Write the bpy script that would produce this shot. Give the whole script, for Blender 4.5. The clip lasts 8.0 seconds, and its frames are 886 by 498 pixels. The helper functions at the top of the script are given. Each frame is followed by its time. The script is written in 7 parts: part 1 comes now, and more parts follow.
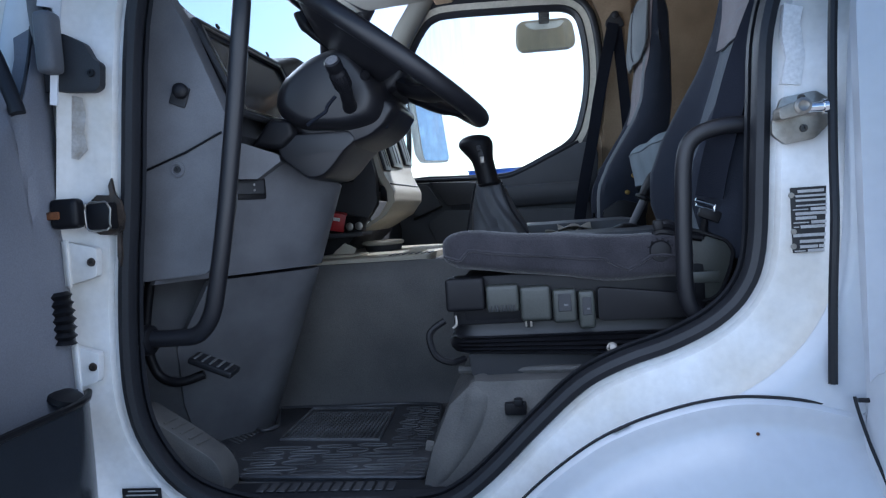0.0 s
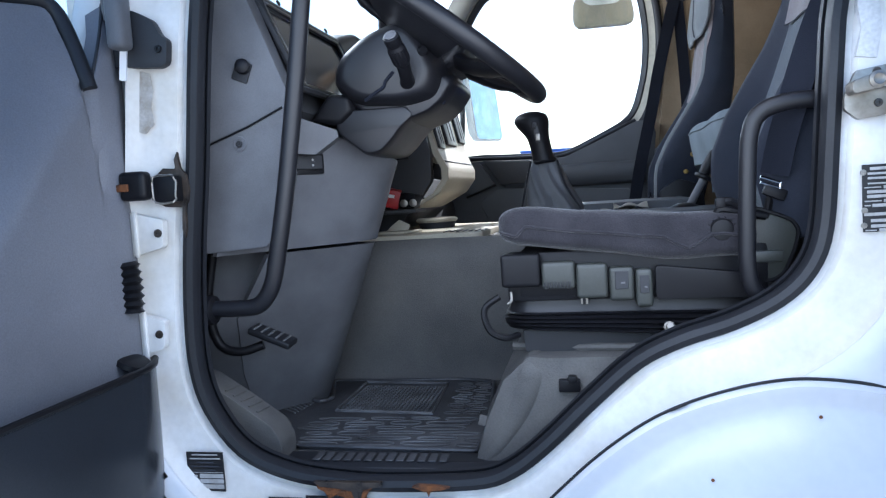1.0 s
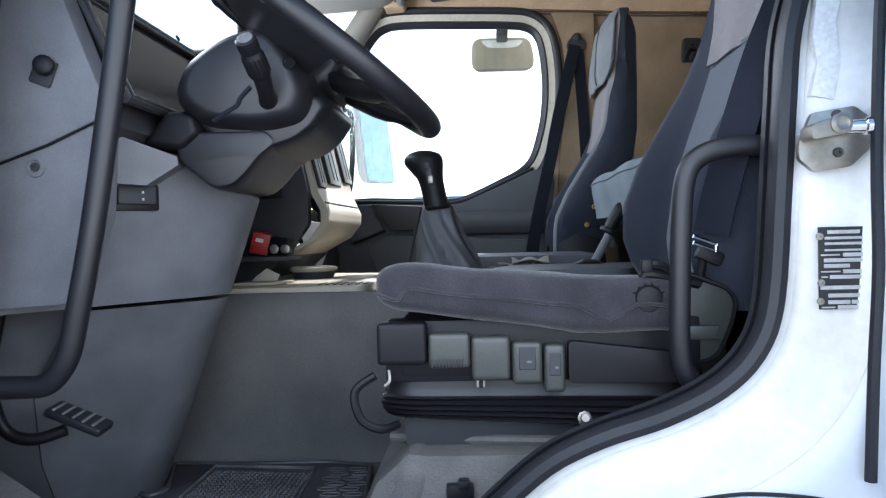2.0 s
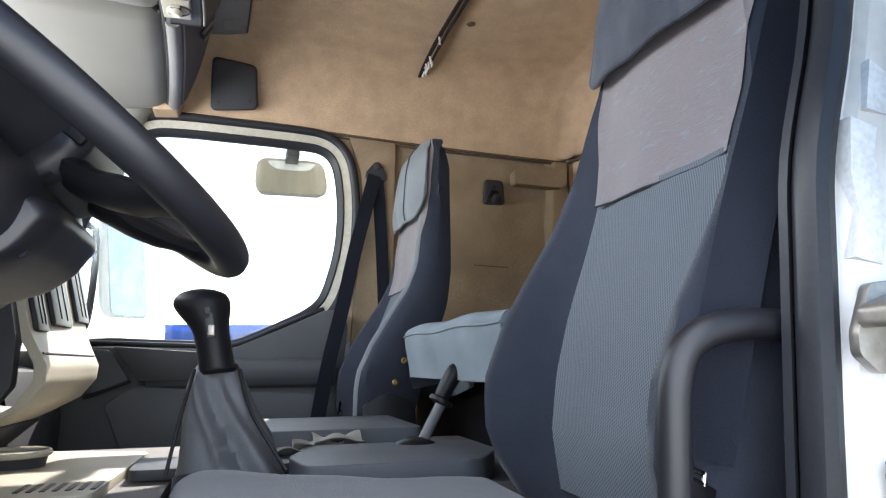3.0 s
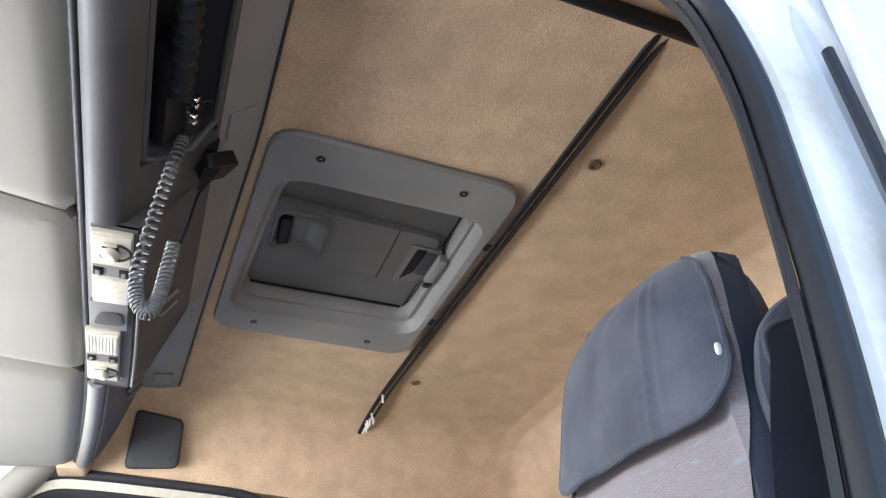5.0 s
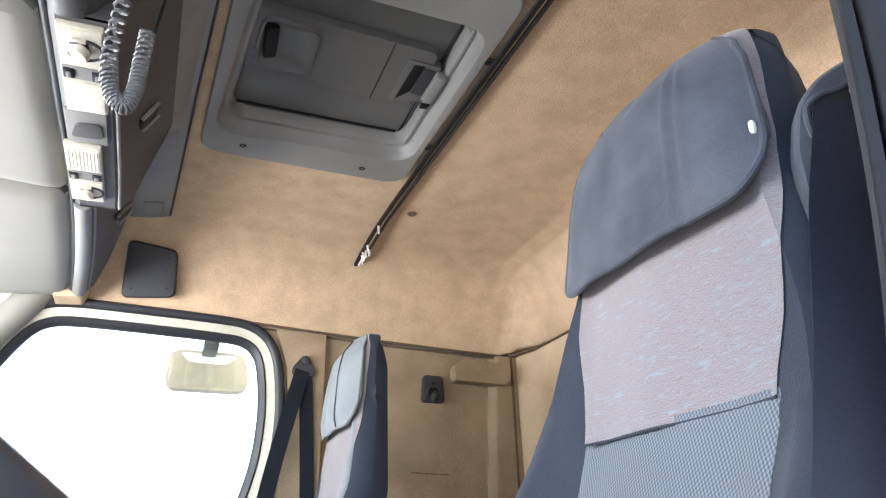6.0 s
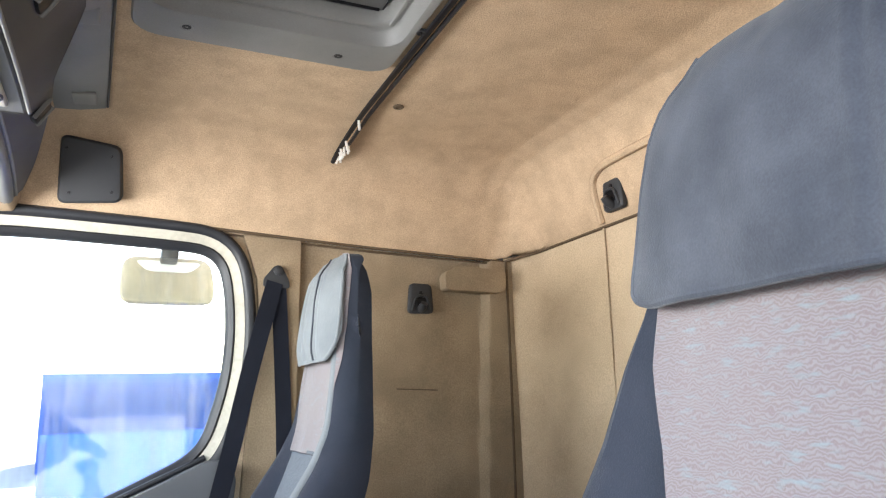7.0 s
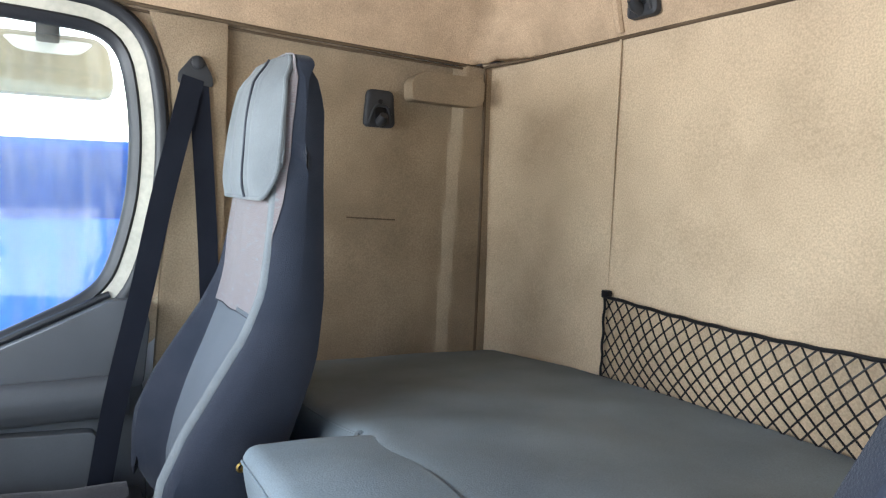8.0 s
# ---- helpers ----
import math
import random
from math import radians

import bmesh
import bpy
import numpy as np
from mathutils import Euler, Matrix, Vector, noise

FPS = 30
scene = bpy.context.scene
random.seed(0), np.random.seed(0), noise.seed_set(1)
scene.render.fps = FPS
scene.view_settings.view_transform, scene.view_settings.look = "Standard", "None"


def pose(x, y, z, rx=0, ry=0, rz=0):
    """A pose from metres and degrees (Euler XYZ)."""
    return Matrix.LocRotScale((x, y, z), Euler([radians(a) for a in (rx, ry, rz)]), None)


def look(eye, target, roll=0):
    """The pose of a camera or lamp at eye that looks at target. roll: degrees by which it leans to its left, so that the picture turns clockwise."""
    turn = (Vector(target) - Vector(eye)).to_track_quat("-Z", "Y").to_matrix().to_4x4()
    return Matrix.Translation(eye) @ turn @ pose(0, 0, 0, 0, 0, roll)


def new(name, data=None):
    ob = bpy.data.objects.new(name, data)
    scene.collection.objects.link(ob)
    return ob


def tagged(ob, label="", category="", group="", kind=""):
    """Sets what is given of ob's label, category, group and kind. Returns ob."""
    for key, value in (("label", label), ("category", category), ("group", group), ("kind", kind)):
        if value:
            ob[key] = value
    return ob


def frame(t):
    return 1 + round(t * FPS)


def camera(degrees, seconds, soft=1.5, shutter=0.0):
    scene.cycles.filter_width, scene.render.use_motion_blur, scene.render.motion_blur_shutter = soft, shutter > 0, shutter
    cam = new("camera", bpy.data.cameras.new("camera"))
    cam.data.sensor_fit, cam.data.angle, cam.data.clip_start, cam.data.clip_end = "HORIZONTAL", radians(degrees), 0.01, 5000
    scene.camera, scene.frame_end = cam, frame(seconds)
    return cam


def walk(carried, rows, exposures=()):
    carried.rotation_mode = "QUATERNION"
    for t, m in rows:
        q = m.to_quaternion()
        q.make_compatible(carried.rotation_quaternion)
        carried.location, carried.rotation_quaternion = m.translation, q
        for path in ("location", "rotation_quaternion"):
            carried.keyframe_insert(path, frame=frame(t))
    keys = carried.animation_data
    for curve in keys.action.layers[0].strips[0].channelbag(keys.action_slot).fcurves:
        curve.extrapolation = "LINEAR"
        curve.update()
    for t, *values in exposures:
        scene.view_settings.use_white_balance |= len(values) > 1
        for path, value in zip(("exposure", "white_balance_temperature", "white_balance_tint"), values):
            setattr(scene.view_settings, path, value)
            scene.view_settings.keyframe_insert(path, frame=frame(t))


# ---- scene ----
cam = camera(63.3, 8.0, soft=1.25)
PATH = [
    (0, (-0.149, 0.09, 1.743), (-0.419, 2.069, 1.641), -4.1),
    (0.5, (-0.165, 0.086, 1.728), (-0.592, 2.033, 1.566), -4.1),
    (1, (-0.158, 0.085, 1.736), (-0.568, 2.037, 1.589), -3.6),
    (1.2, (-0.157, 0.087, 1.75), (-0.532, 2.047, 1.623), -3.1),
    (2.3, (-0.181, 0.47, 1.742), (-0.116, 2.469, 1.768), -0.9),
    (2.5, (-0.193, 0.556, 1.749), (0.012, 2.543, 1.837), -0.5),
    (2.7, (-0.21, 0.635, 1.764), (0.121, 2.6, 1.935), -0.2),
    (2.8, (-0.223, 0.668, 1.778), (0.191, 2.613, 1.993), -0.4),
    (3, (-0.239, 0.72, 1.812), (0.302, 2.62, 2.125), -0.6),
    (3.3, (-0.235, 0.764, 1.839), (0.415, 2.593, 2.321), -1.2),
    (3.5, (-0.233, 0.781, 1.852), (0.45, 2.562, 2.453), -1.5),
    (4, (-0.252, 0.794, 1.899), (0.439, 2.45, 2.781), -1.8),
    (4.2, (-0.252, 0.791, 1.914), (0.425, 2.4, 2.89), -2.1),
    (5.3, (-0.237, 0.811, 1.941), (0.369, 2.335, 3.086), -1.6),
    (5.5, (-0.246, 0.831, 1.93), (0.377, 2.415, 2.978), -1.5),
    (5.8, (-0.233, 0.869, 1.910), (0.425, 2.544, 2.783), -1.4),
    (6, (-0.219, 0.889, 1.91), (0.475, 2.592, 2.695), -1.7),
    (6.2, (-0.203, 0.920, 1.946), (0.523, 2.643, 2.657), -2.1),
    (6.5, (-0.184, 0.988, 2.049), (0.577, 2.734, 2.658), -2.5),
    (6.7, (-0.172, 1.042, 2.084), (0.605, 2.802, 2.629), -2.7),
    (7, (-0.161, 1.107, 2.122), (0.622, 2.901, 2.531), -1.6),
    (7.2, (-0.141, 1.152, 2.189), (0.656, 2.963, 2.481), -0.2),
    (7.5, (-0.107, 1.236, 2.262), (0.768, 3.028, 2.416), 0.6),
    (7.7, (-0.092, 1.317, 2.258), (0.840, 3.085, 2.320), 1.0),
    (8, (-0.075, 1.469, 2.246), (0.881, 3.216, 2.063), 1.8),
]
EXPOSURES = [(0, 0.48, 5350, 12), (0.4, 0.92, 5400, 12), (1, 1.26, 5650, 12), (2.3, 1.45, 6050, 12), (3, 1.74, 6400, 12), (4, 2.10, 7250, 14), (5.5, 2.48, 6100, 13), (6.5, 2.68, 6750, 12), (8, 2.35, 6120, 9)]
walk(cam, [(t, look(eye, target, roll)) for t, eye, target, roll in PATH], EXPOSURES)


# ---- light ----
TO_SUN = Vector((0.28, 0.85, 0.62)).normalized()
world = bpy.data.worlds.new("sky")
scene.world = world
world.use_nodes = True
wn = world.node_tree.nodes
sky = wn.new("ShaderNodeTexSky")
sky.sky_type, sky.sun_disc = "NISHITA", False
sky.sun_elevation = math.asin(TO_SUN.z)
sky.sun_rotation = math.atan2(TO_SUN.x, TO_SUN.y)
wn["Background"].inputs["Strength"].default_value = 0.15
world.node_tree.links.new(sky.outputs[0], wn["Background"].inputs["Color"])
sun = new("sun", bpy.data.lights.new("sun", "SUN"))
sun.data.energy, sun.data.angle, sun.data.color = 4.0, radians(0.6), (1.0, 0.94, 0.85)
sun.matrix_world = look(TO_SUN * 30, (0, 0, 0))


def opening_light(name, at, to, wide, high, watts):
    """Sky light through an opening of the cab."""
    lamp = new(name, bpy.data.lights.new(name, "AREA"))
    lamp.data.shape, lamp.data.size, lamp.data.size_y, lamp.data.energy = "RECTANGLE", wide, high, watts
    lamp.data.color = (0.96, 0.98, 1.0)
    lamp.matrix_world = look(at, to)


opening_light("yard_sky", (-0.26, 0.95, 1.84), (-0.34, 1.70, 1.28), 0.8, 0.6, 1.75)
opening_light("doorway_sky", (-0.28, 1.195, 1.98), (-0.28, 2.0, 1.98), 0.70, 0.90, 0.17)
opening_light("windscreen_sky", (-1.02, 2.13, 2.30), (0.6, 2.13, 1.97), 1.7, 0.5, 11.0)


# ---- materials ----
def material(name, colour, rough=0.6, metal=0.0, other=None, spots=6.0, grain=180.0, bump=0.15, wear=0.25, coat=0.0, spec=0.5, fine_mix=0.35, sheen=0.0):
    """Two scales of variation: broad stains between colour and other, and a fine grain that also gives relief."""
    m = bpy.data.materials.new(name)
    m.use_nodes = True
    n, l = m.node_tree.nodes, m.node_tree.links
    b = n["Principled BSDF"]
    co = n.new("ShaderNodeTexCoord")
    big, fine = n.new("ShaderNodeTexNoise"), n.new("ShaderNodeTexNoise")
    big.inputs["Scale"].default_value, big.inputs["Detail"].default_value = spots, 5
    fine.inputs["Scale"].default_value, fine.inputs["Detail"].default_value = grain, 3
    ramp = n.new("ShaderNodeMapRange")
    ramp.inputs["From Min"].default_value, ramp.inputs["From Max"].default_value = 0.35, 0.68
    mix, mix2 = n.new("ShaderNodeMix"), n.new("ShaderNodeMix")
    mix.data_type = mix2.data_type = "RGBA"
    mix2.blend_type = "MULTIPLY"
    other = other or tuple(c * (1 - wear) for c in colour)
    mix.inputs[6].default_value, mix.inputs[7].default_value = (*colour, 1), (*other, 1)
    mix2.inputs[0].default_value = fine_mix
    for t in (big, fine):
        l.new(co.outputs["Object"], t.inputs["Vector"])
    l.new(big.outputs["Fac"], ramp.inputs["Value"])
    l.new(ramp.outputs["Result"], mix.inputs[0])
    l.new(mix.outputs[2], mix2.inputs[6])
    grey = n.new("ShaderNodeMapRange")
    grey.inputs["From Min"].default_value, grey.inputs["From Max"].default_value = 0.3, 0.7
    grey.inputs["To Min"].default_value, grey.inputs["To Max"].default_value = 0.70, 1.28
    l.new(fine.outputs["Fac"], grey.inputs["Value"])
    l.new(grey.outputs["Result"], mix2.inputs[7])
    l.new(mix2.outputs[2], b.inputs["Base Color"])
    rr = n.new("ShaderNodeMapRange")
    rr.inputs["To Min"].default_value, rr.inputs["To Max"].default_value = max(rough - 0.1, 0.03), min(rough + 0.12, 1)
    l.new(big.outputs["Fac"], rr.inputs["Value"])
    l.new(rr.outputs["Result"], b.inputs["Roughness"])
    b.inputs["Metallic"].default_value = metal
    b.inputs["Coat Weight"].default_value = coat
    b.inputs["Sheen Weight"].default_value, b.inputs["Sheen Roughness"].default_value = sheen, 0.4
    b.inputs["Specular IOR Level"].default_value = spec
    bp = n.new("ShaderNodeBump")
    bp.inputs["Strength"].default_value, bp.inputs["Distance"].default_value = bump, 0.002
    l.new(fine.outputs["Fac"], bp.inputs["Height"])
    l.new(bp.outputs["Normal"], b.inputs["Normal"])
    return m


def ripple_fabric(name):
    """Woven seat cloth: pinkish grey with wavy lines and short pale blue streaks."""
    m = bpy.data.materials.new(name)
    m.use_nodes = True
    n, l = m.node_tree.nodes, m.node_tree.links
    b = n["Principled BSDF"]
    co = n.new("ShaderNodeTexCoord")
    wave = n.new("ShaderNodeTexWave")
    wave.bands_direction = "Z"
    for key, v in (("Scale", 108), ("Distortion", 14.0), ("Detail", 3.0), ("Detail Scale", 1.1)):
        wave.inputs[key].default_value = v
    l.new(co.outputs["Object"], wave.inputs["Vector"])
    mapping = n.new("ShaderNodeMapping")
    mapping.inputs["Scale"].default_value = (60, 48, 210)
    l.new(co.outputs["Object"], mapping.inputs["Vector"])
    streak = n.new("ShaderNodeTexNoise")
    streak.inputs["Scale"].default_value = 1.0
    l.new(mapping.outputs[0], streak.inputs["Vector"])
    step = n.new("ShaderNodeMapRange")
    step.inputs["From Min"].default_value, step.inputs["From Max"].default_value = 0.57, 0.76
    l.new(streak.outputs["Fac"], step.inputs["Value"])
    base = n.new("ShaderNodeMix")
    base.data_type = "RGBA"
    base.inputs[6].default_value, base.inputs[7].default_value = (0.138, 0.106, 0.109, 1), (0.166, 0.150, 0.156, 1)
    l.new(wave.outputs["Fac"], base.inputs[0])
    top = n.new("ShaderNodeMix")
    top.data_type = "RGBA"
    top.inputs[7].default_value = (0.150, 0.182, 0.198, 1)
    l.new(step.outputs["Result"], top.inputs[0])
    l.new(base.outputs[2], top.inputs[6])
    l.new(top.outputs[2], b.inputs["Base Color"])
    b.inputs["Roughness"].default_value = 0.95
    b.inputs["Sheen Weight"].default_value = 0.3
    bp = n.new("ShaderNodeBump")
    bp.inputs["Strength"].default_value, bp.inputs["Distance"].default_value = 0.2, 0.002
    l.new(wave.outputs["Fac"], bp.inputs["Height"])
    l.new(bp.outputs["Normal"], b.inputs["Normal"])
    return m


def knit_fabric(name, dark, light, scale=80):
    """Open knitted cloth with a fine regular mesh."""
    m = bpy.data.materials.new(name)
    m.use_nodes = True
    n, l = m.node_tree.nodes, m.node_tree.links
    b = n["Principled BSDF"]
    co = n.new("ShaderNodeTexCoord")
    ribs = []
    for turn in (0.42, -0.95):
        mapping = n.new("ShaderNodeMapping")
        mapping.inputs["Rotation"].default_value = (turn, 0, 0)
        l.new(co.outputs["Object"], mapping.inputs["Vector"])
        rib = n.new("ShaderNodeTexWave")
        rib.bands_direction = "Y"
        for key, value in (("Scale", scale), ("Distortion", 0.6), ("Detail", 1.0), ("Detail Scale", 0.3)):
            rib.inputs[key].default_value = value
        l.new(mapping.outputs[0], rib.inputs["Vector"])
        ribs.append(rib)
    v = n.new("ShaderNodeMath")
    v.operation = "MULTIPLY_ADD"
    v.inputs[1].default_value = 0.75
    l.new(ribs[1].outputs["Fac"], v.inputs[0])
    l.new(ribs[0].outputs["Fac"], v.inputs[2])
    mix = n.new("ShaderNodeMix")
    mix.data_type = "RGBA"
    mix.inputs[6].default_value, mix.inputs[7].default_value = (*dark, 1), (*light, 1)
    sharp = n.new("ShaderNodeMapRange")
    sharp.inputs["From Min"].default_value, sharp.inputs["From Max"].default_value = 0.25, 1.45
    l.new(v.outputs[0], sharp.inputs["Value"])
    l.new(sharp.outputs["Result"], mix.inputs[0])
    l.new(mix.outputs[2], b.inputs["Base Color"])
    b.inputs["Roughness"].default_value = 0.9
    bp = n.new("ShaderNodeBump")
    bp.inputs["Strength"].default_value, bp.inputs["Distance"].default_value = 0.4, 0.001
    l.new(v.outputs[0], bp.inputs["Height"])
    l.new(bp.outputs["Normal"], b.inputs["Normal"])
    return m


def glass(name, tint=(0.93, 0.97, 0.96)):
    m = bpy.data.materials.new(name)
    m.use_nodes = True
    n, l = m.node_tree.nodes, m.node_tree.links
    out = n["Material Output"]
    n.remove(n["Principled BSDF"])
    clear, gloss, mix, facing, steep, share = (n.new("ShaderNode" + k) for k in ("BsdfTransparent", "BsdfGlossy", "MixShader", "LayerWeight", "Math", "Math"))
    clear.inputs[0].default_value = (*tint, 1)
    gloss.inputs["Roughness"].default_value = 0.03
    facing.inputs["Blend"].default_value = 0.5
    steep.operation, share.operation = "POWER", "MULTIPLY_ADD"
    steep.inputs[1].default_value, share.inputs[1].default_value, share.inputs[2].default_value = 5.0, 0.5, 0.025
    l.new(facing.outputs["Facing"], steep.inputs[0])
    l.new(steep.outputs[0], share.inputs[0])
    l.new(share.outputs[0], mix.inputs[0])
    l.new(clear.outputs[0], mix.inputs[1])
    l.new(gloss.outputs[0], mix.inputs[2])
    l.new(mix.outputs[0], out.inputs["Surface"])
    return m



def dirty_glass(name):
    """Window glass with a thin film of dust in upright streaks."""
    m = glass(name)
    n, l = m.node_tree.nodes, m.node_tree.links
    out = n["Material Output"]
    clean = out.inputs["Surface"].links[0].from_socket
    co, mapping, noise, ramp, dust, mix = (n.new("ShaderNode" + k) for k in ("TexCoord", "Mapping", "TexNoise", "MapRange", "BsdfDiffuse", "MixShader"))
    mapping.inputs["Scale"].default_value = (60, 60, 5)
    noise.inputs["Scale"].default_value, noise.inputs["Detail"].default_value = 1.0, 4
    ramp.inputs["From Min"].default_value, ramp.inputs["From Max"].default_value = 0.45, 0.75
    ramp.inputs["To Min"].default_value, ramp.inputs["To Max"].default_value = 0.02, 0.11
    dust.inputs["Color"].default_value = (0.75, 0.74, 0.70, 1)
    l.new(co.outputs["Object"], mapping.inputs["Vector"])
    l.new(mapping.outputs[0], noise.inputs["Vector"])
    l.new(noise.outputs["Fac"], ramp.inputs["Value"])
    l.new(ramp.outputs["Result"], mix.inputs[0])
    l.new(clean, mix.inputs[1])
    l.new(dust.outputs[0], mix.inputs[2])
    l.new(mix.outputs[0], out.inputs["Surface"])
    return m


WHITE = material("white_paint", (0.62, 0.635, 0.665), 0.32, other=(0.56, 0.575, 0.605), spots=3, grain=60, bump=0.02, coat=0.4, fine_mix=0.08)
WHITE_WORN = material("dusty_white_paint", (0.76, 0.76, 0.755), 0.5, other=(0.60, 0.565, 0.50), spots=7, grain=90, bump=0.05, fine_mix=0.15)
RUST = material("rust", (0.20, 0.07, 0.02), 0.9, other=(0.05, 0.025, 0.015), spots=70, grain=260, bump=0.7)
RUBBER = material("black_rubber", (0.018, 0.019, 0.023), 0.42, grain=220, bump=0.08, spec=0.32)
PLASTIC = material("grey_dash_plastic", (0.138, 0.140, 0.150), 0.52, other=(0.098, 0.099, 0.106), spots=11, grain=650, bump=0.12, spec=0.35)
SLATE = material("slate_door_plastic", (0.085, 0.09, 0.10), 0.55, spots=4, grain=650, bump=0.12, spec=0.3)
DARK = material("dark_grey_plastic", (0.038, 0.039, 0.043), 0.5, spots=5, grain=650, bump=0.12, spec=0.28)
BLACK = material("black_plastic", (0.008, 0.008, 0.010), 0.42, grain=700, bump=0.06, spec=0.22)
GLOSS = material("smooth_black_plastic", (0.012, 0.012, 0.015), 0.40, grain=700, bump=0.03, spec=0.45)
HEADER = material("overhead_grey_plastic", (0.062, 0.060, 0.061), 0.5, spots=4, grain=650, bump=0.12, spec=0.3)
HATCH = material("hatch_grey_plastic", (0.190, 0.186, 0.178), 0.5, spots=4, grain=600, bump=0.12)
# Same plastic as the hatch frame, darker to put in the recess's shade.
HATCH_SHADE = material("shaded_hatch_plastic", (0.098, 0.095, 0.092), 0.5, spots=4, grain=600, bump=0.12)
PANEL = material("pale_grey_vinyl", (0.222, 0.214, 0.187), 0.7, other=(0.205, 0.197, 0.172), spots=3, grain=500, bump=0.10, fine_mix=0.15)
TAN = material("tan_felt_lining", (0.510, 0.370, 0.246), 0.95, other=(0.425, 0.310, 0.206), spots=15, grain=320, bump=0.8, spec=0.1, fine_mix=0.6)
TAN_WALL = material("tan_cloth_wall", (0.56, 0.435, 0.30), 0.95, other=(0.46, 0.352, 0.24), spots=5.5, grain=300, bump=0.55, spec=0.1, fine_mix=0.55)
# Stained like the rear wall's cloth; its shade is put into the darker tan.
TAN_SIDE = material("shaded_stained_tan_cloth", (0.325, 0.248, 0.167), 0.95, other=(0.225, 0.17, 0.113), spots=6, grain=300, bump=0.55, spec=0.1, fine_mix=0.55)
TAN_SEAM = material("brown_piping", (0.10, 0.065, 0.035), 0.8, grain=200)
CREAM = material("cream_paint", (0.48, 0.455, 0.375), 0.45, grain=80, bump=0.03)
NAVY = material("navy_seat_cloth", (0.021, 0.025, 0.036), 0.95, other=(0.030, 0.034, 0.047), spots=9, grain=600, bump=0.4, spec=0.1, sheen=0.14)
HEADCLOTH = material("slate_headrest_cover", (0.058, 0.063, 0.078), 0.75, other=(0.032, 0.036, 0.047), spots=16, grain=500, bump=0.3, spec=0.2, sheen=0.15)
# Pale cloth; the light on the passenger seat is put into its colour.
HEADPALE = material("lit_pale_headrest_cover", (0.17, 0.185, 0.195), 0.85, other=(0.13, 0.142, 0.152), spots=10, grain=500, bump=0.3, spec=0.2, sheen=0.15)
CUSHION = material("worn_grey_cushion_cloth", (0.042, 0.040, 0.046), 0.95, other=(0.024, 0.023, 0.027), spots=14, grain=420, bump=0.6, spec=0.1, fine_mix=0.6, sheen=0.25)
RIPPLE = ripple_fabric("rippled_seat_cloth")
KNIT = knit_fabric("grey_blue_knit", (0.048, 0.056, 0.066), (0.142, 0.160, 0.184), 88)
BUNK = material("blue_grey_bunk_cloth", (0.186, 0.220, 0.245), 0.9, other=(0.142, 0.170, 0.192), spots=5, grain=420, bump=0.35, spec=0.15)
VINYL = material("grey_floor_vinyl", (0.072, 0.070, 0.068), 0.7, other=(0.132, 0.126, 0.117), spots=9, grain=330, bump=0.5)
TUNNEL = material("dark_tunnel_vinyl", (0.095, 0.092, 0.091), 0.75, other=(0.150, 0.144, 0.137), spots=5, grain=350, bump=0.45, spec=0.3)
MAT_RIB = material("worn_grey_rubber_ribs", (0.150, 0.152, 0.158), 0.42, other=(0.045, 0.045, 0.048), spots=12, grain=200, bump=0.3)
CORD = material("grey_cord", (0.085, 0.085, 0.088), 0.52, grain=200, bump=0.1)
GREASE = material("greasy_black_steel", (0.02, 0.017, 0.015), 0.3, other=(0.06, 0.045, 0.035), spots=60, grain=200, bump=0.4)
MAT = material("worn_black_rubber_mat", (0.026, 0.027, 0.031), 0.42, other=(0.070, 0.070, 0.075), spots=9, grain=150, bump=0.4)
BUTTON = material("grey_green_button", (0.044, 0.048, 0.043), 0.36, grain=300, bump=0.1)
STEEL = material("zinc_steel", (0.40, 0.38, 0.345), 0.42, 0.9, other=(0.26, 0.235, 0.20), spots=25, grain=140, bump=0.1)
CHROME = material("chrome", (0.75, 0.75, 0.76), 0.12, 1.0, grain=80, bump=0.0)
IVORY = material("ivory_lamp_plastic", (0.44, 0.41, 0.335), 0.45, grain=200, bump=0.05)
LEATHER = material("worn_dark_leather", (0.080, 0.082, 0.090), 0.5, other=(0.062, 0.064, 0.070), spots=10, grain=300, bump=0.2, fine_mix=0.2)
LENS = material("ribbed_lamp_lens", (0.52, 0.49, 0.41), 0.3, grain=90, bump=0.1)
WHITE_PLASTIC = material("white_plastic", (0.75, 0.73, 0.68), 0.4, grain=90, bump=0.03)
WEBBING = material("black_belt_webbing", (0.010, 0.012, 0.020), 0.85, grain=700, bump=0.5, spec=0.2)
PILLAR = material("dark_navy_pillar_trim", (0.020, 0.023, 0.032), 0.7, grain=600, bump=0.2, spec=0.2)
GLASS = glass("window_glass")
DIRTY_GLASS = dirty_glass("dusty_window_glass")
CLUSTER_GLASS = material("glossy_instrument_glass", (0.02, 0.022, 0.026), 0.04, grain=60, bump=0.0, spec=0.35)
MIRROR = material("mirror_glass", (0.85, 0.87, 0.88), 0.02, 1.0, other=(0.83, 0.85, 0.86), grain=30, bump=0.0)
DASH_LIGHT = material("warm_grey_dash_plastic", (0.40, 0.365, 0.285), 0.6, other=(0.35, 0.32, 0.25), spots=5, grain=400, bump=0.3)
RED = material("red_card", (0.45, 0.02, 0.02), 0.4, grain=90, bump=0.02)
PLATE = material("black_label", (0.02, 0.02, 0.022), 0.35, grain=100, bump=0.03)
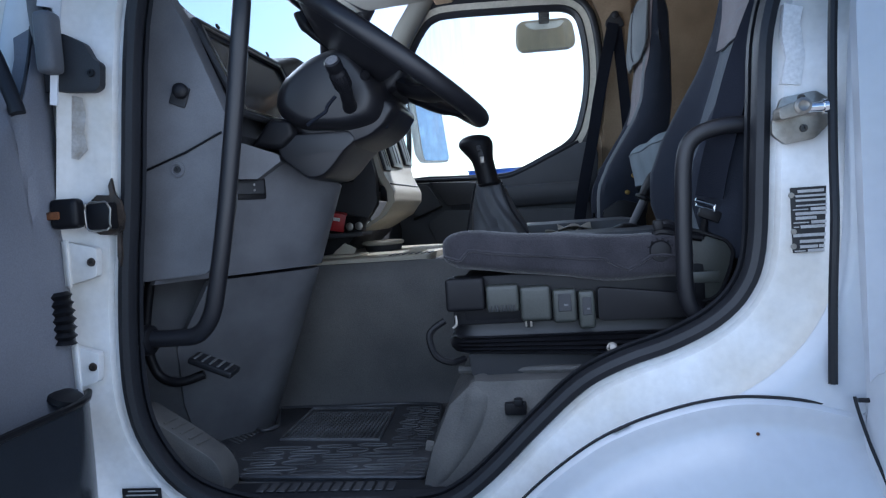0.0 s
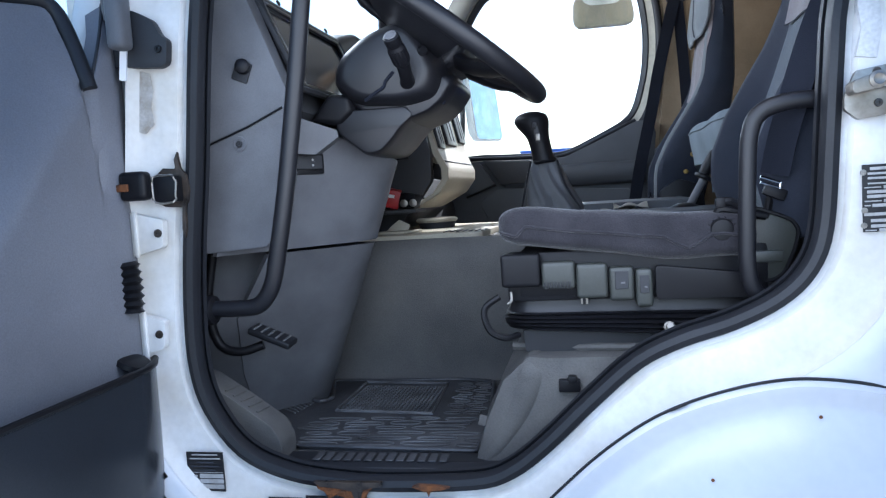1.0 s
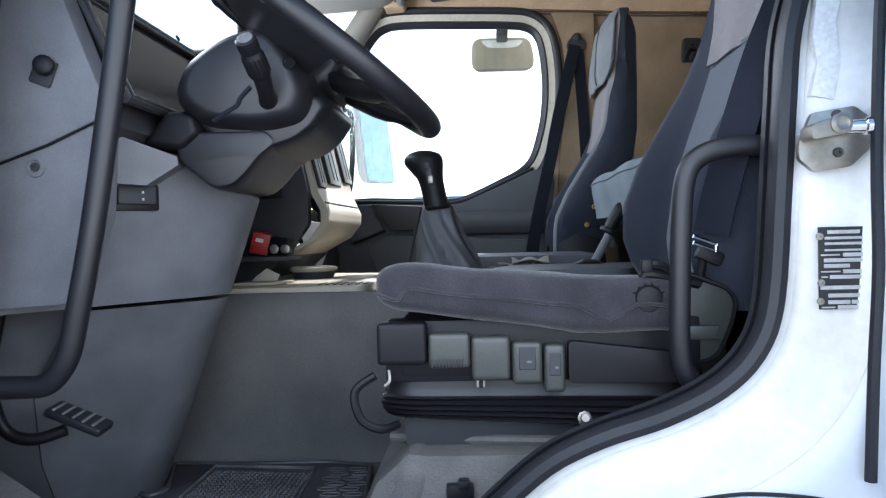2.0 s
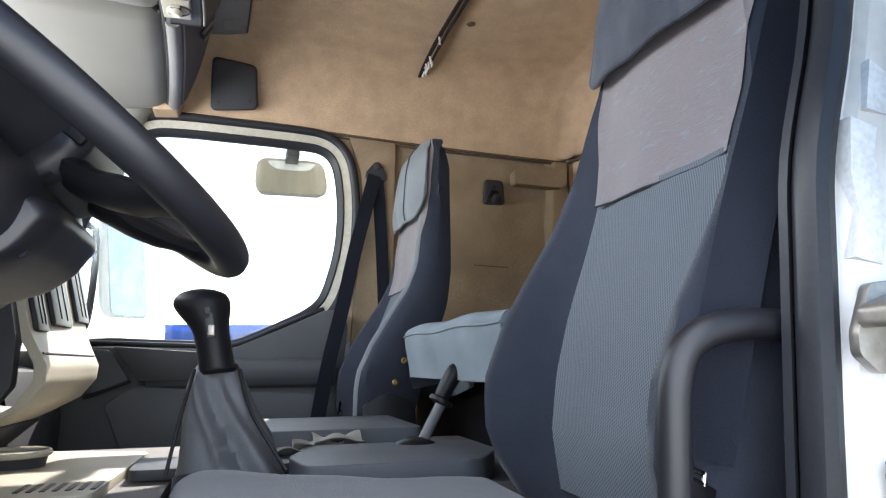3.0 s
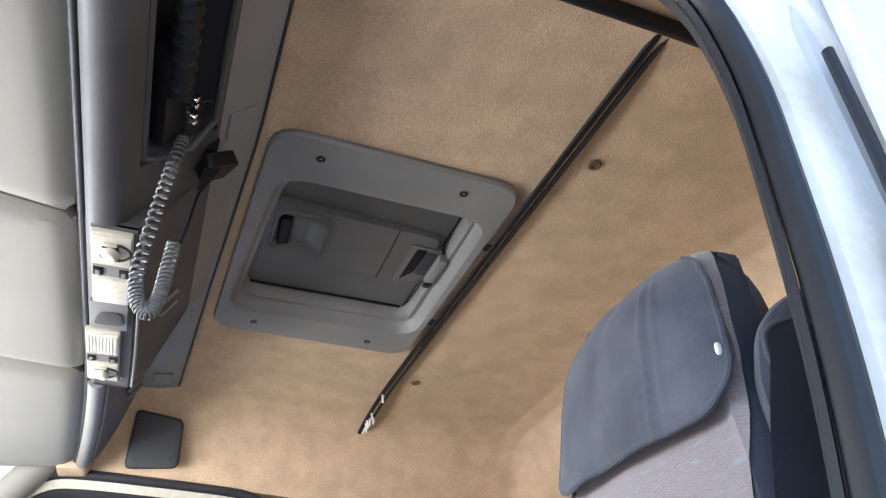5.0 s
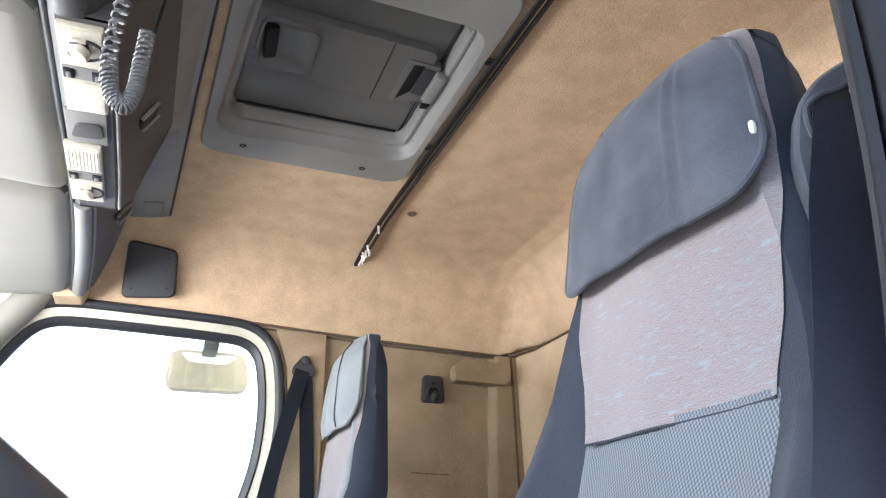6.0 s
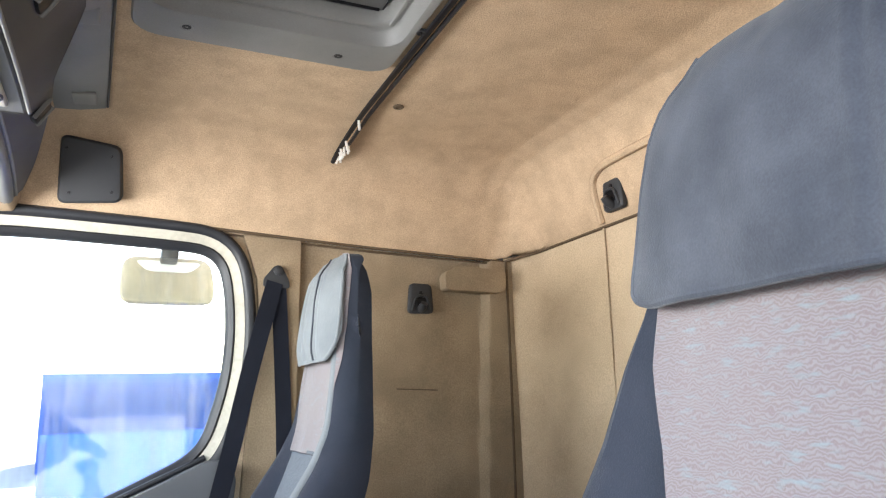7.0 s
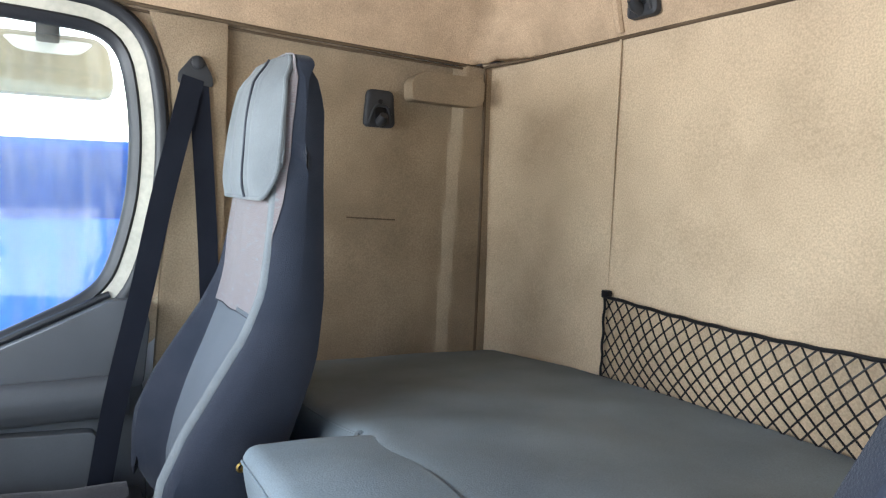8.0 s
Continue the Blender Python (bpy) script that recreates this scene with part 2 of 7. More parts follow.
INK = material("silver_label_print", (0.47, 0.465, 0.46), 0.45, other=(0.36, 0.35, 0.34), spots=60, grain=300, bump=0.02)
RESIDUE = material("sticker_residue", (0.68, 0.68, 0.67), 0.7, other=(0.74, 0.74, 0.74), spots=40, grain=200, bump=0.1)
# Cream mirror housing; the shade of its inward side is put into the colour.
CREAM_SHADE = material("shaded_cream_plastic", (0.33, 0.28, 0.19), 0.5, grain=90, bump=0.05)
BRASS = material("brass_bolt", (0.36, 0.25, 0.08), 0.35, 0.9, grain=90, bump=0.05)
BLUE_TARP = material("blue_truck_tarpaulin", (0.05, 0.17, 0.56), 0.45, other=(0.08, 0.21, 0.62), spots=1.2, grain=30, bump=0.2)
YELLOW = material("yellow_paint", (0.75, 0.60, 0.03), 0.5, grain=60)
YARD = material("pale_yard_concrete", (0.40, 0.385, 0.36), 0.9, other=(0.33, 0.32, 0.30), spots=0.7, grain=40, bump=0.6)
HEDGE = material("hedge_leaf", (0.06, 0.09, 0.025), 0.7, other=(0.10, 0.12, 0.04), spots=3, grain=30)


# ---- builders ----
def thing(name, at, label, category, group="", kind=""):
    ob = new(name)
    ob.empty_display_size = 0.05
    ob.location = at
    return tagged(ob, label, category, group, kind)


def solid(name, bm, mat, smooth=True):
    bmesh.ops.recalc_face_normals(bm, faces=bm.faces)
    me = bpy.data.meshes.new(name)
    bm.to_mesh(me)
    bm.free()
    me.materials.append(mat)
    ob = new(name, me)
    if smooth:
        me.shade_smooth()
        me.set_sharp_from_angle(angle=radians(38))
    return ob


def part(name, bm, mat, parent, label=""):
    ob = solid(name, bm, mat)
    ob.parent = parent
    ob.matrix_parent_inverse = Matrix.Translation(-parent.location)
    return tagged(ob, label)


def rbox(c, size, bev=0.004, seg=2, rot=None, bm=None):
    """A box with rounded edges about c."""
    bm = bm or bmesh.new()
    m = Matrix.Translation(c) @ (rot or Matrix()) @ Matrix.Diagonal((*size, 1))
    vs = bmesh.ops.create_cube(bm, size=1, matrix=m)["verts"]
    if bev:
        es = list({e for v in vs for e in v.link_edges})
        bmesh.ops.bevel(bm, geom=es, offset=bev, segments=seg, profile=0.6, affect="EDGES", clamp_overlap=True)
    return bm


def smooth_path(pts, n=6, closed=False):
    """Catmull-Rom through the points."""
    ps = [Vector(p) for p in pts]
    k = len(ps)
    out = []
    for i in range(k if closed else k - 1):
        if closed:
            a, b, c, d = (ps[(i + j) % k] for j in (-1, 0, 1, 2))
        else:
            a, b, c, d = ps[max(i - 1, 0)], ps[i], ps[i + 1], ps[min(i + 2, k - 1)]
        for j in range(n):
            t = j / n
            out.append(0.5 * (2 * b + (c - a) * t + (2 * a - 5 * b + 4 * c - d) * t * t + (3 * b - a - 3 * c + d) * t ** 3))
    if not closed:
        out.append(ps[-1])
    return out


def skin(rings, bm=None, wrap=True, caps=False, loop=False):
    """Faces between following rings of equal length."""
    bm = bm or bmesh.new()
    vs = [[bm.verts.new(p) for p in r] for r in rings]
    n = len(rings[0])
    pairs = list(zip(vs, vs[1:])) + ([(vs[-1], vs[0])] if loop else [])
    for a, b in pairs:
        for i in range(n if wrap else n - 1):
            j = (i + 1) % n
            bm.faces.new((a[i], a[j], b[j], b[i]))
    if caps:
        bm.faces.new(vs[0][::-1])
        bm.faces.new(vs[-1])
    return bm


def tube(pts, r, n=10, closed=False, flat=1.0, up=None, bm=None):
    """A round or flattened bar along a path; r may be a list."""
    ps = [Vector(p) for p in pts]
    k = len(ps)
    rings = []
    side = None
    for i, p in enumerate(ps):
        if closed:
            d = ps[(i + 1) % k] - ps[i - 1]
        else:
            d = ps[min(i + 1, k - 1)] - ps[max(i - 1, 0)]
        d.normalize()
        ref = Vector(up) if up else (side if side is not None else (Vector((0, 0, 1)) if abs(d.z) < 0.9 else Vector((1, 0, 0))))
        u = ref - d * ref.dot(d)
        u.normalize()
        side = u
        v = d.cross(u)
        rr = r[i] if isinstance(r, (list, tuple)) else r
        rings.append([p + (u * math.cos(a) * rr * flat + v * math.sin(a) * rr) for a in (2 * math.pi * j / n for j in range(n))])
    return skin(rings, bm, caps=not closed, loop=closed)


def lathe(profile, at, axis, n=20, bm=None):
    """Rings of (radius, height) about an axis."""
    q = Vector(axis).normalized().to_track_quat("Z", "Y").to_matrix().to_4x4()
    m = Matrix.Translation(at) @ q
    rings = [[m @ Vector((r * math.cos(a), r * math.sin(a), h)) for a in (2 * math.pi * j / n for j in range(n))] for r, h in profile]
    return skin(rings, bm, caps=True)


def prism(poly, axis, a, b, bev=0.0, seg=2, bm=None):
    """A polygon of the other two axes drawn out along an axis from a to b."""
    bm = bm or bmesh.new()
    at = {"x": lambda p, t: (t, p[0], p[1]), "y": lambda p, t: (p[0], t, p[1]), "z": lambda p, t: (p[0], p[1], t)}[axis]
    lo = [bm.verts.new(at(p, a)) for p in poly]
    hi = [bm.verts.new(at(p, b)) for p in poly]
    fs = [bm.faces.new(lo), bm.faces.new(hi[::-1])]
    n = len(poly)
    for i in range(n):
        j = (i + 1) % n
        fs.append(bm.faces.new((lo[i], hi[i], hi[j], lo[j])))
    bmesh.ops.recalc_face_normals(bm, faces=fs)
    if bev:
        es = list({e for v in lo + hi for e in v.link_edges})
        bmesh.ops.bevel(bm, geom=es, offset=bev, segments=seg, profile=0.6, affect="EDGES", clamp_overlap=True)
    return bm


def sheet(fn, nu, nv, thick, bm=None):
    """A surface fn(u, v) with thickness along the vector thick."""
    t = Vector(thick)
    a = [[Vector(fn(i / nu, j / nv)) for j in range(nv + 1)] for i in range(nu + 1)]
    bm = bm or bmesh.new()
    top = [[bm.verts.new(p) for p in r] for r in a]
    low = [[bm.verts.new(p + t) for p in r] for r in a]
    for i in range(nu):
        for j in range(nv):
            bm.faces.new((top[i][j], top[i + 1][j], top[i + 1][j + 1], top[i][j + 1]))
            bm.faces.new((low[i][j], low[i][j + 1], low[i + 1][j + 1], low[i + 1][j]))
    for i in range(nu):
        for j in (0, nv):
            bm.faces.new((top[i][j], low[i][j], low[i + 1][j], top[i + 1][j]))
    for j in range(nv):
        for i in (0, nu):
            bm.faces.new((top[i][j], top[i][j + 1], low[i][j + 1], low[i][j]))
    return bm


def rounded(poly, r, n=5):
    """The polygon with its corners rounded by about r."""
    out = []
    k = len(poly)
    for i in range(k):
        p = Vector(poly[i])
        a, b = Vector(poly[i - 1]) - p, Vector(poly[(i + 1) % k]) - p
        d = min(r, a.length * 0.45, b.length * 0.45)
        a, b = p + a.normalized() * d, p + b.normalized() * d
        for j in range(n + 1):
            t = j / n
            out.append(tuple(a * (1 - t) ** 2 + p * 2 * t * (1 - t) + b * t * t))
    return out


def screw(parent, at, axis, r=0.006, mat=None, name="screw"):
    bm = lathe([(r * 0.9, 0), (r, 0.001), (r * 0.9, 0.003), (r * 0.35, 0.0032), (r * 0.3, 0.0015)], at, axis, 14)
    return part(name, bm, mat or BLACK, parent)


def lerp(table, x):
    """Straight lines between the rows (x, y) of a table."""
    if x <= table[0][0]:
        return table[0][1]
    for (a, b), (c, d) in zip(table, table[1:]):
        if x <= c:
            return b + (d - b) * (x - a) / (c - a)
    return table[-1][1]


# ---- ground and distance ----
bm = bmesh.new()
bmesh.ops.create_grid(bm, x_segments=24, y_segments=24, size=400)
tagged(solid("ground", bm, YARD), "pale sunlit concrete yard around the truck", "ground", kind="structure")

# ---- near side of the cab: door opening, jamb, rubber seal ----
OPENING = [(-.80, 1.565), (-.799, 1.479), (-.78, 1.412), (-.73, 1.346), (-.654, 1.312), (-.56, 1.299), (-.482, 1.297),
           (-.355, 1.303), (-.301, 1.320), (-.247, 1.361), (-.177, 1.428), (-.109, 1.487), (-.045, 1.519), (.025, 1.542),
           (.085, 1.572), (.123, 1.61), (.142, 1.664), (.151, 1.778), (.158, 1.88), (.166, 1.964), (.194, 2.07),
           (.216, 2.20), (.229, 2.35), (.233, 2.50), (.20, 2.62), (.10, 2.66), (-.12, 2.67), (-.35, 2.665), (-.46, 2.62),
           (-.55, 2.50), (-.63, 2.36), (-.69, 2.22), (-.74, 2.068), (-.773, 1.804), (-.79, 1.68)]


def outline(points, n=4):
    return [Vector((p.x, p.y)) for p in smooth_path([(x, z, 0) for x, z in points], n, True)]


def offset(loop, d):
    """The loop moved outwards by d in its plane (the loop runs anticlockwise seen from the near side)."""
    out = []
    k = len(loop)
    for i in range(k):
        t = (loop[(i + 1) % k] - loop[i - 1]).normalized()
        out.append(loop[i] + Vector((t.y, -t.x)) * d)
    return out


def ring(loop, d, y):
    return [Vector((p.x, y(p) if callable(y) else y, p.y)) for p in offset(loop, d)]


DOORWAY = outline(OPENING)
near = thing("wall_near", (0, 1.14, 1.3), "white painted truck cab side with an open doorway", "cab side", kind="structure")
part("jamb", skin([ring(DOORWAY, d, y) for d, y in ((0.020, 1.178), (0.008, 1.162), (0.012, 1.150), (0.030, 1.148), (0.036, 1.140), (0.060, 1.134), (0.086, 1.1305), (0.098, 1.122), (0.106, 1.1075), (0.107, 1.17), (0.03, 1.182))], loop=True), WHITE_WORN, near, "worn white door jamb")
part("door_seal", skin([ring(DOORWAY, d, y) for d, y in ((0.008, 1.166), (-0.002, 1.158), (-0.004, 1.147), (0.001, 1.137), (0.010, 1.134), (0.019, 1.138), (0.022, 1.147), (0.014, 1.156))], loop=True), RUBBER, near, "black rubber door seal")
part("seal_lip", skin([ring(DOORWAY, d, y) for d, y in ((-0.002, 1.172), (-0.008, 1.165), (-0.006, 1.158), (-0.001, 1.161))], loop=True), RUBBER, near)
part("inner_trim", skin([ring(DOORWAY, d, y) for d, y in ((0.003, 1.168), (0.008, 1.182), (0.016, 1.190), (0.024, 1.190), (0.024, 1.184), (0.010, 1.176))], loop=True), DARK, near)


SKIN_RINGS = ((0.104, 1.106), (0.110, 1.098), (0.132, 1.092), (0.17, 1.088), (0.24, 1.086), (0.36, 1.086))
bm = skin([ring(DOORWAY, d, y) for d, y in SKIN_RINGS] + [ring(DOORWAY, 0.36, 1.12), ring(DOORWAY, 0.112, 1.16)], loop=True)
bmesh.ops.delete(bm, geom=[f for f in bm.faces if f.calc_center_median().x < -0.862 and 1.22 < f.calc_center_median().z < 2.40], context="FACES")
part("outer_skin", bm, WHITE, near, "clean white outer bodywork")

JOINT = smooth_path([(-0.36, 0, 1.165), (-0.29, 0, 1.238), (-0.225, 0, 1.303), (-0.165, 0, 1.358), (-0.10, 0, 1.405), (-0.045, 0, 1.432), (0.01, 0, 1.450), (0.06, 0, 1.461), (0.11, 0, 1.465), (0.18, 0, 1.458), (0.25, 0, 1.440), (0.255, 0, 1.439)], 5)
fender = thing("fender", (0, 1.08, 1.2), "white wheel arch panel with a rounded flare below the doorway", "wheel arch", kind="structure")
arch = []
for d, y in ((0.0, 1.105), (0.001, 1.084), (0.006, 1.078), (0.014, 1.078), (0.030, 1.082), (0.045, 1.078), (0.060, 1.066), (0.080, 1.052), (0.11, 1.040), (0.16, 1.030), (0.30, 1.022)):
    row = []
    for k, p in enumerate(JOINT):
        t = (JOINT[min(k + 1, len(JOINT) - 1)] - JOINT[max(k - 1, 0)]).normalized()
        n = Vector((t.z, 0, -t.x))
        n = (n + Vector((0.25, 0, -0.6)) * min(d / 0.12, 1)).normalized()
        row.append(Vector((min(p.x + n.x * d, 0.258 + 0.06 * d), y, p.z + n.z * d)))
    arch.append(row)
bm = skin(arch, wrap=False)
bmesh.ops.recalc_face_normals(bm, faces=bm.faces)
part("arch_panel", bm, WHITE, fender)
part("joint_gap", tube([p + Vector((0, 1.090, 0.0015)) for p in JOINT], 0.0022, 6), RUBBER, fender)
part("gap_dash", tube([p + Vector((0, 1.083, 0.0035)) for p in JOINT[23:26]], 0.0025, 6), RUBBER, fender)
part("skirt_gap", tube(smooth_path([(0.242, 1.074, 1.466), (0.245, 1.070, 1.446), (0.253, 1.058, 1.405), (0.263, 1.044, 1.365), (0.272, 1.036, 1.33)], 4), 0.0024, 6), RUBBER, fender)
part("side_gap", tube([(0.246, 1.074, 1.461), (0.30, 1.073, 1.458), (0.66, 1.073, 1.452)], 0.0032, 6), RUBBER, fender)
part("rear_skirt", sheet(lambda u, v: (0.266 + 0.4 * u, 1.075 - 0.035 * min(1, v * 2) ** 2, 1.436 - 0.012 * u - 0.40 * v), 4, 10, (0, 0.01, 0)), WHITE, fender)
part("rear_side", sheet(lambda u, v: (lerp([(0, 0.262), (0.45, 0.262), (0.75, 0.300), (1, 0.325)], v) + 0.4 * u, 1.075 - 0.004 * math.sin(3 * v), 1.443 + 1.2 * v), 4, 14, (0, 0.02, 0)), WHITE, fender)
for sx, sz in ((-0.02, 1.345), (0.165, 1.36), (0.02, 1.28), (0.12, 1.42)):
    part("paint_chip", lathe([(0.0026, 0), (0.0022, 0.0012)], (sx, lerp([(1.28, 1.038), (1.36, 1.046), (1.42, 1.074)], sz), sz), (0, -1, 0), 7), RUST, fender)

# white fittings on the jamb
striker = thing("door_striker", (0.205, 1.12, 1.80), "zinc steel door striker bolted on the white jamb", "door striker")
part("plate", prism(rounded([(0.170, 1.830), (0.184, 1.864), (0.228, 1.870), (0.245, 1.857), (0.243, 1.824), (0.224, 1.806), (0.186, 1.801), (0.170, 1.815)], 0.004), "y", 1.128, 1.119, 0.0015), STEEL, striker)
part("guard", prism(rounded([(0.172, 1.832), (0.208, 1.838), (0.208, 1.860), (0.172, 1.848)], 0.005), "y", 1.121, 1.092, 0.003), STEEL, striker)
part("guard_cap", lathe([(0.011, 0), (0.011, 0.003), (0.007, 0.005), (0.004, 0.003)], (0.201, 1.093, 1.848), (0, -1, 0), 18), STEEL, striker)
part("pin", lathe([(0.0075, 0), (0.0075, 0.024), (0.010, 0.025), (0.010, 0.030), (0.006, 0.031)], (0.205, 1.104, 1.846), (1, 0, 0), 14), CHROME, striker)
for sx, sz in ((0.209, 1.861), (0.210, 1.821)):
    screw(striker, (sx, 1.1195, sz), (0, -1, 0), 0.0055, GREASE)

sticker = thing("tyre_service_sticker", (0.218, 1.126, 1.692), "black and silver service sticker on the white jamb", "sticker")
part("backing", rbox((0.2175, 1.1285, 1.6975), (0.051, 0.0016, 0.089), 0.0004, 1), PLATE, sticker)


def lettering(text, at, size, parent, mat=None, turn=(90, 0, 0)):
    cu = bpy.data.curves.new("lettering", "FONT")
    cu.body, cu.size, cu.extrude = text, size, 0.0003
    tmp = bpy.data.objects.new("lettering", cu)
    me = bpy.data.meshes.new_from_object(tmp)
    bpy.data.objects.remove(tmp)
    me.materials.append(mat or INK)
    me.transform(pose(*at, *turn))
    ob = new("lettering", me)
    ob.parent = parent
    ob.matrix_parent_inverse = Matrix.Translation(-parent.location)
    return ob


for bz, w, h in ((1.7365, 0.034, 0.0040), (1.7300, 0.040, 0.0030), (1.7240, 0.040, 0.0030), (1.7170, 0.040, 0.0022)):
    part("text_bar", rbox((0.2185, 1.1273, bz), (w, 0.001, h), 0.0003, 1), INK, sticker)
for bz, a, b in ((1.7118, 0.2175, 0.242), (1.7060, 0.1975, 0.242), (1.7000, 0.1975, 0.2245), (1.6938, 0.2175, 0.242), (1.6880, 0.2035, 0.242), (1.6765, 0.1935, 0.242), (1.6680, 0.2015, 0.242), (1.6608, 0.2015, 0.2245), (1.6608, 0.2260, 0.242), (1.6552, 0.2115, 0.242)):
    part("entry_field", rbox(((a + b) / 2, 1.1273, bz), (b - a, 0.001, 0.0042), 0.0003, 1), INK, sticker)
for bz, w in ((1.7118, 0.020), (1.6938, 0.020), (1.6880, 0.007), (1.6552, 0.014)):
    part("field_name", rbox((0.1945 + w / 2, 1.1273, bz), (w, 0.001, 0.0016), 0.0002, 1), INK, sticker)
for sx, sz in ((0.193, 1.7320), (0.194, 1.6820), (0.193, 1.6620)):
    screw(sticker, (sx, 1.128, sz), (0, -1, 0), 0.004, STEEL, "rivet")

label_plate = thing("paint_code_label", (-0.80, 1.128, 1.31), "small silver label with dark print on the white jamb", "label")
part("backing", rbox((-0.797, 1.1275, 1.310), (0.066, 0.0016, 0.066), 0.0004, 1), PLATE, label_plate)
for k, w in enumerate((0.046, 0.054, 0.030, 0.050, 0.036)):
    part("text_bar", rbox((-0.797, 1.1264, 1.3385 - k * 0.0065), (w, 0.001, 0.0022), 0.0002, 1), HEADCLOTH if k > 1 else INK, label_plate)
for k in range(3):
    part("entry_field", rbox((-0.787, 1.1264, 1.303 - k * 0.0088), (0.042, 0.001, 0.0072), 0.0003, 1), INK, label_plate)
    part("entry_name", rbox((-0.8195, 1.1264, 1.303 - k * 0.0098), (0.014, 0.001, 0.003), 0.0003, 1), INK, label_plate)
part("rule", rbox((-0.797, 1.1264, 1.3090), (0.062, 0.001, 0.0008), 0.0002, 1), INK, label_plate)

torn = thing("torn_sticker_remains", (0.205, 1.128, 1.94), "torn remains of a pale paper sticker", "sticker")
part("paper", prism([(0.190, 1.885), (0.214, 1.880), (0.222, 1.92), (0.217, 1.965), (0.222, 1.985), (0.198, 1.992), (0.193, 1.95), (0.197, 1.92)], "y", 1.150, 1.1338), RESIDUE, torn)
part("scrap", prism([(0.214, 2.0), (0.236, 1.995), (0.238, 2.03), (0.222, 2.04)], "y", 1.150, 1.1338), RESIDUE, torn)

strip = thing("rubber_strip", (0.244, 1.10, 1.5), "black rubber strip along the rear door gap", "rubber strip")
part("strip", tube(smooth_path([(0.219, 1.081, 1.482), (0.224, 1.081, 1.60), (0.231, 1.083, 1.70), (0.239, 1.098, 1.82), (0.249, 1.102, 2.0), (0.270, 1.102, 2.15), (0.296, 1.102, 2.3), (0.302, 1.102, 2.5)], 5), 0.0062, 8), RUBBER, strip)

# hinge side of the jamb
hinge_post = thing("hinge_post", (-0.90, 1.13, 1.3), "dusty white hinge post with rusty brackets", "hinge post", kind="structure")
part("post", prism(rounded([(-0.98, 1.138), (-0.885, 1.138), (-0.880, 1.142), (-0.880, 1.17), (-0.98, 1.17)], 0.003), "z", 1.22, 2.25), WHITE_WORN, hinge_post)
for zt, zb, xt, xb in ((1.742, 1.668, -0.824, -0.828), (1.580, 1.505, -0.837, -0.842)):
    lug = part("hinge_bracket", prism(rounded([(-0.915, zb - 0.006), (xb, zb + 0.014), (xt, zt - 0.016), (-0.915, zt + 0.006)], 0.006), "y", 1.126, 1.112, 0.002), WHITE_WORN, hinge_post)
    screw(lug, (xb - 0.006, 1.112, (zt + zb) / 2), (0, -1, 0), 0.007, GREASE, "bolt_hole")
    part("fold", rbox((-0.872, 1.110, (zt + zb) / 2), (0.006, 0.006, zt - zb), 0.002), WHITE_WORN, lug)
part("check_strap", rbox((-0.858, 1.100, 1.781), (0.046, 0.026, 0.046), 0.010, 3), BLACK, hinge_post, "black rubber door check")
part("strap_tongue", rbox((-0.872, 1.086, 1.779), (0.020, 0.006, 0.012), 0.002), RUST, hinge_post)
part("strap_slot", rbox((-0.813, 1.118, 1.774), (0.040, 0.024, 0.042), 0.006, 2), BLACK, hinge_post, "greasy slot for the door check")
part("slot_rim", tube([(-0.8135 + (0.0205 + 0.0008 * math.sin(9 * a)) * math.copysign(abs(math.cos(a)) ** 0.45, math.cos(a)), 1.1065 + 0.001 * math.sin(7 * a), 1.774 + (0.0220 + 0.0008 * math.sin(11 * a + 1)) * math.copysign(abs(math.sin(a)) ** 0.45, math.sin(a))) for a in (2 * math.pi * j / 48 for j in range(48))], 0.0015, 6, True), STEEL, hinge_post)
part("grease_patch", prism([(-0.836, 1.800), (-0.826, 1.808), (-0.806, 1.806), (-0.800, 1.818), (-0.796, 1.806), (-0.788, 1.796), (-0.784, 1.772), (-0.788, 1.752), (-0.800, 1.744), (-0.826, 1.746), (-0.838, 1.752)], "y", 1.1342, 1.1284), GREASE, hinge_post)
part("grease_run", prism([(-0.806, 1.820), (-0.800, 1.832), (-0.796, 1.80), (-0.792, 1.77), (-0.794, 1.71), (-0.798, 1.695), (-0.801, 1.71), (-0.797, 1.755), (-0.802, 1.79)], "y", 1.1345, 1.1285), GREASE, hinge_post)
part("cable_bracket", prism(rounded([(-0.89, 2.060), (-0.845, 2.054), (-0.812, 2.036), (-0.800, 2.012), (-0.788, 2.004), (-0.792, 1.968), (-0.805, 1.962), (-0.89, 1.970)], 0.006), "y", 1.125, 1.110, 0.003), DARK, hinge_post, "dark cable bracket")
screw(hinge_post, (-0.803, 1.1095, 1.990), (0, -1, 0), 0.006, BLACK)
part("cable_gaiter", tube([(-0.885 + 0.004 * math.sin(k * 0.2), 1.095, 1.662 - 0.006 * k) for k in range(14)], [0.021 if k % 2 else 0.015 for k in range(14)], 12), BLACK, hinge_post, "black corrugated cable gaiter")
DUST = material("tan_road_dust", (0.36, 0.31, 0.25), 0.9, other=(0.58, 0.56, 0.53), spots=30, grain=200, bump=0.2)
part("dust_smear", prism([(-0.872, 1.964), (-0.852, 1.964), (-0.832, 1.958), (-0.829, 1.930), (-0.834, 1.905), (-0.832, 1.878), (-0.848, 1.864), (-0.872, 1.870)], "y", 1.1262, 1.1252), DUST, hinge_post, "tan dust smear")
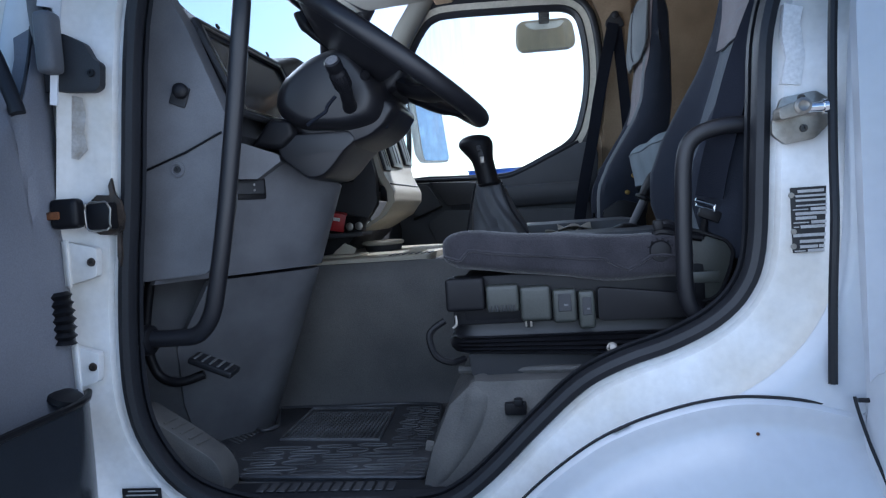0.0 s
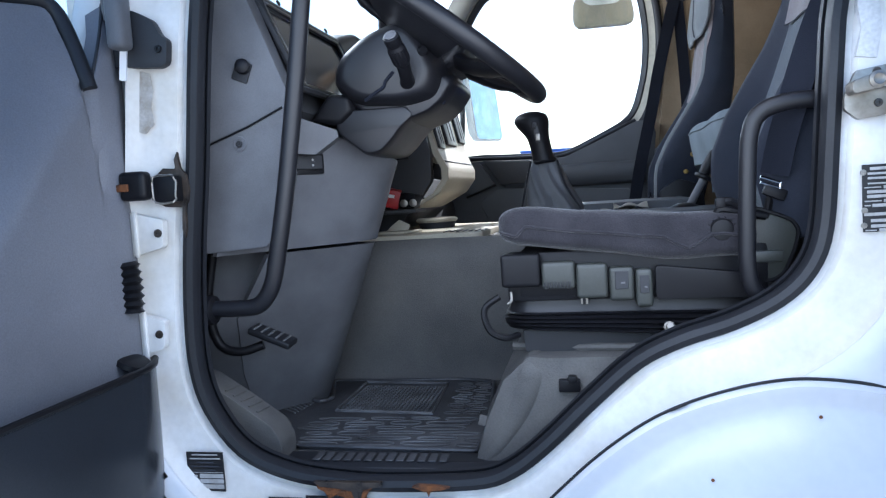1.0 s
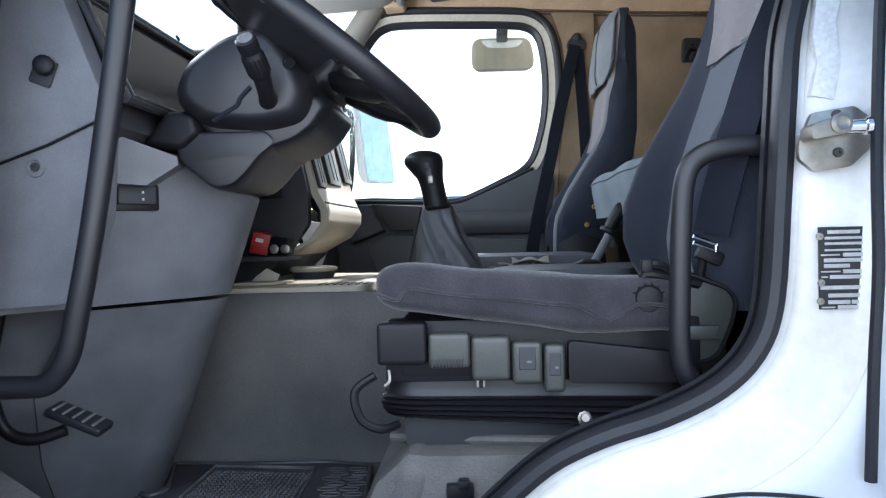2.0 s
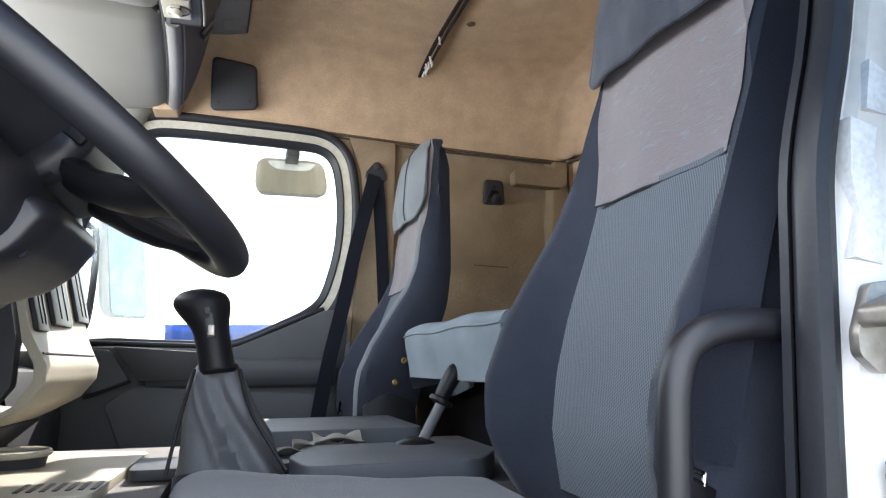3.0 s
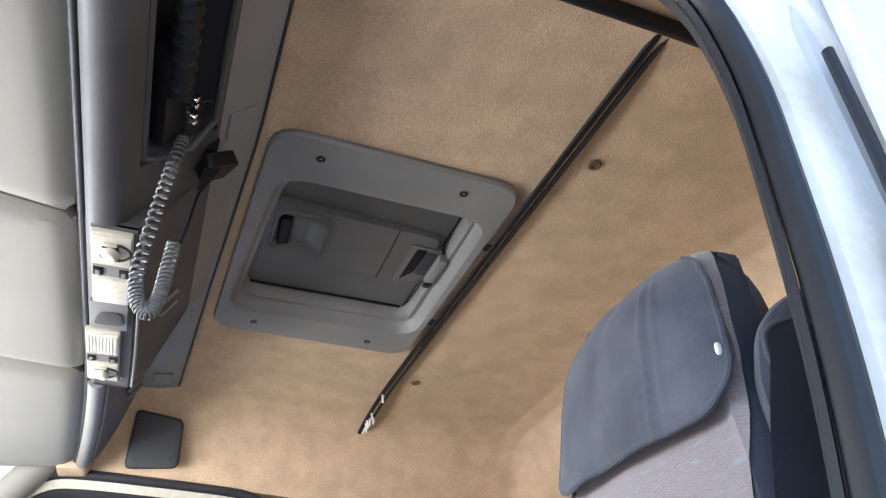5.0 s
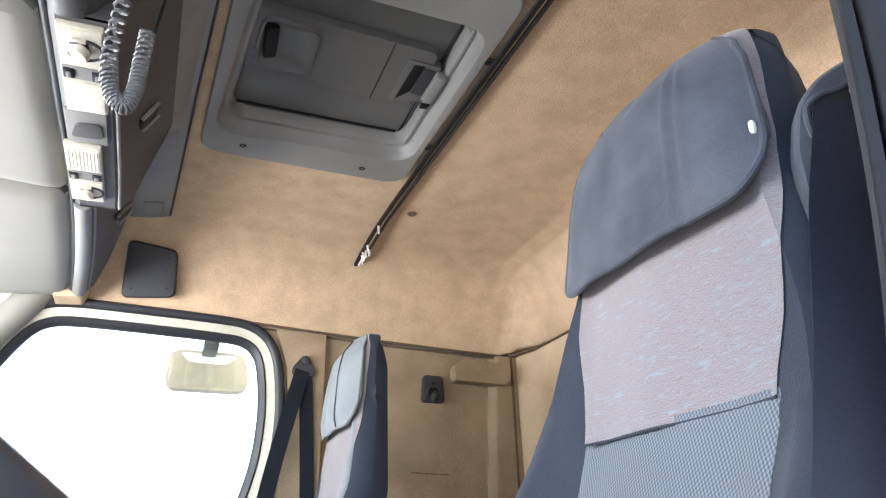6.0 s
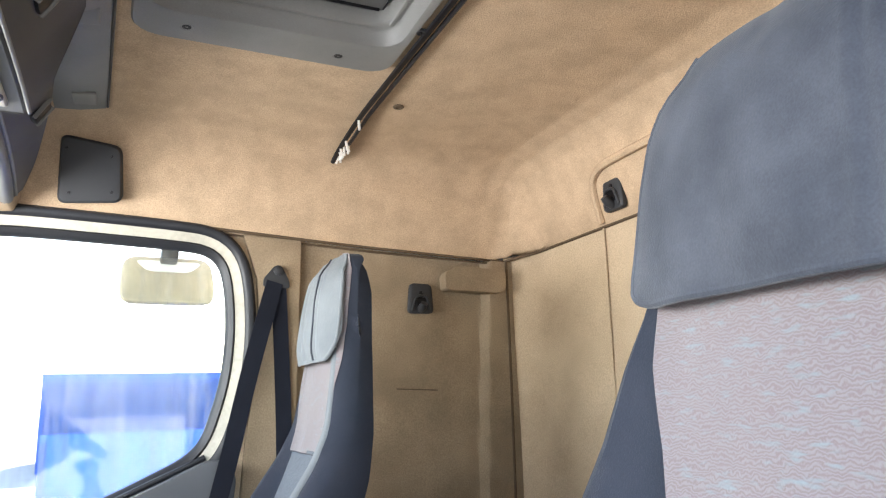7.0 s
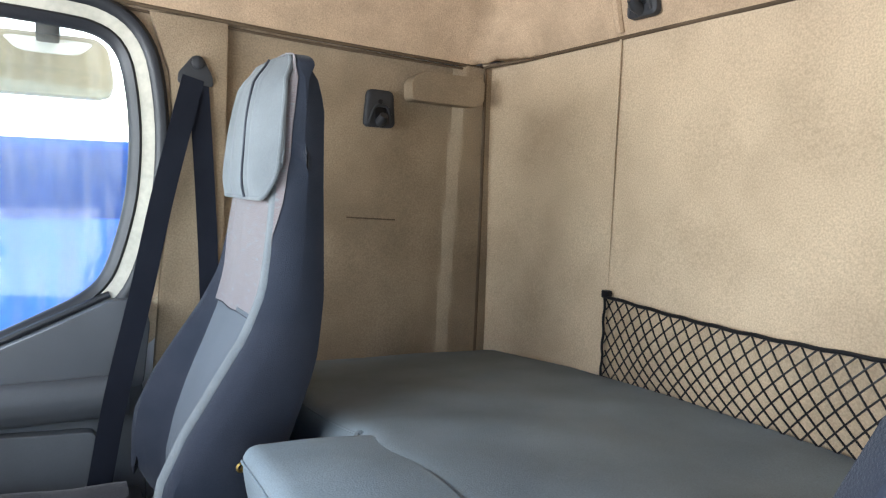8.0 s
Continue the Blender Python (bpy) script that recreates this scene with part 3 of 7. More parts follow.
sill_rust = thing("rusty_sill_patch", (-0.57, 1.125, 1.28), "rusty brown patch eating through the white sill", "rust patch")
part("rust", prism([(-0.606, 1.294), (-0.604, 1.286), (-0.592, 1.280), (-0.586, 1.270), (-0.574, 1.276), (-0.560, 1.273), (-0.552, 1.258), (-0.543, 1.244), (-0.536, 1.225), (-0.529, 1.238), (-0.531, 1.262), (-0.522, 1.280), (-0.512, 1.290), (-0.520, 1.296)], "y", 1.1345, 1.1262), RUST, sill_rust)
part("dark_crust", prism([(-0.610, 1.297), (-0.600, 1.290), (-0.570, 1.287), (-0.548, 1.283), (-0.540, 1.262), (-0.534, 1.270), (-0.528, 1.286), (-0.500, 1.292), (-0.498, 1.298)], "y", 1.1335, 1.1250), GREASE, sill_rust, "blackened crust along the sill edge")
part("blister", prism([(-0.450, 1.291), (-0.430, 1.285), (-0.405, 1.287), (-0.390, 1.291), (-0.400, 1.293), (-0.440, 1.295)], "y", 1.1345, 1.1262), RUST, sill_rust)
part("rust_streak", prism([(-0.428, 1.288), (-0.424, 1.276), (-0.421, 1.284)], "y", 1.1345, 1.1275), RUST, sill_rust)
part("catch", rbox((-0.60, 1.115, 1.262), (0.09, 0.02, 0.012), 0.002), BLACK, sill_rust)

for a, b, top, mat in ((-0.690, -0.632, 1.270, PLATE), (-0.626, -0.526, 1.274, PLATE), (-0.500, -0.392, 1.268, STEEL)):
    plate = thing("maker_plate", ((a + b) / 2, 1.128, top - 0.03), "small riveted maker plate on the white sill", "plate", "maker plates")
    part("backing", rbox(((a + b) / 2, 1.1275, top - 0.032), (b - a, 0.0016, 0.064), 0.0004, 1), mat, plate)
    part("heading_band", rbox(((a + b) / 2, 1.1264, top - 0.009), ((b - a) * 0.86, 0.001, 0.012), 0.0003, 1), PLATE, plate)
    part("heading_bar", rbox(((a + b) / 2, 1.1257, top - 0.009), ((b - a) * 0.48, 0.001, 0.004), 0.0003, 1), INK, plate)
    for k in range(4):
        part("entry_field", rbox(((a + b) / 2, 1.1264, top - 0.022 - 0.010 * k), ((b - a) * 0.86, 0.001, 0.006), 0.0003, 1), INK if k != 1 else PANEL, plate)
    for sx in (a + 0.006, b - 0.006):
        screw(plate, (sx, 1.1268, top - 0.006), (0, -1, 0), 0.003, STEEL, "rivet")

# ---- floor, tunnel, shell ----
floor = thing("floor", (-0.3, 2.1, 1.29), "grey vinyl cab floor with a raised engine tunnel", "floor", kind="structure")
part("floor_panel", rbox((-0.15, 2.13, 1.27), (2.4, 1.95, 0.04), 0.003), VINYL, floor)
part("sill_tread", prism(rounded([(1.20, 1.262), (1.20, 1.292), (1.215, 1.299), (1.255, 1.299), (1.275, 1.290), (1.275, 1.262)], 0.003), "x", -0.74, -0.30), RUBBER, floor)
for k in range(13):
    part("tread_rib", rbox((-0.640 + k * 0.0185, 1.228, 1.3000), (0.0135, 0.034, 0.003), 0.001, 1), MAT, floor)


def tunnel_side(u, v):
    x = -0.98 + 1.2 * u
    z = 1.285 + 0.35 * v
    y = 1.775 - 0.05 * v + 0.012 * max(0, 0.12 - v) / 0.12 * -1 + 0.012 * math.sin(5 * x) * v
    if v > 0.9:
        y += (v - 0.9) * 0.35
    return (x, y, z)


part("tunnel_side", sheet(tunnel_side, 24, 14, (0, 0.03, 0)), TUNNEL, floor, "scuffed dark grey tunnel side")
part("tunnel_top", prism(rounded([(1.745, 1.60), (1.765, 1.628), (2.50, 1.632), (2.54, 1.60), (2.60, 1.29), (1.80, 1.29)], 0.012), "x", -1.05, 0.30), TUNNEL, floor)
part("wheel_arch_cover", skin([[Vector((lerp([(1.28, -0.375), (1.36, -0.350), (1.43, -0.318), (1.468, -0.275)], z) + dx, y, z)) for z in (1.28, 1.32, 1.36, 1.40, 1.43, 1.452, 1.468)] + [Vector((0.10, y, 1.470)), Vector((0.10, y, 1.28))] for y, dx in ((1.222, 0.03), (1.232, 0.006), (1.30, 0.0), (1.45, 0.0), (1.75, 0.0))], caps=True), VINYL, floor, "grey grained vinyl over the wheel arch")
part("pleat", tube(smooth_path([(-0.262, 1.300, 1.466), (-0.262, 1.236, 1.455), (-0.272, 1.228, 1.42), (-0.300, 1.228, 1.36), (-0.345, 1.228, 1.295)], 5), [0.010 + 0.012 * math.sin(math.pi * j / 20) for j in range(21)], 10, flat=0.55, up=(0, 1, 0)), VINYL, floor)
part("cover_fold", tube(smooth_path([(-0.30, 1.30, 1.472), (-0.15, 1.27, 1.474), (0.05, 1.26, 1.474)], 5), 0.007, 8), VINYL, floor)
part("warning_plate", rbox((-0.345, 1.262, 1.352), (0.034, 0.006, 0.018), 0.002, rot=pose(0, 0, 0, -8, 12, 0)), VINYL, floor)
socket = part("socket", rbox((-0.205, 1.222, 1.425), (0.034, 0.022, 0.020), 0.003), BLACK, floor, "black plug socket")
part("socket_cap", rbox((-0.200, 1.214, 1.436), (0.014, 0.016, 0.012), 0.003), BLACK, socket)

mat_thing = thing("floor_mat", (-0.55, 1.48, 1.295), "worn black rubber mat with raised loops on the cab floor", "floor mat")
MAT_POLY = rounded([(-0.755, 1.330), (-0.700, 1.284), (-0.370, 1.272), (-0.366, 1.404), (-0.398, 1.715), (-0.484, 1.738), (-0.645, 1.732), (-0.800, 1.736), (-0.742, 1.572), (-0.765, 1.545), (-0.950, 1.700), (-0.988, 1.690), (-0.975, 1.640), (-0.771, 1.408)], 0.016)
part("sheet", prism(MAT_POLY, "z", 1.288, 1.298, 0.002), MAT, mat_thing)
rim_pts = [(x, y, 1.2990 + 0.003 * math.sin(14 * x) * math.sin(9 * y)) for x, y in MAT_POLY]
part("rim", tube(rim_pts, 0.0045, 8, True), MAT, mat_thing)
random.seed(5)
bm = bmesh.new()
for row in range(6):
    x = lerp([(0, -0.715), (2, -0.742), (5, -0.750)], row) + 0.014 * (row % 3)
    while x < -0.40:
        w = random.uniform(0.050, 0.105)
        y0 = 1.296 + row * 0.0285
        h = random.uniform(0.0065, 0.010)
        loop = [(x + w * 0.5 + w * 0.5 * math.copysign(abs(math.cos(a)) ** 0.5, math.cos(a)), y0 + h * math.sin(a) + 0.004 * math.sin(20 * x), 1.2992) for a in (2 * math.pi * j / 16 for j in range(16))]
        tube(loop, 0.0014, 6, True, bm=bm)
        x += w + 0.012
for k in range(8):
    tube(smooth_path([(-0.965 + 0.006 * k, 1.628 + 0.013 * k, 1.299), (-0.88, 1.552 + 0.016 * k, 1.299), (-0.79 + 0.002 * k, 1.474 + 0.012 * k, 1.299)], 4), 0.0018, 6, bm=bm)
for row in range(9):
    for k in range(2):
        x = -0.452 + 0.040 * k - 0.0012 * row + 0.010 * (row % 2)
        tube([(x + 0.0175 * math.copysign(abs(math.cos(a)) ** 0.6, math.cos(a)), 1.478 + row * 0.027 + 0.0085 * math.sin(a), 1.2992) for a in (2 * math.pi * j / 10 for j in range(10))], 0.0014, 6, True, bm=bm)
tagged(part("raised_pattern", bm, MAT_RIB, mat_thing), kind="stuff")
part("heel_frame", tube([(-0.705, 1.490, 1.3), (-0.493, 1.468, 1.3), (-0.505, 1.698, 1.3), (-0.708, 1.715, 1.3)], 0.0035, 6, True), MAT_RIB, mat_thing)
bm = bmesh.new()
for i in range(22):
    for j in range(15):
        rbox((-0.694 + i * 0.0088, 1.500 + j * 0.0130 - i * 0.0008, 1.2995), (0.0055, 0.0075, 0.004), 0, 1, bm=bm)
tagged(part("heel_texture", bm, MAT_RIB, mat_thing), kind="stuff")

# shell behind what is seen: front bulkhead, rear wall, near rear wall
shell = thing("wall_front", (-1.25, 2.1, 1.3), "dark front bulkhead under the windscreen", "wall", kind="structure")
part("bulkhead", rbox((-1.30, 2.13, 1.60), (0.05, 2.06, 0.72), 0.004), DARK, shell)
part("kick_panel", prism([(-1.28, 1.29), (-0.80, 1.29), (-0.82, 1.70), (-1.28, 1.95)], "y", 1.165, 1.195), DARK, shell)

rear = thing("wall_rear", (0.99, 2.13, 1.3), "tan cloth rear wall of the sleeper cab", "wall", kind="structure")


def rear_fn(u, v):
    y = 1.16 + 1.96 * u
    z = 1.30 + 1.262 * v
    x = 0.99 + 0.003 * math.sin(11 * y) * math.sin(7 * z)
    e = max(0, y - 3.02) / 0.10
    return (x - 0.062 * e * e, y, z)


part("cloth", sheet(rear_fn, 40, 24, (0.03, 0, 0)), TAN_WALL, rear)
part("fold", tube([(0.986, 2.656, 2.56), (0.984, 2.656, 2.30), (0.985, 2.657, 2.04), (0.985, 2.66, 1.75)], 0.0035, 10, flat=0.35, up=(1, 0, 0)), TAN_WALL, rear)
part("top_piping", tube(smooth_path([(0.924, 3.104, 2.547), (0.952, 3.06, 2.556), (0.982, 2.98, 2.560), (0.988, 2.66, 2.562), (0.988, 1.20, 2.562)], 6), 0.0045, 8), TAN_SEAM, rear)

# ---- passenger side ----
FAR_WIN = outline([(-.775, 1.905), (-.60, 1.893), (-.40, 1.885), (-.27, 1.884), (-.20, 1.905), (-.10, 1.950), (-.025, 1.988), (.018, 2.030), (.045, 2.10),
                   (.068, 2.20), (.076, 2.32), (.068, 2.43), (.050, 2.495), (.012, 2.527), (-.06, 2.538), (-.25, 2.547), (-.45, 2.553), (-.53, 2.543), (-.58, 2.50), (-.64, 2.40), (-.70, 2.26), (-.745, 2.10)])
far = thing("wall_far", (0.3, 3.12, 1.3), "tan cloth side wall with dark piping", "wall", kind="structure")


def far_fn(u, v):
    x = 0.140 + 0.825 * u
    z = 1.30 + (lerp([(0.165, 2.588), (0.467, 2.567), (0.965, 2.543)], x) - 1.30) * v
    y = 3.128 + 0.002 * math.sin(9 * x) * math.sin(6 * z)
    e = min(max((x - (0.812 + 0.03 * (z - 1.8) / 0.6)) / 0.022, 0), 1)
    return (x, y - 0.030 * e * e * (3 - 2 * e), z)


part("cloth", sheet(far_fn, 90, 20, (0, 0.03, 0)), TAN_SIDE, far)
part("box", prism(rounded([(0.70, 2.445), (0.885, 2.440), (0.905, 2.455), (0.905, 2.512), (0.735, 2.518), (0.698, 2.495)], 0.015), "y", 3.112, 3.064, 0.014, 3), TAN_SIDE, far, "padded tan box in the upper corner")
part("corner_piping", tube(smooth_path([(0.925, 3.096, 2.547), (0.925, 3.096, 2.2), (0.921, 3.096, 1.78)], 6), 0.0042, 8), TAN_SEAM, far)
part("top_piping", tube(smooth_path([(-0.50, 3.107, 2.627), (-0.2, 3.107, 2.610), (0.107, 3.107, 2.591), (0.467, 3.106, 2.568), (0.92, 3.104, 2.547)], 6), 0.0045, 8), TAN_SEAM, far)
part("lower_piping", tube(smooth_path([(-0.50, 3.116, 2.616), (-0.2, 3.116, 2.600), (0.107, 3.116, 2.581), (0.467, 3.115, 2.558), (0.92, 3.108, 2.539)], 6), 0.003, 8), TAN_SEAM, far)
part("crease", tube([(0.56, 3.1265, 2.155), (0.62, 3.1255, 2.152), (0.69, 3.126, 2.149)], 0.0016, 6), TAN_SEAM, far)
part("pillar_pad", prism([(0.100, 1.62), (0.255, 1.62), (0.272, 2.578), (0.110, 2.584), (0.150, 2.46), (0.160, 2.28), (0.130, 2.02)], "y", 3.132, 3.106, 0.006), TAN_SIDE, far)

SURROUND = slice(14, 70)
part("window_surround", skin([ring(FAR_WIN, d, y)[SURROUND] for d, y in ((0.062, 3.125), (0.10, 3.127), (0.17, 3.130), (0.17, 3.15), (0.062, 3.15))], wrap=False, loop=True), TAN_WALL, far)
door_far = thing("door_far", (-0.3, 3.12, 1.3), "closed passenger door with dark grey trim and cream window frame", "door", kind="structure")
part("window_frame", skin([ring(FAR_WIN, d, y) for d, y in ((0.012, 3.150), (0.012, 3.122), (0.018, 3.112), (0.044, 3.105), (0.050, 3.110), (0.056, 3.15))], loop=True), CREAM, door_far, "cream painted window frame")
part("window_seal", skin([ring(FAR_WIN, d, y) for d, y in ((0.020, 3.112), (0.014, 3.107), (0.004, 3.112), (-0.003, 3.118), (-0.006, 3.126), (-0.004, 3.140), (0.012, 3.145))], loop=True), RUBBER, door_far, "black rubber window seal")
part("frame_seal", skin([ring(FAR_WIN, d, y) for d, y in ((0.042, 3.110), (0.046, 3.100), (0.056, 3.094), (0.066, 3.095), (0.074, 3.106), (0.070, 3.13))], loop=True), RUBBER, door_far, "black rubber door seal")
pane_far = part("pane", skin([ring(FAR_WIN, 0.006, 3.134), ring(FAR_WIN, 0.006, 3.138)], caps=True), DIRTY_GLASS, door_far)
pane_far.visible_shadow = False
part("upper_trim", prism(rounded([(-0.80, 1.873), (-0.40, 1.862), (-0.255, 1.862), (-0.08, 1.935), (0.03, 1.985), (0.085, 1.985), (0.105, 1.94), (0.09, 1.80), (-0.05, 1.80), (-0.80, 1.82)], 0.018), "y", 3.125, 3.066, 0.008, 3), SLATE, door_far)
part("lower_trim", prism(rounded([(-0.80, 1.83), (-0.05, 1.81), (0.09, 1.81), (0.10, 1.32), (-0.80, 1.32)], 0.02), "y", 3.125, 3.078, 0.008, 3), SLATE, door_far)
part("armrest", prism(rounded([(3.08, 1.74), (3.08, 1.825), (3.060, 1.832), (3.035, 1.825), (3.026, 1.80), (3.03, 1.775), (3.05, 1.745)], 0.012), "x", -0.50, 0.06), SLATE, door_far)
part("pull_recess", prism([(-0.590, 1.870), (-0.330, 1.851), (-0.330, 1.768), (-0.517, 1.766)], "y", 3.07, 3.024, 0.004), DARK, door_far)
part("front_panel", prism(rounded([(-0.80, 1.865), (-0.60, 1.860), (-0.545, 1.77), (-0.625, 1.725), (-0.66, 1.74), (-0.80, 1.74)], 0.015), "y", 3.078, 3.050, 0.008, 3), SLATE, door_far)
part("pocket", prism(rounded([(-0.61, 1.70), (-0.535, 1.752), (0.0, 1.72), (0.0, 1.36), (-0.47, 1.36)], 0.02), "y", 3.08, 3.045, 0.010, 3), SLATE, door_far)
part("panel_seam", tube([(-0.665, 3.047, 1.722), (-0.600, 3.044, 1.746), (-0.540, 3.042, 1.769)], 0.005, 6), BLACK, door_far)
part("outer_skin", prism([(-1.3, 1.20), (0.16, 1.20), (0.16, 1.88), (0.1, 1.93), (-0.24, 1.85), (-0.82, 1.86), (-1.3, 1.86)], "y", 3.19, 3.13), WHITE, door_far)
part("sill_ledge", tube(smooth_path([(-0.78, 3.108, 1.887), (-0.4, 3.108, 1.874), (-0.26, 3.108, 1.872), (-0.10, 3.108, 1.936), (0.03, 3.108, 1.992)], 5), 0.008, 8), RUBBER, door_far)
part("front_pillar", tube([(-0.90, 3.10, 1.86), (-0.83, 3.10, 2.10), (-0.77, 3.10, 2.30), (-0.66, 3.10, 2.50), (-0.56, 3.10, 2.64)], 0.045, 12), PANEL, door_far, "pale grey windscreen pillar trim")
part("rear_pillar", rbox((0.16, 3.16, 2.2), (0.06, 0.05, 0.9), 0.01), WHITE, door_far)

# ---- ceiling with coved edges ----
COVE_Y = [(1.165, 2.60), (1.175, 2.66), (1.21, 2.745), (1.28, 2.80), (1.40, 2.825), (1.55, 2.832), (2.10, 2.834), (2.60, 2.833), (2.80, 2.829), (2.91, 2.818), (2.975, 2.795), (3.012, 2.758), (3.040, 2.705), (3.075, 2.64), (3.106, 2.575)]
COVE_X = [(-0.50, 0.0), (0.60, 0.0), (0.74, -0.004), (0.82, -0.012), (0.875, -0.030), (0.912, -0.062), (0.936, -0.11), (0.953, -0.165), (0.969, -0.215), (0.985, -0.27)]
ceiling_rows = []
for i in range(124):
    x = -0.50 + 1.485 * (i / 123) ** 0.75
    row = []
    for j, (y, z) in enumerate(COVE_Y):
        drop = lerp(COVE_X, x)
        seam_z = lerp([(-0.5, 2.632), (0.107, 2.594), (0.467, 2.570), (0.99, 2.548)], x)
        zz = z if z > 2.79 else seam_z + (z - 2.575) * (2.79 - seam_z) / (2.79 - 2.575)
        zz = max(zz + drop, seam_z - 0.006 + 0.022 * min(max((x - 0.88) / 0.06, 0), 1))
        yy = y - 0.045 * max(0, (x - 0.90) / 0.085) * max(0, (y - 2.9) / 0.2)
        row.append(Vector((x, yy, zz)))
    ceiling_rows.append(row)
fine_rows = [smooth_path(r, 6) for r in ceiling_rows]
bm = skin(fine_rows, wrap=False)
hole = [f for f in bm.faces if -0.166 < f.calc_center_median().x < 0.302 and 1.80 < f.calc_center_median().y < 2.44]
bmesh.ops.delete(bm, geom=hole, context="FACES")
bmesh.ops.recalc_face_normals(bm, faces=bm.faces)
bmesh.ops.solidify(bm, geom=bm.faces[:], thickness=-0.02)
tagged(solid("ceiling", bm, TAN), "tan felt ceiling lining with rounded edges", "ceiling", kind="structure")
roof = thing("roof", (0, 2.1, 2.9), "white truck cab roof", "roof", kind="structure")
part("roof_panel", rbox((0.1, 2.13, 2.92), (1.95, 2.14, 0.04), 0.012), WHITE, roof)
part("rear_panel", rbox((1.045, 2.13, 2.05), (0.03, 2.10, 1.75), 0.01), WHITE, roof)
part("near_rear_side", rbox((0.68, 1.135, 2.05), (0.74, 0.03, 1.75), 0.01), WHITE, roof)
part("far_rear_side", rbox((0.60, 3.18, 2.05), (0.88, 0.03, 1.75), 0.01), WHITE, roof)
part("near_upper_side", rbox((-0.25, 1.135, 2.84), (1.3, 0.03, 0.16), 0.01), WHITE, roof)
part("far_upper_side", rbox((-0.25, 3.18, 2.78), (1.3, 0.03, 0.28), 0.01), WHITE, roof)
part("near_lining", rbox((0.66, 1.178, 1.95), (0.74, 0.03, 1.30), 0.006), TAN_WALL, roof, "tan cloth lining")
part("front_cap", prism([(-0.95, 2.60), (-0.83, 2.66), (-0.50, 2.94), (-0.90, 2.94)], "y", 1.10, 3.16), WHITE, roof)

# ---- roof hatch, curtain rail, ceiling fittings ----
hatch = thing("roof_hatch", (0.07, 2.12, 2.83), "grey plastic roof hatch closed in the tan ceiling", "roof hatch")
HATCH_OUT = outline(rounded([(-0.172, 1.730), (0.320, 1.742), (0.320, 2.497), (-0.197, 2.480)], 0.062, 6), 1)
HATCH_IN = outline(rounded([(-0.137, 1.856), (0.292, 1.866), (0.300, 2.376), (-0.168, 2.372)], 0.062, 6), 1)


def flat_ring(loop, z, grow=0.0, ox=0.0):
    c = Vector((0.07, 2.115))
    return [Vector((*(c + (p - c) * (1 + grow) + Vector((ox, 0))), z)) for p in loop]


part("frame", skin([flat_ring(HATCH_OUT, 2.834), flat_ring(HATCH_OUT, 2.825), flat_ring(HATCH_OUT, 2.820, -0.014), flat_ring(HATCH_IN, 2.8185, 0.035), flat_ring(HATCH_IN, 2.8205, 0.012), flat_ring(HATCH_IN, 2.828, 0.0), flat_ring(HATCH_IN, 2.846, -0.022), flat_ring(HATCH_IN, 2.851, -0.045), flat_ring(HATCH_IN, 2.851, -0.075), flat_ring(HATCH_IN, 2.856, -0.095), flat_ring(HATCH_IN, 2.888, -0.115), flat_ring(HATCH_IN, 2.896, 0.06)], loop=True), HATCH, hatch)
part("panel", prism(rounded([(-0.142, 1.890), (0.2555, 1.898), (0.2585, 2.347), (-0.150, 2.343)], 0.012), "z", 2.879, 2.889, 0.002), HATCH_SHADE, hatch)
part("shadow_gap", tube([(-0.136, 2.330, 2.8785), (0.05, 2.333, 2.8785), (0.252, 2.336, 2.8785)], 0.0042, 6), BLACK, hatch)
part("side_gap", tube([(0.2585, 1.925, 2.8795), (0.2600, 2.05, 2.8795), (0.2605, 2.20, 2.8795), (0.2600, 2.345, 2.8795)], 0.0016, 6), BLACK, hatch)
# raised pull housing with a scooped cup, its cover plate, and the latch pocket
PAD = rounded([(-0.133, 1.985), (0.245, 2.006), (0.245, 2.206), (-0.133, 2.180)], 0.022, 6)
CUP = rounded([(-0.112, 2.010), (-0.002, 2.018), (0.003, 2.158), (-0.112, 2.160)], 0.030, 6)


def cup_ring(z, k, ox=0.0, oy=0.0):
    c = Vector((-0.056, 2.086))
    return [Vector((*(c + (Vector(p) - c) * k + Vector((ox, oy))), z)) for p in CUP]


def pad_ring(z, k):
    c = Vector((0.056, 2.094))
    return [Vector((*(c + (Vector(p) - c) * k), z)) for p in PAD]


part("pull_housing", skin([pad_ring(2.880, 1.02), pad_ring(2.867, 1.0), pad_ring(2.8635, 0.985), cup_ring(2.8635, 1.10), cup_ring(2.858, 1.06), cup_ring(2.857, 1.0), cup_ring(2.861, 0.95), cup_ring(2.874, 0.74, -0.010, 0.002), cup_ring(2.886, 0.42, -0.026, 0.004), cup_ring(2.888, 0.2, -0.030, 0.004)], caps=True), HATCH_SHADE, hatch)
part("cup_slot", rbox((-0.090, 2.092, 2.876), (0.026, 0.094, 0.020), 0.004, rot=pose(0, 0, 0, 0, -18, -4)), BLACK, hatch)
part("cover_seam", tube([(0.146, 2.004, 2.8630), (0.147, 2.100, 2.8630), (0.148, 2.200, 2.8630)], 0.0013, 6), BLACK, hatch)
latch = part("latch_block", prism(rounded([(0.188, 2.040), (0.262, 2.044), (0.262, 2.172), (0.188, 2.196)], 0.006), "z", 2.860, 2.878, 0.003), HATCH_SHADE, hatch)
part("latch_slot", prism([(0.199, 2.180), (0.203, 2.052), (0.226, 2.050), (0.223, 2.140)], "z", 2.8575, 2.866, 0.002), BLACK, latch)
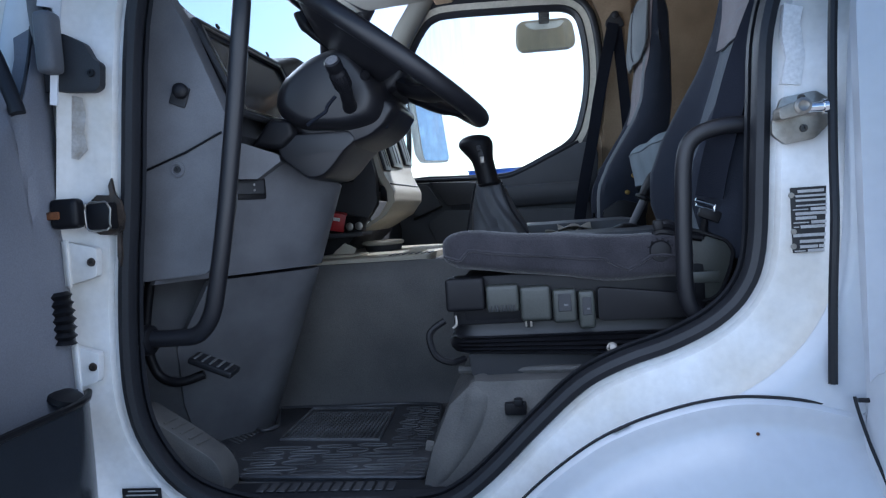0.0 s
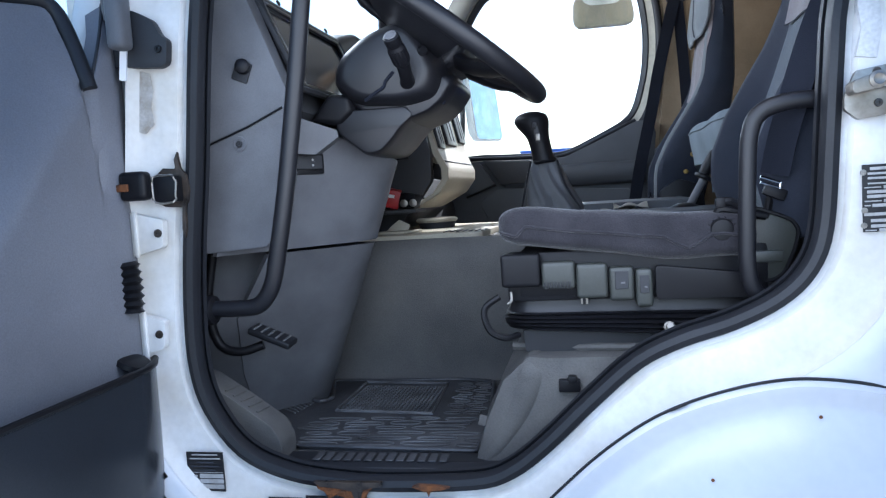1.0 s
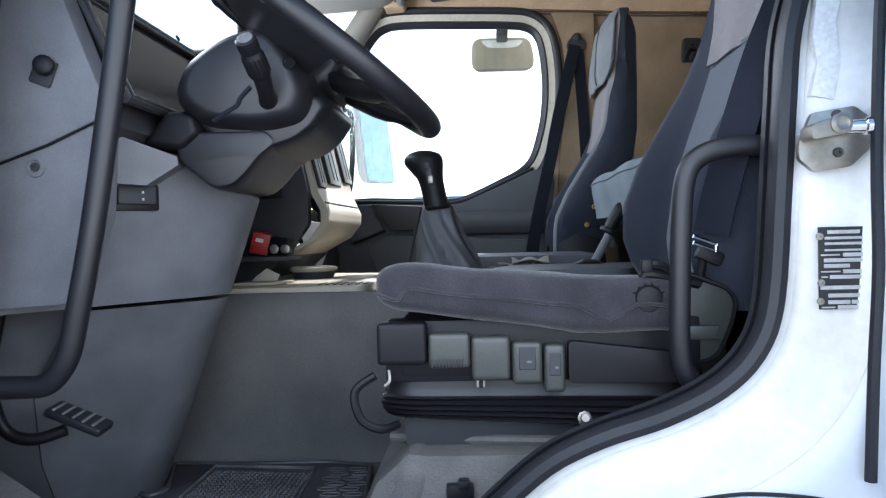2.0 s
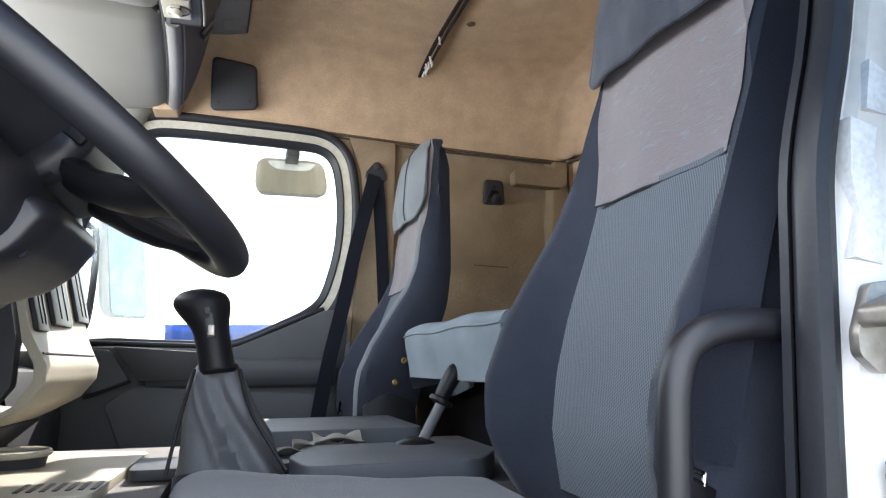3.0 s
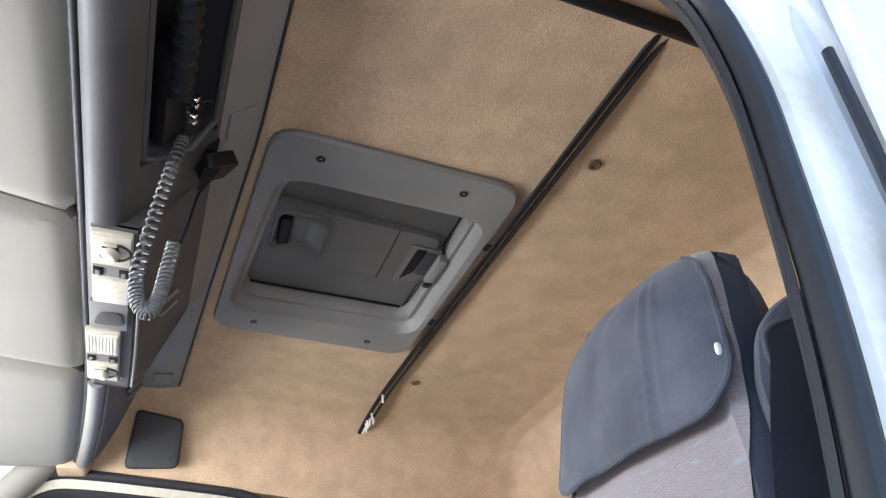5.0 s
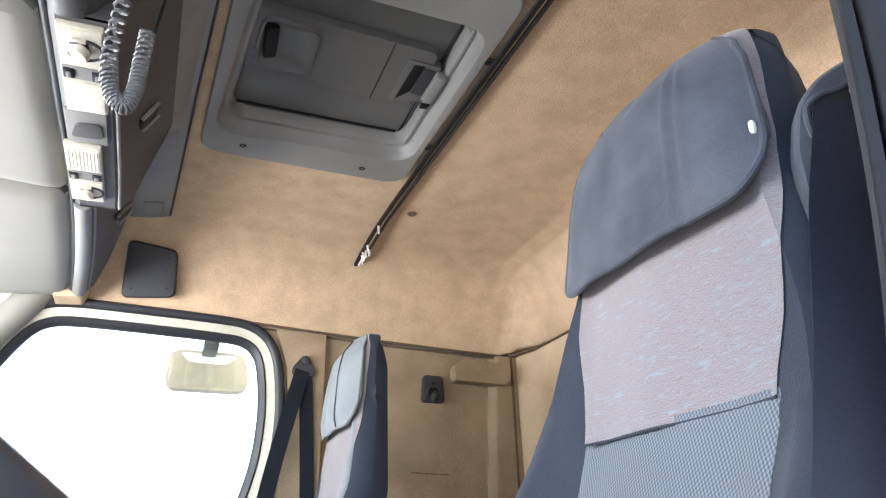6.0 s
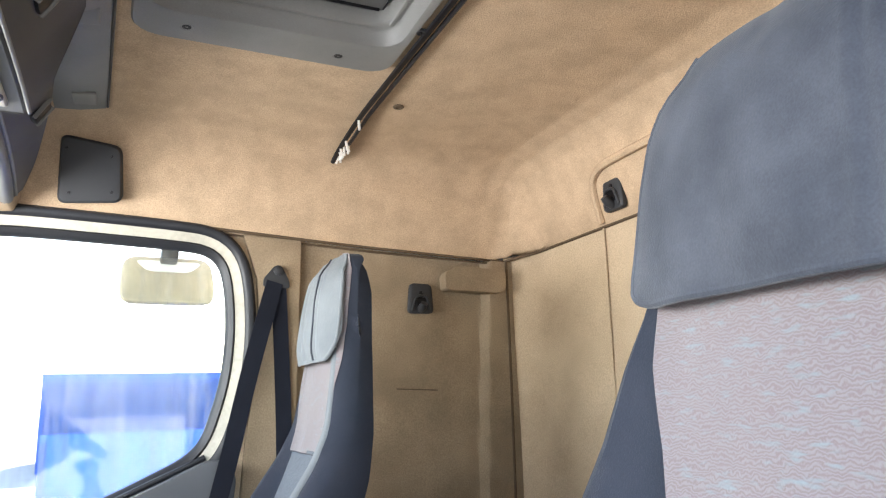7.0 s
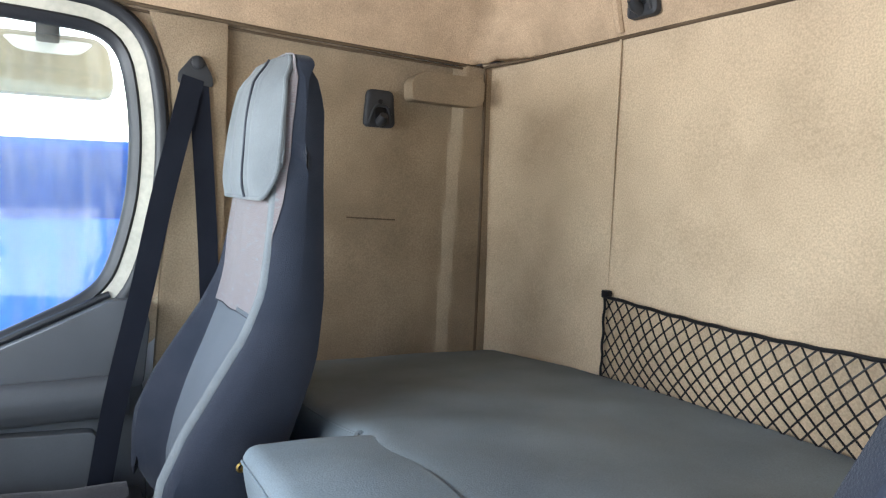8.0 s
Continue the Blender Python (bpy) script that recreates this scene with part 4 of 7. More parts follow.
part("latch_ramp", prism([(0.228, 2.056), (0.254, 2.058), (0.252, 2.150), (0.226, 2.146)], "z", 2.8572, 2.864, 0.002), DARK, latch)
part("latch_tongue", prism(rounded([(0.256, 2.056), (0.277, 2.056), (0.274, 2.166), (0.255, 2.166)], 0.005), "z", 2.842, 2.862, 0.003), HATCH, latch)
part("tongue_end", prism(rounded([(0.254, 2.152), (0.275, 2.150), (0.272, 2.170), (0.256, 2.172)], 0.004), "z", 2.840, 2.852, 0.002), BLACK, latch)
for a, b in ((1.900, 2.040), (2.180, 2.340)):
    part("step_rib", tube([(0.276, a, 2.8515), (0.278, (a + b) / 2, 2.8515), (0.279, b, 2.8515)], 0.0055, 8, flat=0.6, up=(0, 0, 1)), HATCH, hatch)
for sx, sy in ((-0.098, 2.425), (0.198, 2.441), (-0.077, 1.782), (0.206, 1.790)):
    part("screw_well", lathe([(0.0135, 0), (0.0125, 0.0012), (0.0105, 0.0005), (0.0095, -0.004)], (sx, sy, 2.8198), (0, 0, -1), 18), HATCH, hatch)
    screw(hatch, (sx, sy, 2.8215), (0, 0, -1), 0.0092)

rail = thing("curtain_rail", (0.34, 2.0, 2.83), "thin dark curtain rail across the tan ceiling", "curtain rail")
part("rail", tube(smooth_path([(0.340, 1.322, 2.820), (0.338, 1.9, 2.822), (0.336, 2.4, 2.822), (0.334, 2.72, 2.818), (0.332, 2.90, 2.800), (0.331, 2.99, 2.782)], 6), 0.0072, 8, flat=0.8), BLACK, rail)
part("channel", tube([(0.357, 1.33, 2.8205), (0.355, 1.9, 2.8225), (0.353, 2.4, 2.8225), (0.351, 2.72, 2.8185), (0.349, 2.90, 2.801), (0.348, 2.98, 2.785)], 0.005, 6), BLACK, rail)
for y in (1.946, 2.294):
    clip = part("clip", rbox((0.326, y, 2.823), (0.016, 0.016, 0.008), 0.003), DARK, rail)
    screw(clip, (0.320, y, 2.819), (0, 0, -1), 0.006)
random.seed(8)
for k in range(9):
    y = 2.855 + 0.012 * k if k < 8 else 2.735
    z = lerp([(2.72, 2.811), (2.90, 2.793), (2.985, 2.775)], y)
    part("glider", rbox((0.336 + random.uniform(-0.006, 0.008), y, z - 0.014), (0.006, 0.004, 0.026), 0.001, 1, pose(0, 0, 0, random.uniform(-25, 25), random.uniform(-25, 25), 0)), WHITE_PLASTIC, rail)

cross = thing("side_curtain_rail", (0.1, 1.31, 2.80), "black curtain rail along the top of the door", "curtain rail")
part("rail", tube([(-0.42, 1.300, 2.79), (0.0, 1.305, 2.795), (0.36, 1.310, 2.798), (0.425, 1.312, 2.797)], 0.013, 10), BLACK, cross)

for sx, sy in ((0.412, 2.670), (0.410, 1.642)):
    plug = thing("ceiling_plug", (sx, sy, 2.83), "round brown plastic plug in the ceiling lining", "plug", "ceiling plugs")
    part("head", lathe([(0.012, 0), (0.014, 0.002), (0.012, 0.0045), (0.006, 0.0048), (0.005, 0.003)], (sx, sy, 2.8315), (0, 0, -1), 18), TAN_SEAM, plug)

speaker = thing("speaker", (-0.27, 3.04, 2.70), "dark grey loudspeaker cover on the tan side cove", "speaker")
spk_c, spk_u, spk_v = Vector((-0.275, 3.036, 2.705)), Vector((1, -0.03, -0.03)).normalized(), Vector((-0.10, -0.35, 0.93)).normalized()
spk_n = spk_u.cross(spk_v).normalized()
spk_loops = []
for d, s in ((-0.02, 1.0), (0.014, 1.0), (0.022, 0.93), (0.024, 0.80)):
    spk_loops.append([spk_c + spk_u * a * s + spk_v * b * s + spk_n * d for a, b in rounded([(-0.082, -0.086), (0.068, -0.070), (0.075, 0.072), (-0.062, 0.088)], 0.022, 5)])
part("cover", skin(spk_loops, caps=True), DARK, speaker)
for a, b in ((-0.05, 0.055), (0.05, 0.045), (-0.052, -0.055), (0.045, -0.045)):
    screw(speaker, spk_c + spk_u * a + spk_v * b + spk_n * 0.0235, spk_n, 0.004)

# ---- overhead console ----
console = thing("overhead_console", (-0.38, 2.1, 2.62), "dark grey overhead console along the windscreen top", "overhead console")


def edge_x(y):
    return -0.425 - 0.055 * max(0, (y - 2.2) / 0.9) ** 2


def con_profile(y):
    e = edge_x(y)
    k = lerp([(2.0, 1.0), (2.275, 1.0), (2.30, 0.90), (2.40, 0.42), (2.44, 0.34)], y)
    return [(e, y, 2.622), (e + 0.012, y, 2.612), (e + 0.080, y, 2.612), (e + 0.090, y, 2.622), (e + 0.090 + 0.075 * k, y, 2.622 + 0.125 * k), (e + 0.090 + 0.080 * k, y, 2.622 + 0.128 * k), (e + 0.070 + 0.080 * k, y, 2.642 + 0.130 * k)]


part("lamp_shelf", skin([[Vector(p) for p in con_profile(y)] for y in np.linspace(1.80, 2.43, 30)], wrap=False), HEADER, console)


def roll_profile(y, deep):
    """Rounded lower edge of the console ahead of the lamps."""
    e = edge_x(y)
    low = [(e, y, 2.626), (e + 0.006, y, 2.614), (e + 0.018, y, 2.607), (e + 0.034, y, 2.606), (e + 0.050, y, 2.612), (e + 0.064, y, 2.624), (e + 0.074, y, 2.640)]
    return [Vector(p) for p in low + ([] if deep else [(e + 0.086, y, 2.655), (e + 0.110, y, 2.672), (e + 0.140, y, 2.708), (e + 0.165, y, 2.747), (e + 0.170, y, 2.750), (e + 0.150, y, 2.772)])]


part("scoop_end", prism([(-0.425, 2.622), (-0.413, 2.612), (-0.345, 2.612), (-0.335, 2.622), (-0.260, 2.747), (-0.275, 2.775), (-0.425, 2.70)], "y", 1.800, 1.806), HEADER, console)
part("shelf_scoop", skin([roll_profile(y, False) for y in np.linspace(1.69, 1.803, 5)], wrap=False), HEADER, console)
part("shelf_lip", tube([(edge_x(y) + 0.0885, y, 2.6145) for y in np.linspace(1.803, 2.425, 12)], 0.0035, 8), HATCH, console)
part("end_cheek", prism([(edge_x(2.43), 2.622), (edge_x(2.43) + 0.012, 2.612), (edge_x(2.43) + 0.08, 2.612), (edge_x(2.43) + 0.09, 2.622), (edge_x(2.43) + 0.118, 2.668), (edge_x(2.43) + 0.05, 2.70), (edge_x(2.43), 2.66)], "y", 2.424, 2.432), HEADER, console)


def short_profile(y):
    e = edge_x(y)
    k = lerp([(2.43, 0.72), (2.60, 0.60), (2.90, 0.30), (3.03, 0.10)], y)
    return [(e, y, 2.622), (e + 0.010, y, 2.614), (e + 0.032, y, 2.620), (e + 0.040, y, 2.630), (e + 0.040 + 0.112 * k, y, 2.632 + 0.125 * k), (e + 0.034 + 0.112 * k, y, 2.650 + 0.125 * k)]


part("end_panel", skin([[Vector(p) for p in short_profile(y)] for y in np.linspace(2.43, 3.03, 12)], wrap=False), HEADER, console)
part("end_roll", tube([(edge_x(y) + 0.016, y, 2.622) for y in np.linspace(2.434, 3.03, 12)], 0.018, 14), HATCH, console, "pale rounded lower edge")
part("end_lip", tube([(edge_x(y) + 0.039, y, 2.626) for y in np.linspace(2.435, 3.02, 10)], 0.003, 8), HATCH, console)
part("near_panel", skin([[Vector(p) for p in con_profile(y)[3:]] for y in np.linspace(1.18, 1.30, 4)], wrap=False), HEADER, console)
part("recess_sill", skin([roll_profile(y, True) + [Vector((edge_x(y) + 0.068, y, 2.668))] for y in np.linspace(1.18, 1.69, 8)], wrap=False), HEADER, console)
part("recess_head", skin([[Vector((edge_x(y) + 0.12, y, 2.775)), *[Vector(p) for p in con_profile(y)[4:]]] for y in np.linspace(1.30, 1.69, 6)], wrap=False), HEADER, console)
part("recess_cheek", prism([(-0.41, 2.640), (-0.352, 2.640), (-0.320, 2.668), (-0.262, 2.745), (-0.30, 2.79), (-0.40, 2.79)], "y", 1.688, 1.694), HEADER, console)
# plate between the console and the ceiling lining
plate = []
for y in np.linspace(1.20, 2.87, 30):
    right = lerp([(1.2, -0.186), (1.75, -0.187), (2.26, -0.212), (2.60, -0.226), (2.87, -0.238)], y)
    left = lerp([(2.28, -0.262), (2.42, -0.345), (2.87, -0.352)], y)
    zl = lerp([(1.2, 2.755), (2.28, 2.757), (2.42, 2.797), (2.87, 2.799)], y)
    plate.append([Vector(p) for p in ((left - 0.004, y, zl + 0.02), (left, y, zl), ((left + right) / 2 - 0.006, y, (zl + 2.812) / 2 - 0.004), (right - 0.016, y, 2.811), (right - 0.008, y, 2.813), (right, y, 2.834))])
part("upper_flange", skin(plate, wrap=False), HATCH, console, "lighter grey edge plate")
part("flange_end", skin([plate[-1], [p + Vector((0, 0.006, 0.004)) for p in plate[-1]], [p + Vector((0, 0.008, 0.05)) for p in plate[-1]]], wrap=False), HATCH, console)
part("flange_edge", tube([r[4] + Vector((0.004, 0, 0.004)) for r in plate], 0.003, 6), DARK, console)
for px, py, pz, tilt in ((-0.226, 1.70, 2.785, -40), (-0.268, 2.41, 2.803, -6), (-0.287, 2.795, 2.8025, -4)):
    part("clip_pad", rbox((px, py, pz), (0.050, 0.062, 0.008), 0.004, 3, pose(0, 0, 0, 0, tilt, 0)), HATCH, console)
part("edge_roll", tube([(edge_x(y) - 0.003, y, 2.624) for y in np.linspace(1.18, 3.05, 16)], 0.006, 10), DARK, console)
part("end_cap", prism(rounded([(-0.52, 2.600), (-0.445, 2.605), (-0.43, 2.65), (-0.50, 2.66)], 0.008), "y", 3.02, 3.10, 0.006, 3), TAN, console, "tan end cap")
part("recess", prism([(-0.36, 2.66), (-0.31, 2.785), (-0.42, 2.80), (-0.44, 2.66)], "y", 1.28, 1.70), BLACK, console)
part("recess_rim", tube([(-0.350, 1.30, 2.646), (-0.350, 1.60, 2.646), (-0.349, 1.672, 2.648), (-0.330, 1.686, 2.662), (-0.290, 1.688, 2.70), (-0.264, 1.66, 2.742), (-0.262, 1.30, 2.745)], 0.006, 8, True), HEADER, console)
for sy in (2.15, 2.60):
    sx = -0.293 if sy < 2.4 else edge_x(sy) + 0.094
    sw = part("rocker_switch", rbox((sx - 0.004, sy, 2.686), (0.014, 0.036, 0.046), 0.003, 2, pose(0, 0, 0, 0, 31, 0)), BLACK, console)
    for side in (-1, 1):
        part("switch_edge", rbox((sx + 0.002, sy + side * 0.021, 2.684), (0.008, 0.003, 0.050), 0.001, 1, pose(0, 0, 0, 0, 31, 0)), HATCH, sw)
    part("switch_mark", rbox((sx + 0.002, sy, 2.690), (0.004, 0.006, 0.012), 0.001, 1, pose(0, 0, 0, 0, 31, 0)), INK, sw)

# open tool pocket contents
radio = thing("cb_radio", (-0.325, 1.60, 2.68), "black two-way radio in the overhead recess", "radio")
part("body", rbox((-0.335, 1.57, 2.695), (0.05, 0.18, 0.05), 0.004, 2, pose(0, 0, 0, 0, 31, 0)), BLACK, radio)
for k in range(4):
    part("connector", lathe([(0.005, 0), (0.005, 0.014), (0.003, 0.015)], (-0.300, 1.56 + 0.017 * k, 2.684 + 0.004 * (k % 2)), (0.85, 0, -0.5), 10), CHROME, radio)
part("corrugated_hose", tube([(-0.313, 1.30 + 0.012 * k, 2.675) for k in range(22)], [0.020 if k % 2 else 0.015 for k in range(22)], 12), BLACK, radio)
part("plug", tube([(-0.310, 1.58, 2.70), (-0.288, 1.60, 2.700)], 0.009, 10), BLACK, radio)

mic = thing("radio_microphone", (-0.250, 1.732, 2.720), "black hand microphone with a grey coiled cord", "microphone")
part("body", prism(rounded([(-0.030, -0.034), (0.030, -0.030), (0.026, 0.036), (-0.024, 0.038)], 0.012, 4), "z", -0.012, 0.014, 0.005, 3), BLACK, mic)
mic.children[0].matrix_parent_inverse = Matrix()
mic.children[0].matrix_basis = pose(0, 0.004, -0.006, 10, -35, 12) @ Matrix.Scale(0.92, 4)
part("clip", rbox((-0.262, 1.728, 2.742), (0.02, 0.03, 0.03), 0.004), BLACK, mic)
part("cable_boot", tube([(-0.252, 1.728, 2.712), (-0.262, 1.722, 2.668), (-0.268, 1.716, 2.640)], [0.014, 0.008, 0.004], 10), BLACK, mic)
cord_path = smooth_path([(-0.296, 1.66, 2.690), (-0.302, 1.672, 2.640), (-0.309, 1.684, 2.56), (-0.314, 1.694, 2.475), (-0.306, 1.698, 2.432), (-0.290, 1.70, 2.416), (-0.281, 1.70, 2.440), (-0.279, 1.70, 2.48), (-0.277, 1.70, 2.530)], 52)
bm_pts = []
for i, p in enumerate(cord_path):
    d = (cord_path[min(i + 1, len(cord_path) - 1)] - cord_path[max(i - 1, 0)]).normalized()
    u = d.cross(Vector((0.3, 0.1, 1))).normalized()
    v = d.cross(u)
    a = i * 0.82
    bm_pts.append(p + Vector((-0.007, 0, 0)) + (u * math.cos(a) + v * math.sin(a)) * 0.0086)
part("coiled_cord", tube(bm_pts, 0.0023, 6), CORD, mic, "grey coiled cord")
part("straight_cord", tube(smooth_path([(-0.277, 1.70, 2.53), (-0.271, 1.70, 2.58), (-0.268, 1.714, 2.63), (-0.258, 1.728, 2.70)], 5), 0.0026, 6), BLACK, mic)
part("lead", tube(smooth_path([(-0.300, 1.60, 2.70), (-0.275, 1.59, 2.71), (-0.272, 1.62, 2.70), (-0.285, 1.65, 2.70), (-0.296, 1.66, 2.69)], 6), 0.003, 6), BLACK, mic)


def dome_lamp(y0, y1, order):
    """A lamp unit: swivel reading spot, two rocker switches, flat lens."""
    cy = (y0 + y1) / 2
    c = -0.381 if order else -0.396
    ob = thing("reading_lamp", (c, cy, 2.612), "ivory reading lamp with a round spot and small switches", "lamp", "overhead lamps")
    L = y1 - y0
    part("housing", rbox((c, cy, 2.609), (0.062, L, 0.012), 0.003), IVORY, ob)
    ends = (y0 + L * 0.21, y0 + L * 0.50, y0 + L * 0.79)
    spot, mid, flat = ends if order else ends[::-1]
    part("spot_bowl", lathe([(0.025, 0), (0.025, 0.003), (0.022, 0.004), (0.020, -0.004)], (c + 0.006, spot, 2.6005), (0.1, 0, -1), 24), DARK, ob)
    part("spot", lathe([(0.018, 0), (0.018, 0.008), (0.0155, 0.012), (0.011, 0.0125), (0.009, 0.0105), (0.002, 0.0105)], (c - 0.003, spot, 2.6005), (-0.28, 0.12, -1), 22), LENS, ob)
    part("spot_grip", rbox((c - 0.001, spot - 0.022, 2.599), (0.020, 0.007, 0.006), 0.002), IVORY, ob)
    for k in (-1, 1):
        sw = part("switch_frame", rbox((c + k * 0.020, mid, 2.6005), (0.016, 0.024, 0.004), 0.002), BLACK, ob)
        part("switch", rbox((c + k * 0.020, mid + 0.002, 2.598), (0.007, 0.014, 0.007), 0.002, 2, pose(0, 0, 0, 12, 0, 0)), HATCH, sw)
    part("lens", rbox((c, flat, 2.602), (0.058, L * 0.36, 0.008), 0.003), LENS, ob)
    for k in range(0 if order else 9):
        part("lens_rib", rbox((c - 0.024 + 0.006 * k, flat, 2.5978), (0.003, L * 0.32, 0.0012), 0.0004, 1), LENS, ob)
    part("switch_bar", rbox((c, mid, 2.6035), (0.060, 0.032, 0.005), 0.002), HATCH, ob)
    part("spot_plate", rbox((c, spot, 2.6035), (0.060, L * 0.38, 0.005), 0.004, 3), IVORY, ob)
    return ob


dome_lamp(1.816, 2.036, True)
dome_lamp(2.155, 2.382, False)
tray = thing("console_blank", (-0.38, 2.125, 2.612), "grey blank plate between the two reading lamps", "blank plate")
part("plate", rbox((-0.386, 2.095, 2.610), (0.066, 0.104, 0.008), 0.003), HATCH, tray)
part("notch", prism(rounded([(-0.402, 2.078), (-0.362, 2.074), (-0.358, 2.120), (-0.412, 2.124)], 0.012), "z", 2.607, 2.602, 0.002), HEADER, tray)

# pale underside panels in front of the console
for y0, y1 in ((1.18, 1.797), (1.803, 2.377), (2.383, 3.06)):
    flap = thing("overhead_flap", (-0.62, (y0 + y1) / 2, 2.62), "pale grey padded flap under the overhead shelf", "flap", "overhead flaps")

    def flap_fn(u, v, y0=y0, y1=y1):
        slant = -0.36 * 0.46 * (u - 0.06)
        a, b = y0 + slant * (y0 > 1.5), y1 + slant * (y1 < 2.9)
        y = a + (b - a) * v
        e = edge_x(y) - 0.012
        ends = min(v, 1 - v) * (y1 - y0)
        r = min(u, 1 - u, v * 1.5, (1 - v) * 1.5)
        return (e - 0.46 * u - 0.016 * (1 - u) * math.exp(-ends * 90), y, 2.610 + 0.016 * math.exp(-r * 40) - 0.004 * math.sin(math.pi * u) - 0.03 * u)

    part("pad", sheet(flap_fn, 26, 26, (0, 0, 0.02)), PANEL, flap)
    part("edge_binding", tube([Vector(flap_fn(0.004, v)) + Vector((0.001, 0, 0.006)) for v in np.linspace(0.03, 0.97, 14)], 0.004, 8), PANEL, flap)

# ---- windscreen ----
screen = thing("windscreen", (-1.1, 2.13, 2.2), "clear windscreen in a black rubber frame", "windscreen", kind="structure")


def ws(y, v):
    bow = 0.10 * ((y - 2.13) / 0.95) ** 2
    return Vector((-1.30 + bow + 0.40 * v, y, 1.96 + 0.64 * v))


ys = np.linspace(1.19, 3.07, 16)
wsp = part("pane", sheet(lambda u, v: ws(1.19 + 1.88 * u, v), 16, 8, (-0.006, 0, 0.004)), GLASS, screen)
wsp.visible_shadow = False
part("lower_frame", tube([ws(y, -0.02) for y in ys], 0.03, 10), RUBBER, screen)
part("upper_frame", tube([ws(y, 1.02) for y in ys], 0.03, 10), RUBBER, screen)
for y in (1.20, 3.06):
    part("side_frame", tube([ws(y, v) for v in (-0.02, 0.3, 0.6, 1.02)], 0.035, 10), RUBBER, screen)
part("near_pillar", tube([(-0.99, 1.16, 1.86), (-0.92, 1.16, 2.10), (-0.84, 1.16, 2.30), (-0.72, 1.16, 2.50), (-0.58, 1.16, 2.66)], 0.045, 12), WHITE, screen)
part("near_scuttle", rbox((-1.14, 1.15, 1.80), (0.36, 0.06, 0.5), 0.01), WHITE, screen)
part("far_scuttle", rbox((-1.08, 3.16, 1.80), (0.44, 0.05, 0.5), 0.01), WHITE, screen)

# ---- dashboard ----
dash = thing("dashboard", (-0.9, 2.1, 1.7), "dark grey truck dashboard with vents and open trays", "dashboard")
DASH_END = rounded([(-0.835, 1.66), (-0.70, 1.668), (-0.655, 1.78), (-0.645, 1.925), (-0.705, 2.085), (-0.76, 2.19), (-0.83, 2.205), (-1.24, 1.97), (-1.24, 1.66)], 0.012)
part("end_cap", prism(DASH_END, "y", 1.222, 1.262, 0.006, 3), PLASTIC, dash, "grey dash end panel")
part("cap_joint", tube([(-0.80, 1.2195, 1.845), (-0.72, 1.2195, 1.872), (-0.655, 1.2195, 1.90)], 0.002, 6), BLACK, dash)
for sx, sz in ((-0.722, 1.965), (-0.738, 1.845)):
    if sz > 1.9:
        part("square_bracket", rbox((sx, 1.2205, sz), (0.030, 0.006, 0.034), 0.003, 2, pose(0, 0, 0, 0, 22, 0)), DARK, dash)
        part("bracket_knob", lathe([(0.012, 0), (0.013, 0.004), (0.012, 0.012), (0.008, 0.015), (0.002, 0.0155)], (sx + 0.004, 1.218, sz + 0.006), (0.3, -1, 0.1), 14), BLACK, dash)
        continue
    boss = part("screw_boss", lathe([(0.014, 0), (0.013, 0.003), (0.009, 0.0035), (0.008, 0.0015)], (sx, 1.223, sz), (0, -1, 0), 16), PLASTIC, dash)
    screw(boss, (sx, 1.222, sz), (0, -1, 0), 0.006, DARK)
part("binnacle_hood", sheet(lambda u, v: (-0.70 - 0.02 * u - 0.12 * v - 0.07 * v * v, 1.262 + 0.74 * u, 2.085 + 0.115 * math.sin(v * 1.35) * (1 - 0.45 * min(1, max(0, u - 0.12) / 0.6)) - 0.03 * max(0, u - 0.8) / 0.2), 16, 10, (-0.01, 0, -0.02)), DARK, dash)
part("hood_edge", tube(smooth_path([(-0.80, 1.24, 2.185), (-0.815, 1.34, 2.185), (-0.825, 1.50, 2.165), (-0.83, 1.75, 2.150), (-0.84, 2.0, 2.14), (-0.85, 2.08, 2.11)], 5), 0.014, 10), DARK, dash)
part("cluster", prism([(-0.648, 1.938), (-0.640, 1.930), (-0.708, 2.085), (-0.715, 2.090)], "y", 1.27, 1.66), BLACK, dash)
part("cluster_glass", prism([(-0.644, 1.945), (-0.641, 1.945), (-0.706, 2.088), (-0.709, 2.088)], "y", 1.275, 1.66), CLUSTER_GLASS, dash, "glossy instrument glass")
bezel = [(-0.640, 1.268, 1.938), (-0.640, 1.665, 1.938), (-0.706, 1.665, 2.096), (-0.706, 1.268, 2.096)]
part("cluster_bezel", tube(bezel, 0.008, 8, True), DARK, dash)
# Pale thin tube put in as the highlight along the bezel's edge.
part("bezel_trim", tube([Vector(p) + Vector((0.006, 0.010 if p[1] < 1.4 else -0.010, -0.004 if p[2] > 2 else 0.006)) for p in bezel], 0.0022, 6, True), STEEL, dash)
for sy in (1.34, 1.58):
    screw(dash, (-0.700, sy, 2.104), (0.9, 0, 0.4), 0.006, BLACK)
part("cluster_body", prism([(-0.65, 1.90), (-0.71, 2.09), (-0.82, 2.13), (-1.20, 2.0), (-1.20, 1.66), (-0.90, 1.66)], "y", 1.262, 2.05), DARK, dash)
top_rows = []
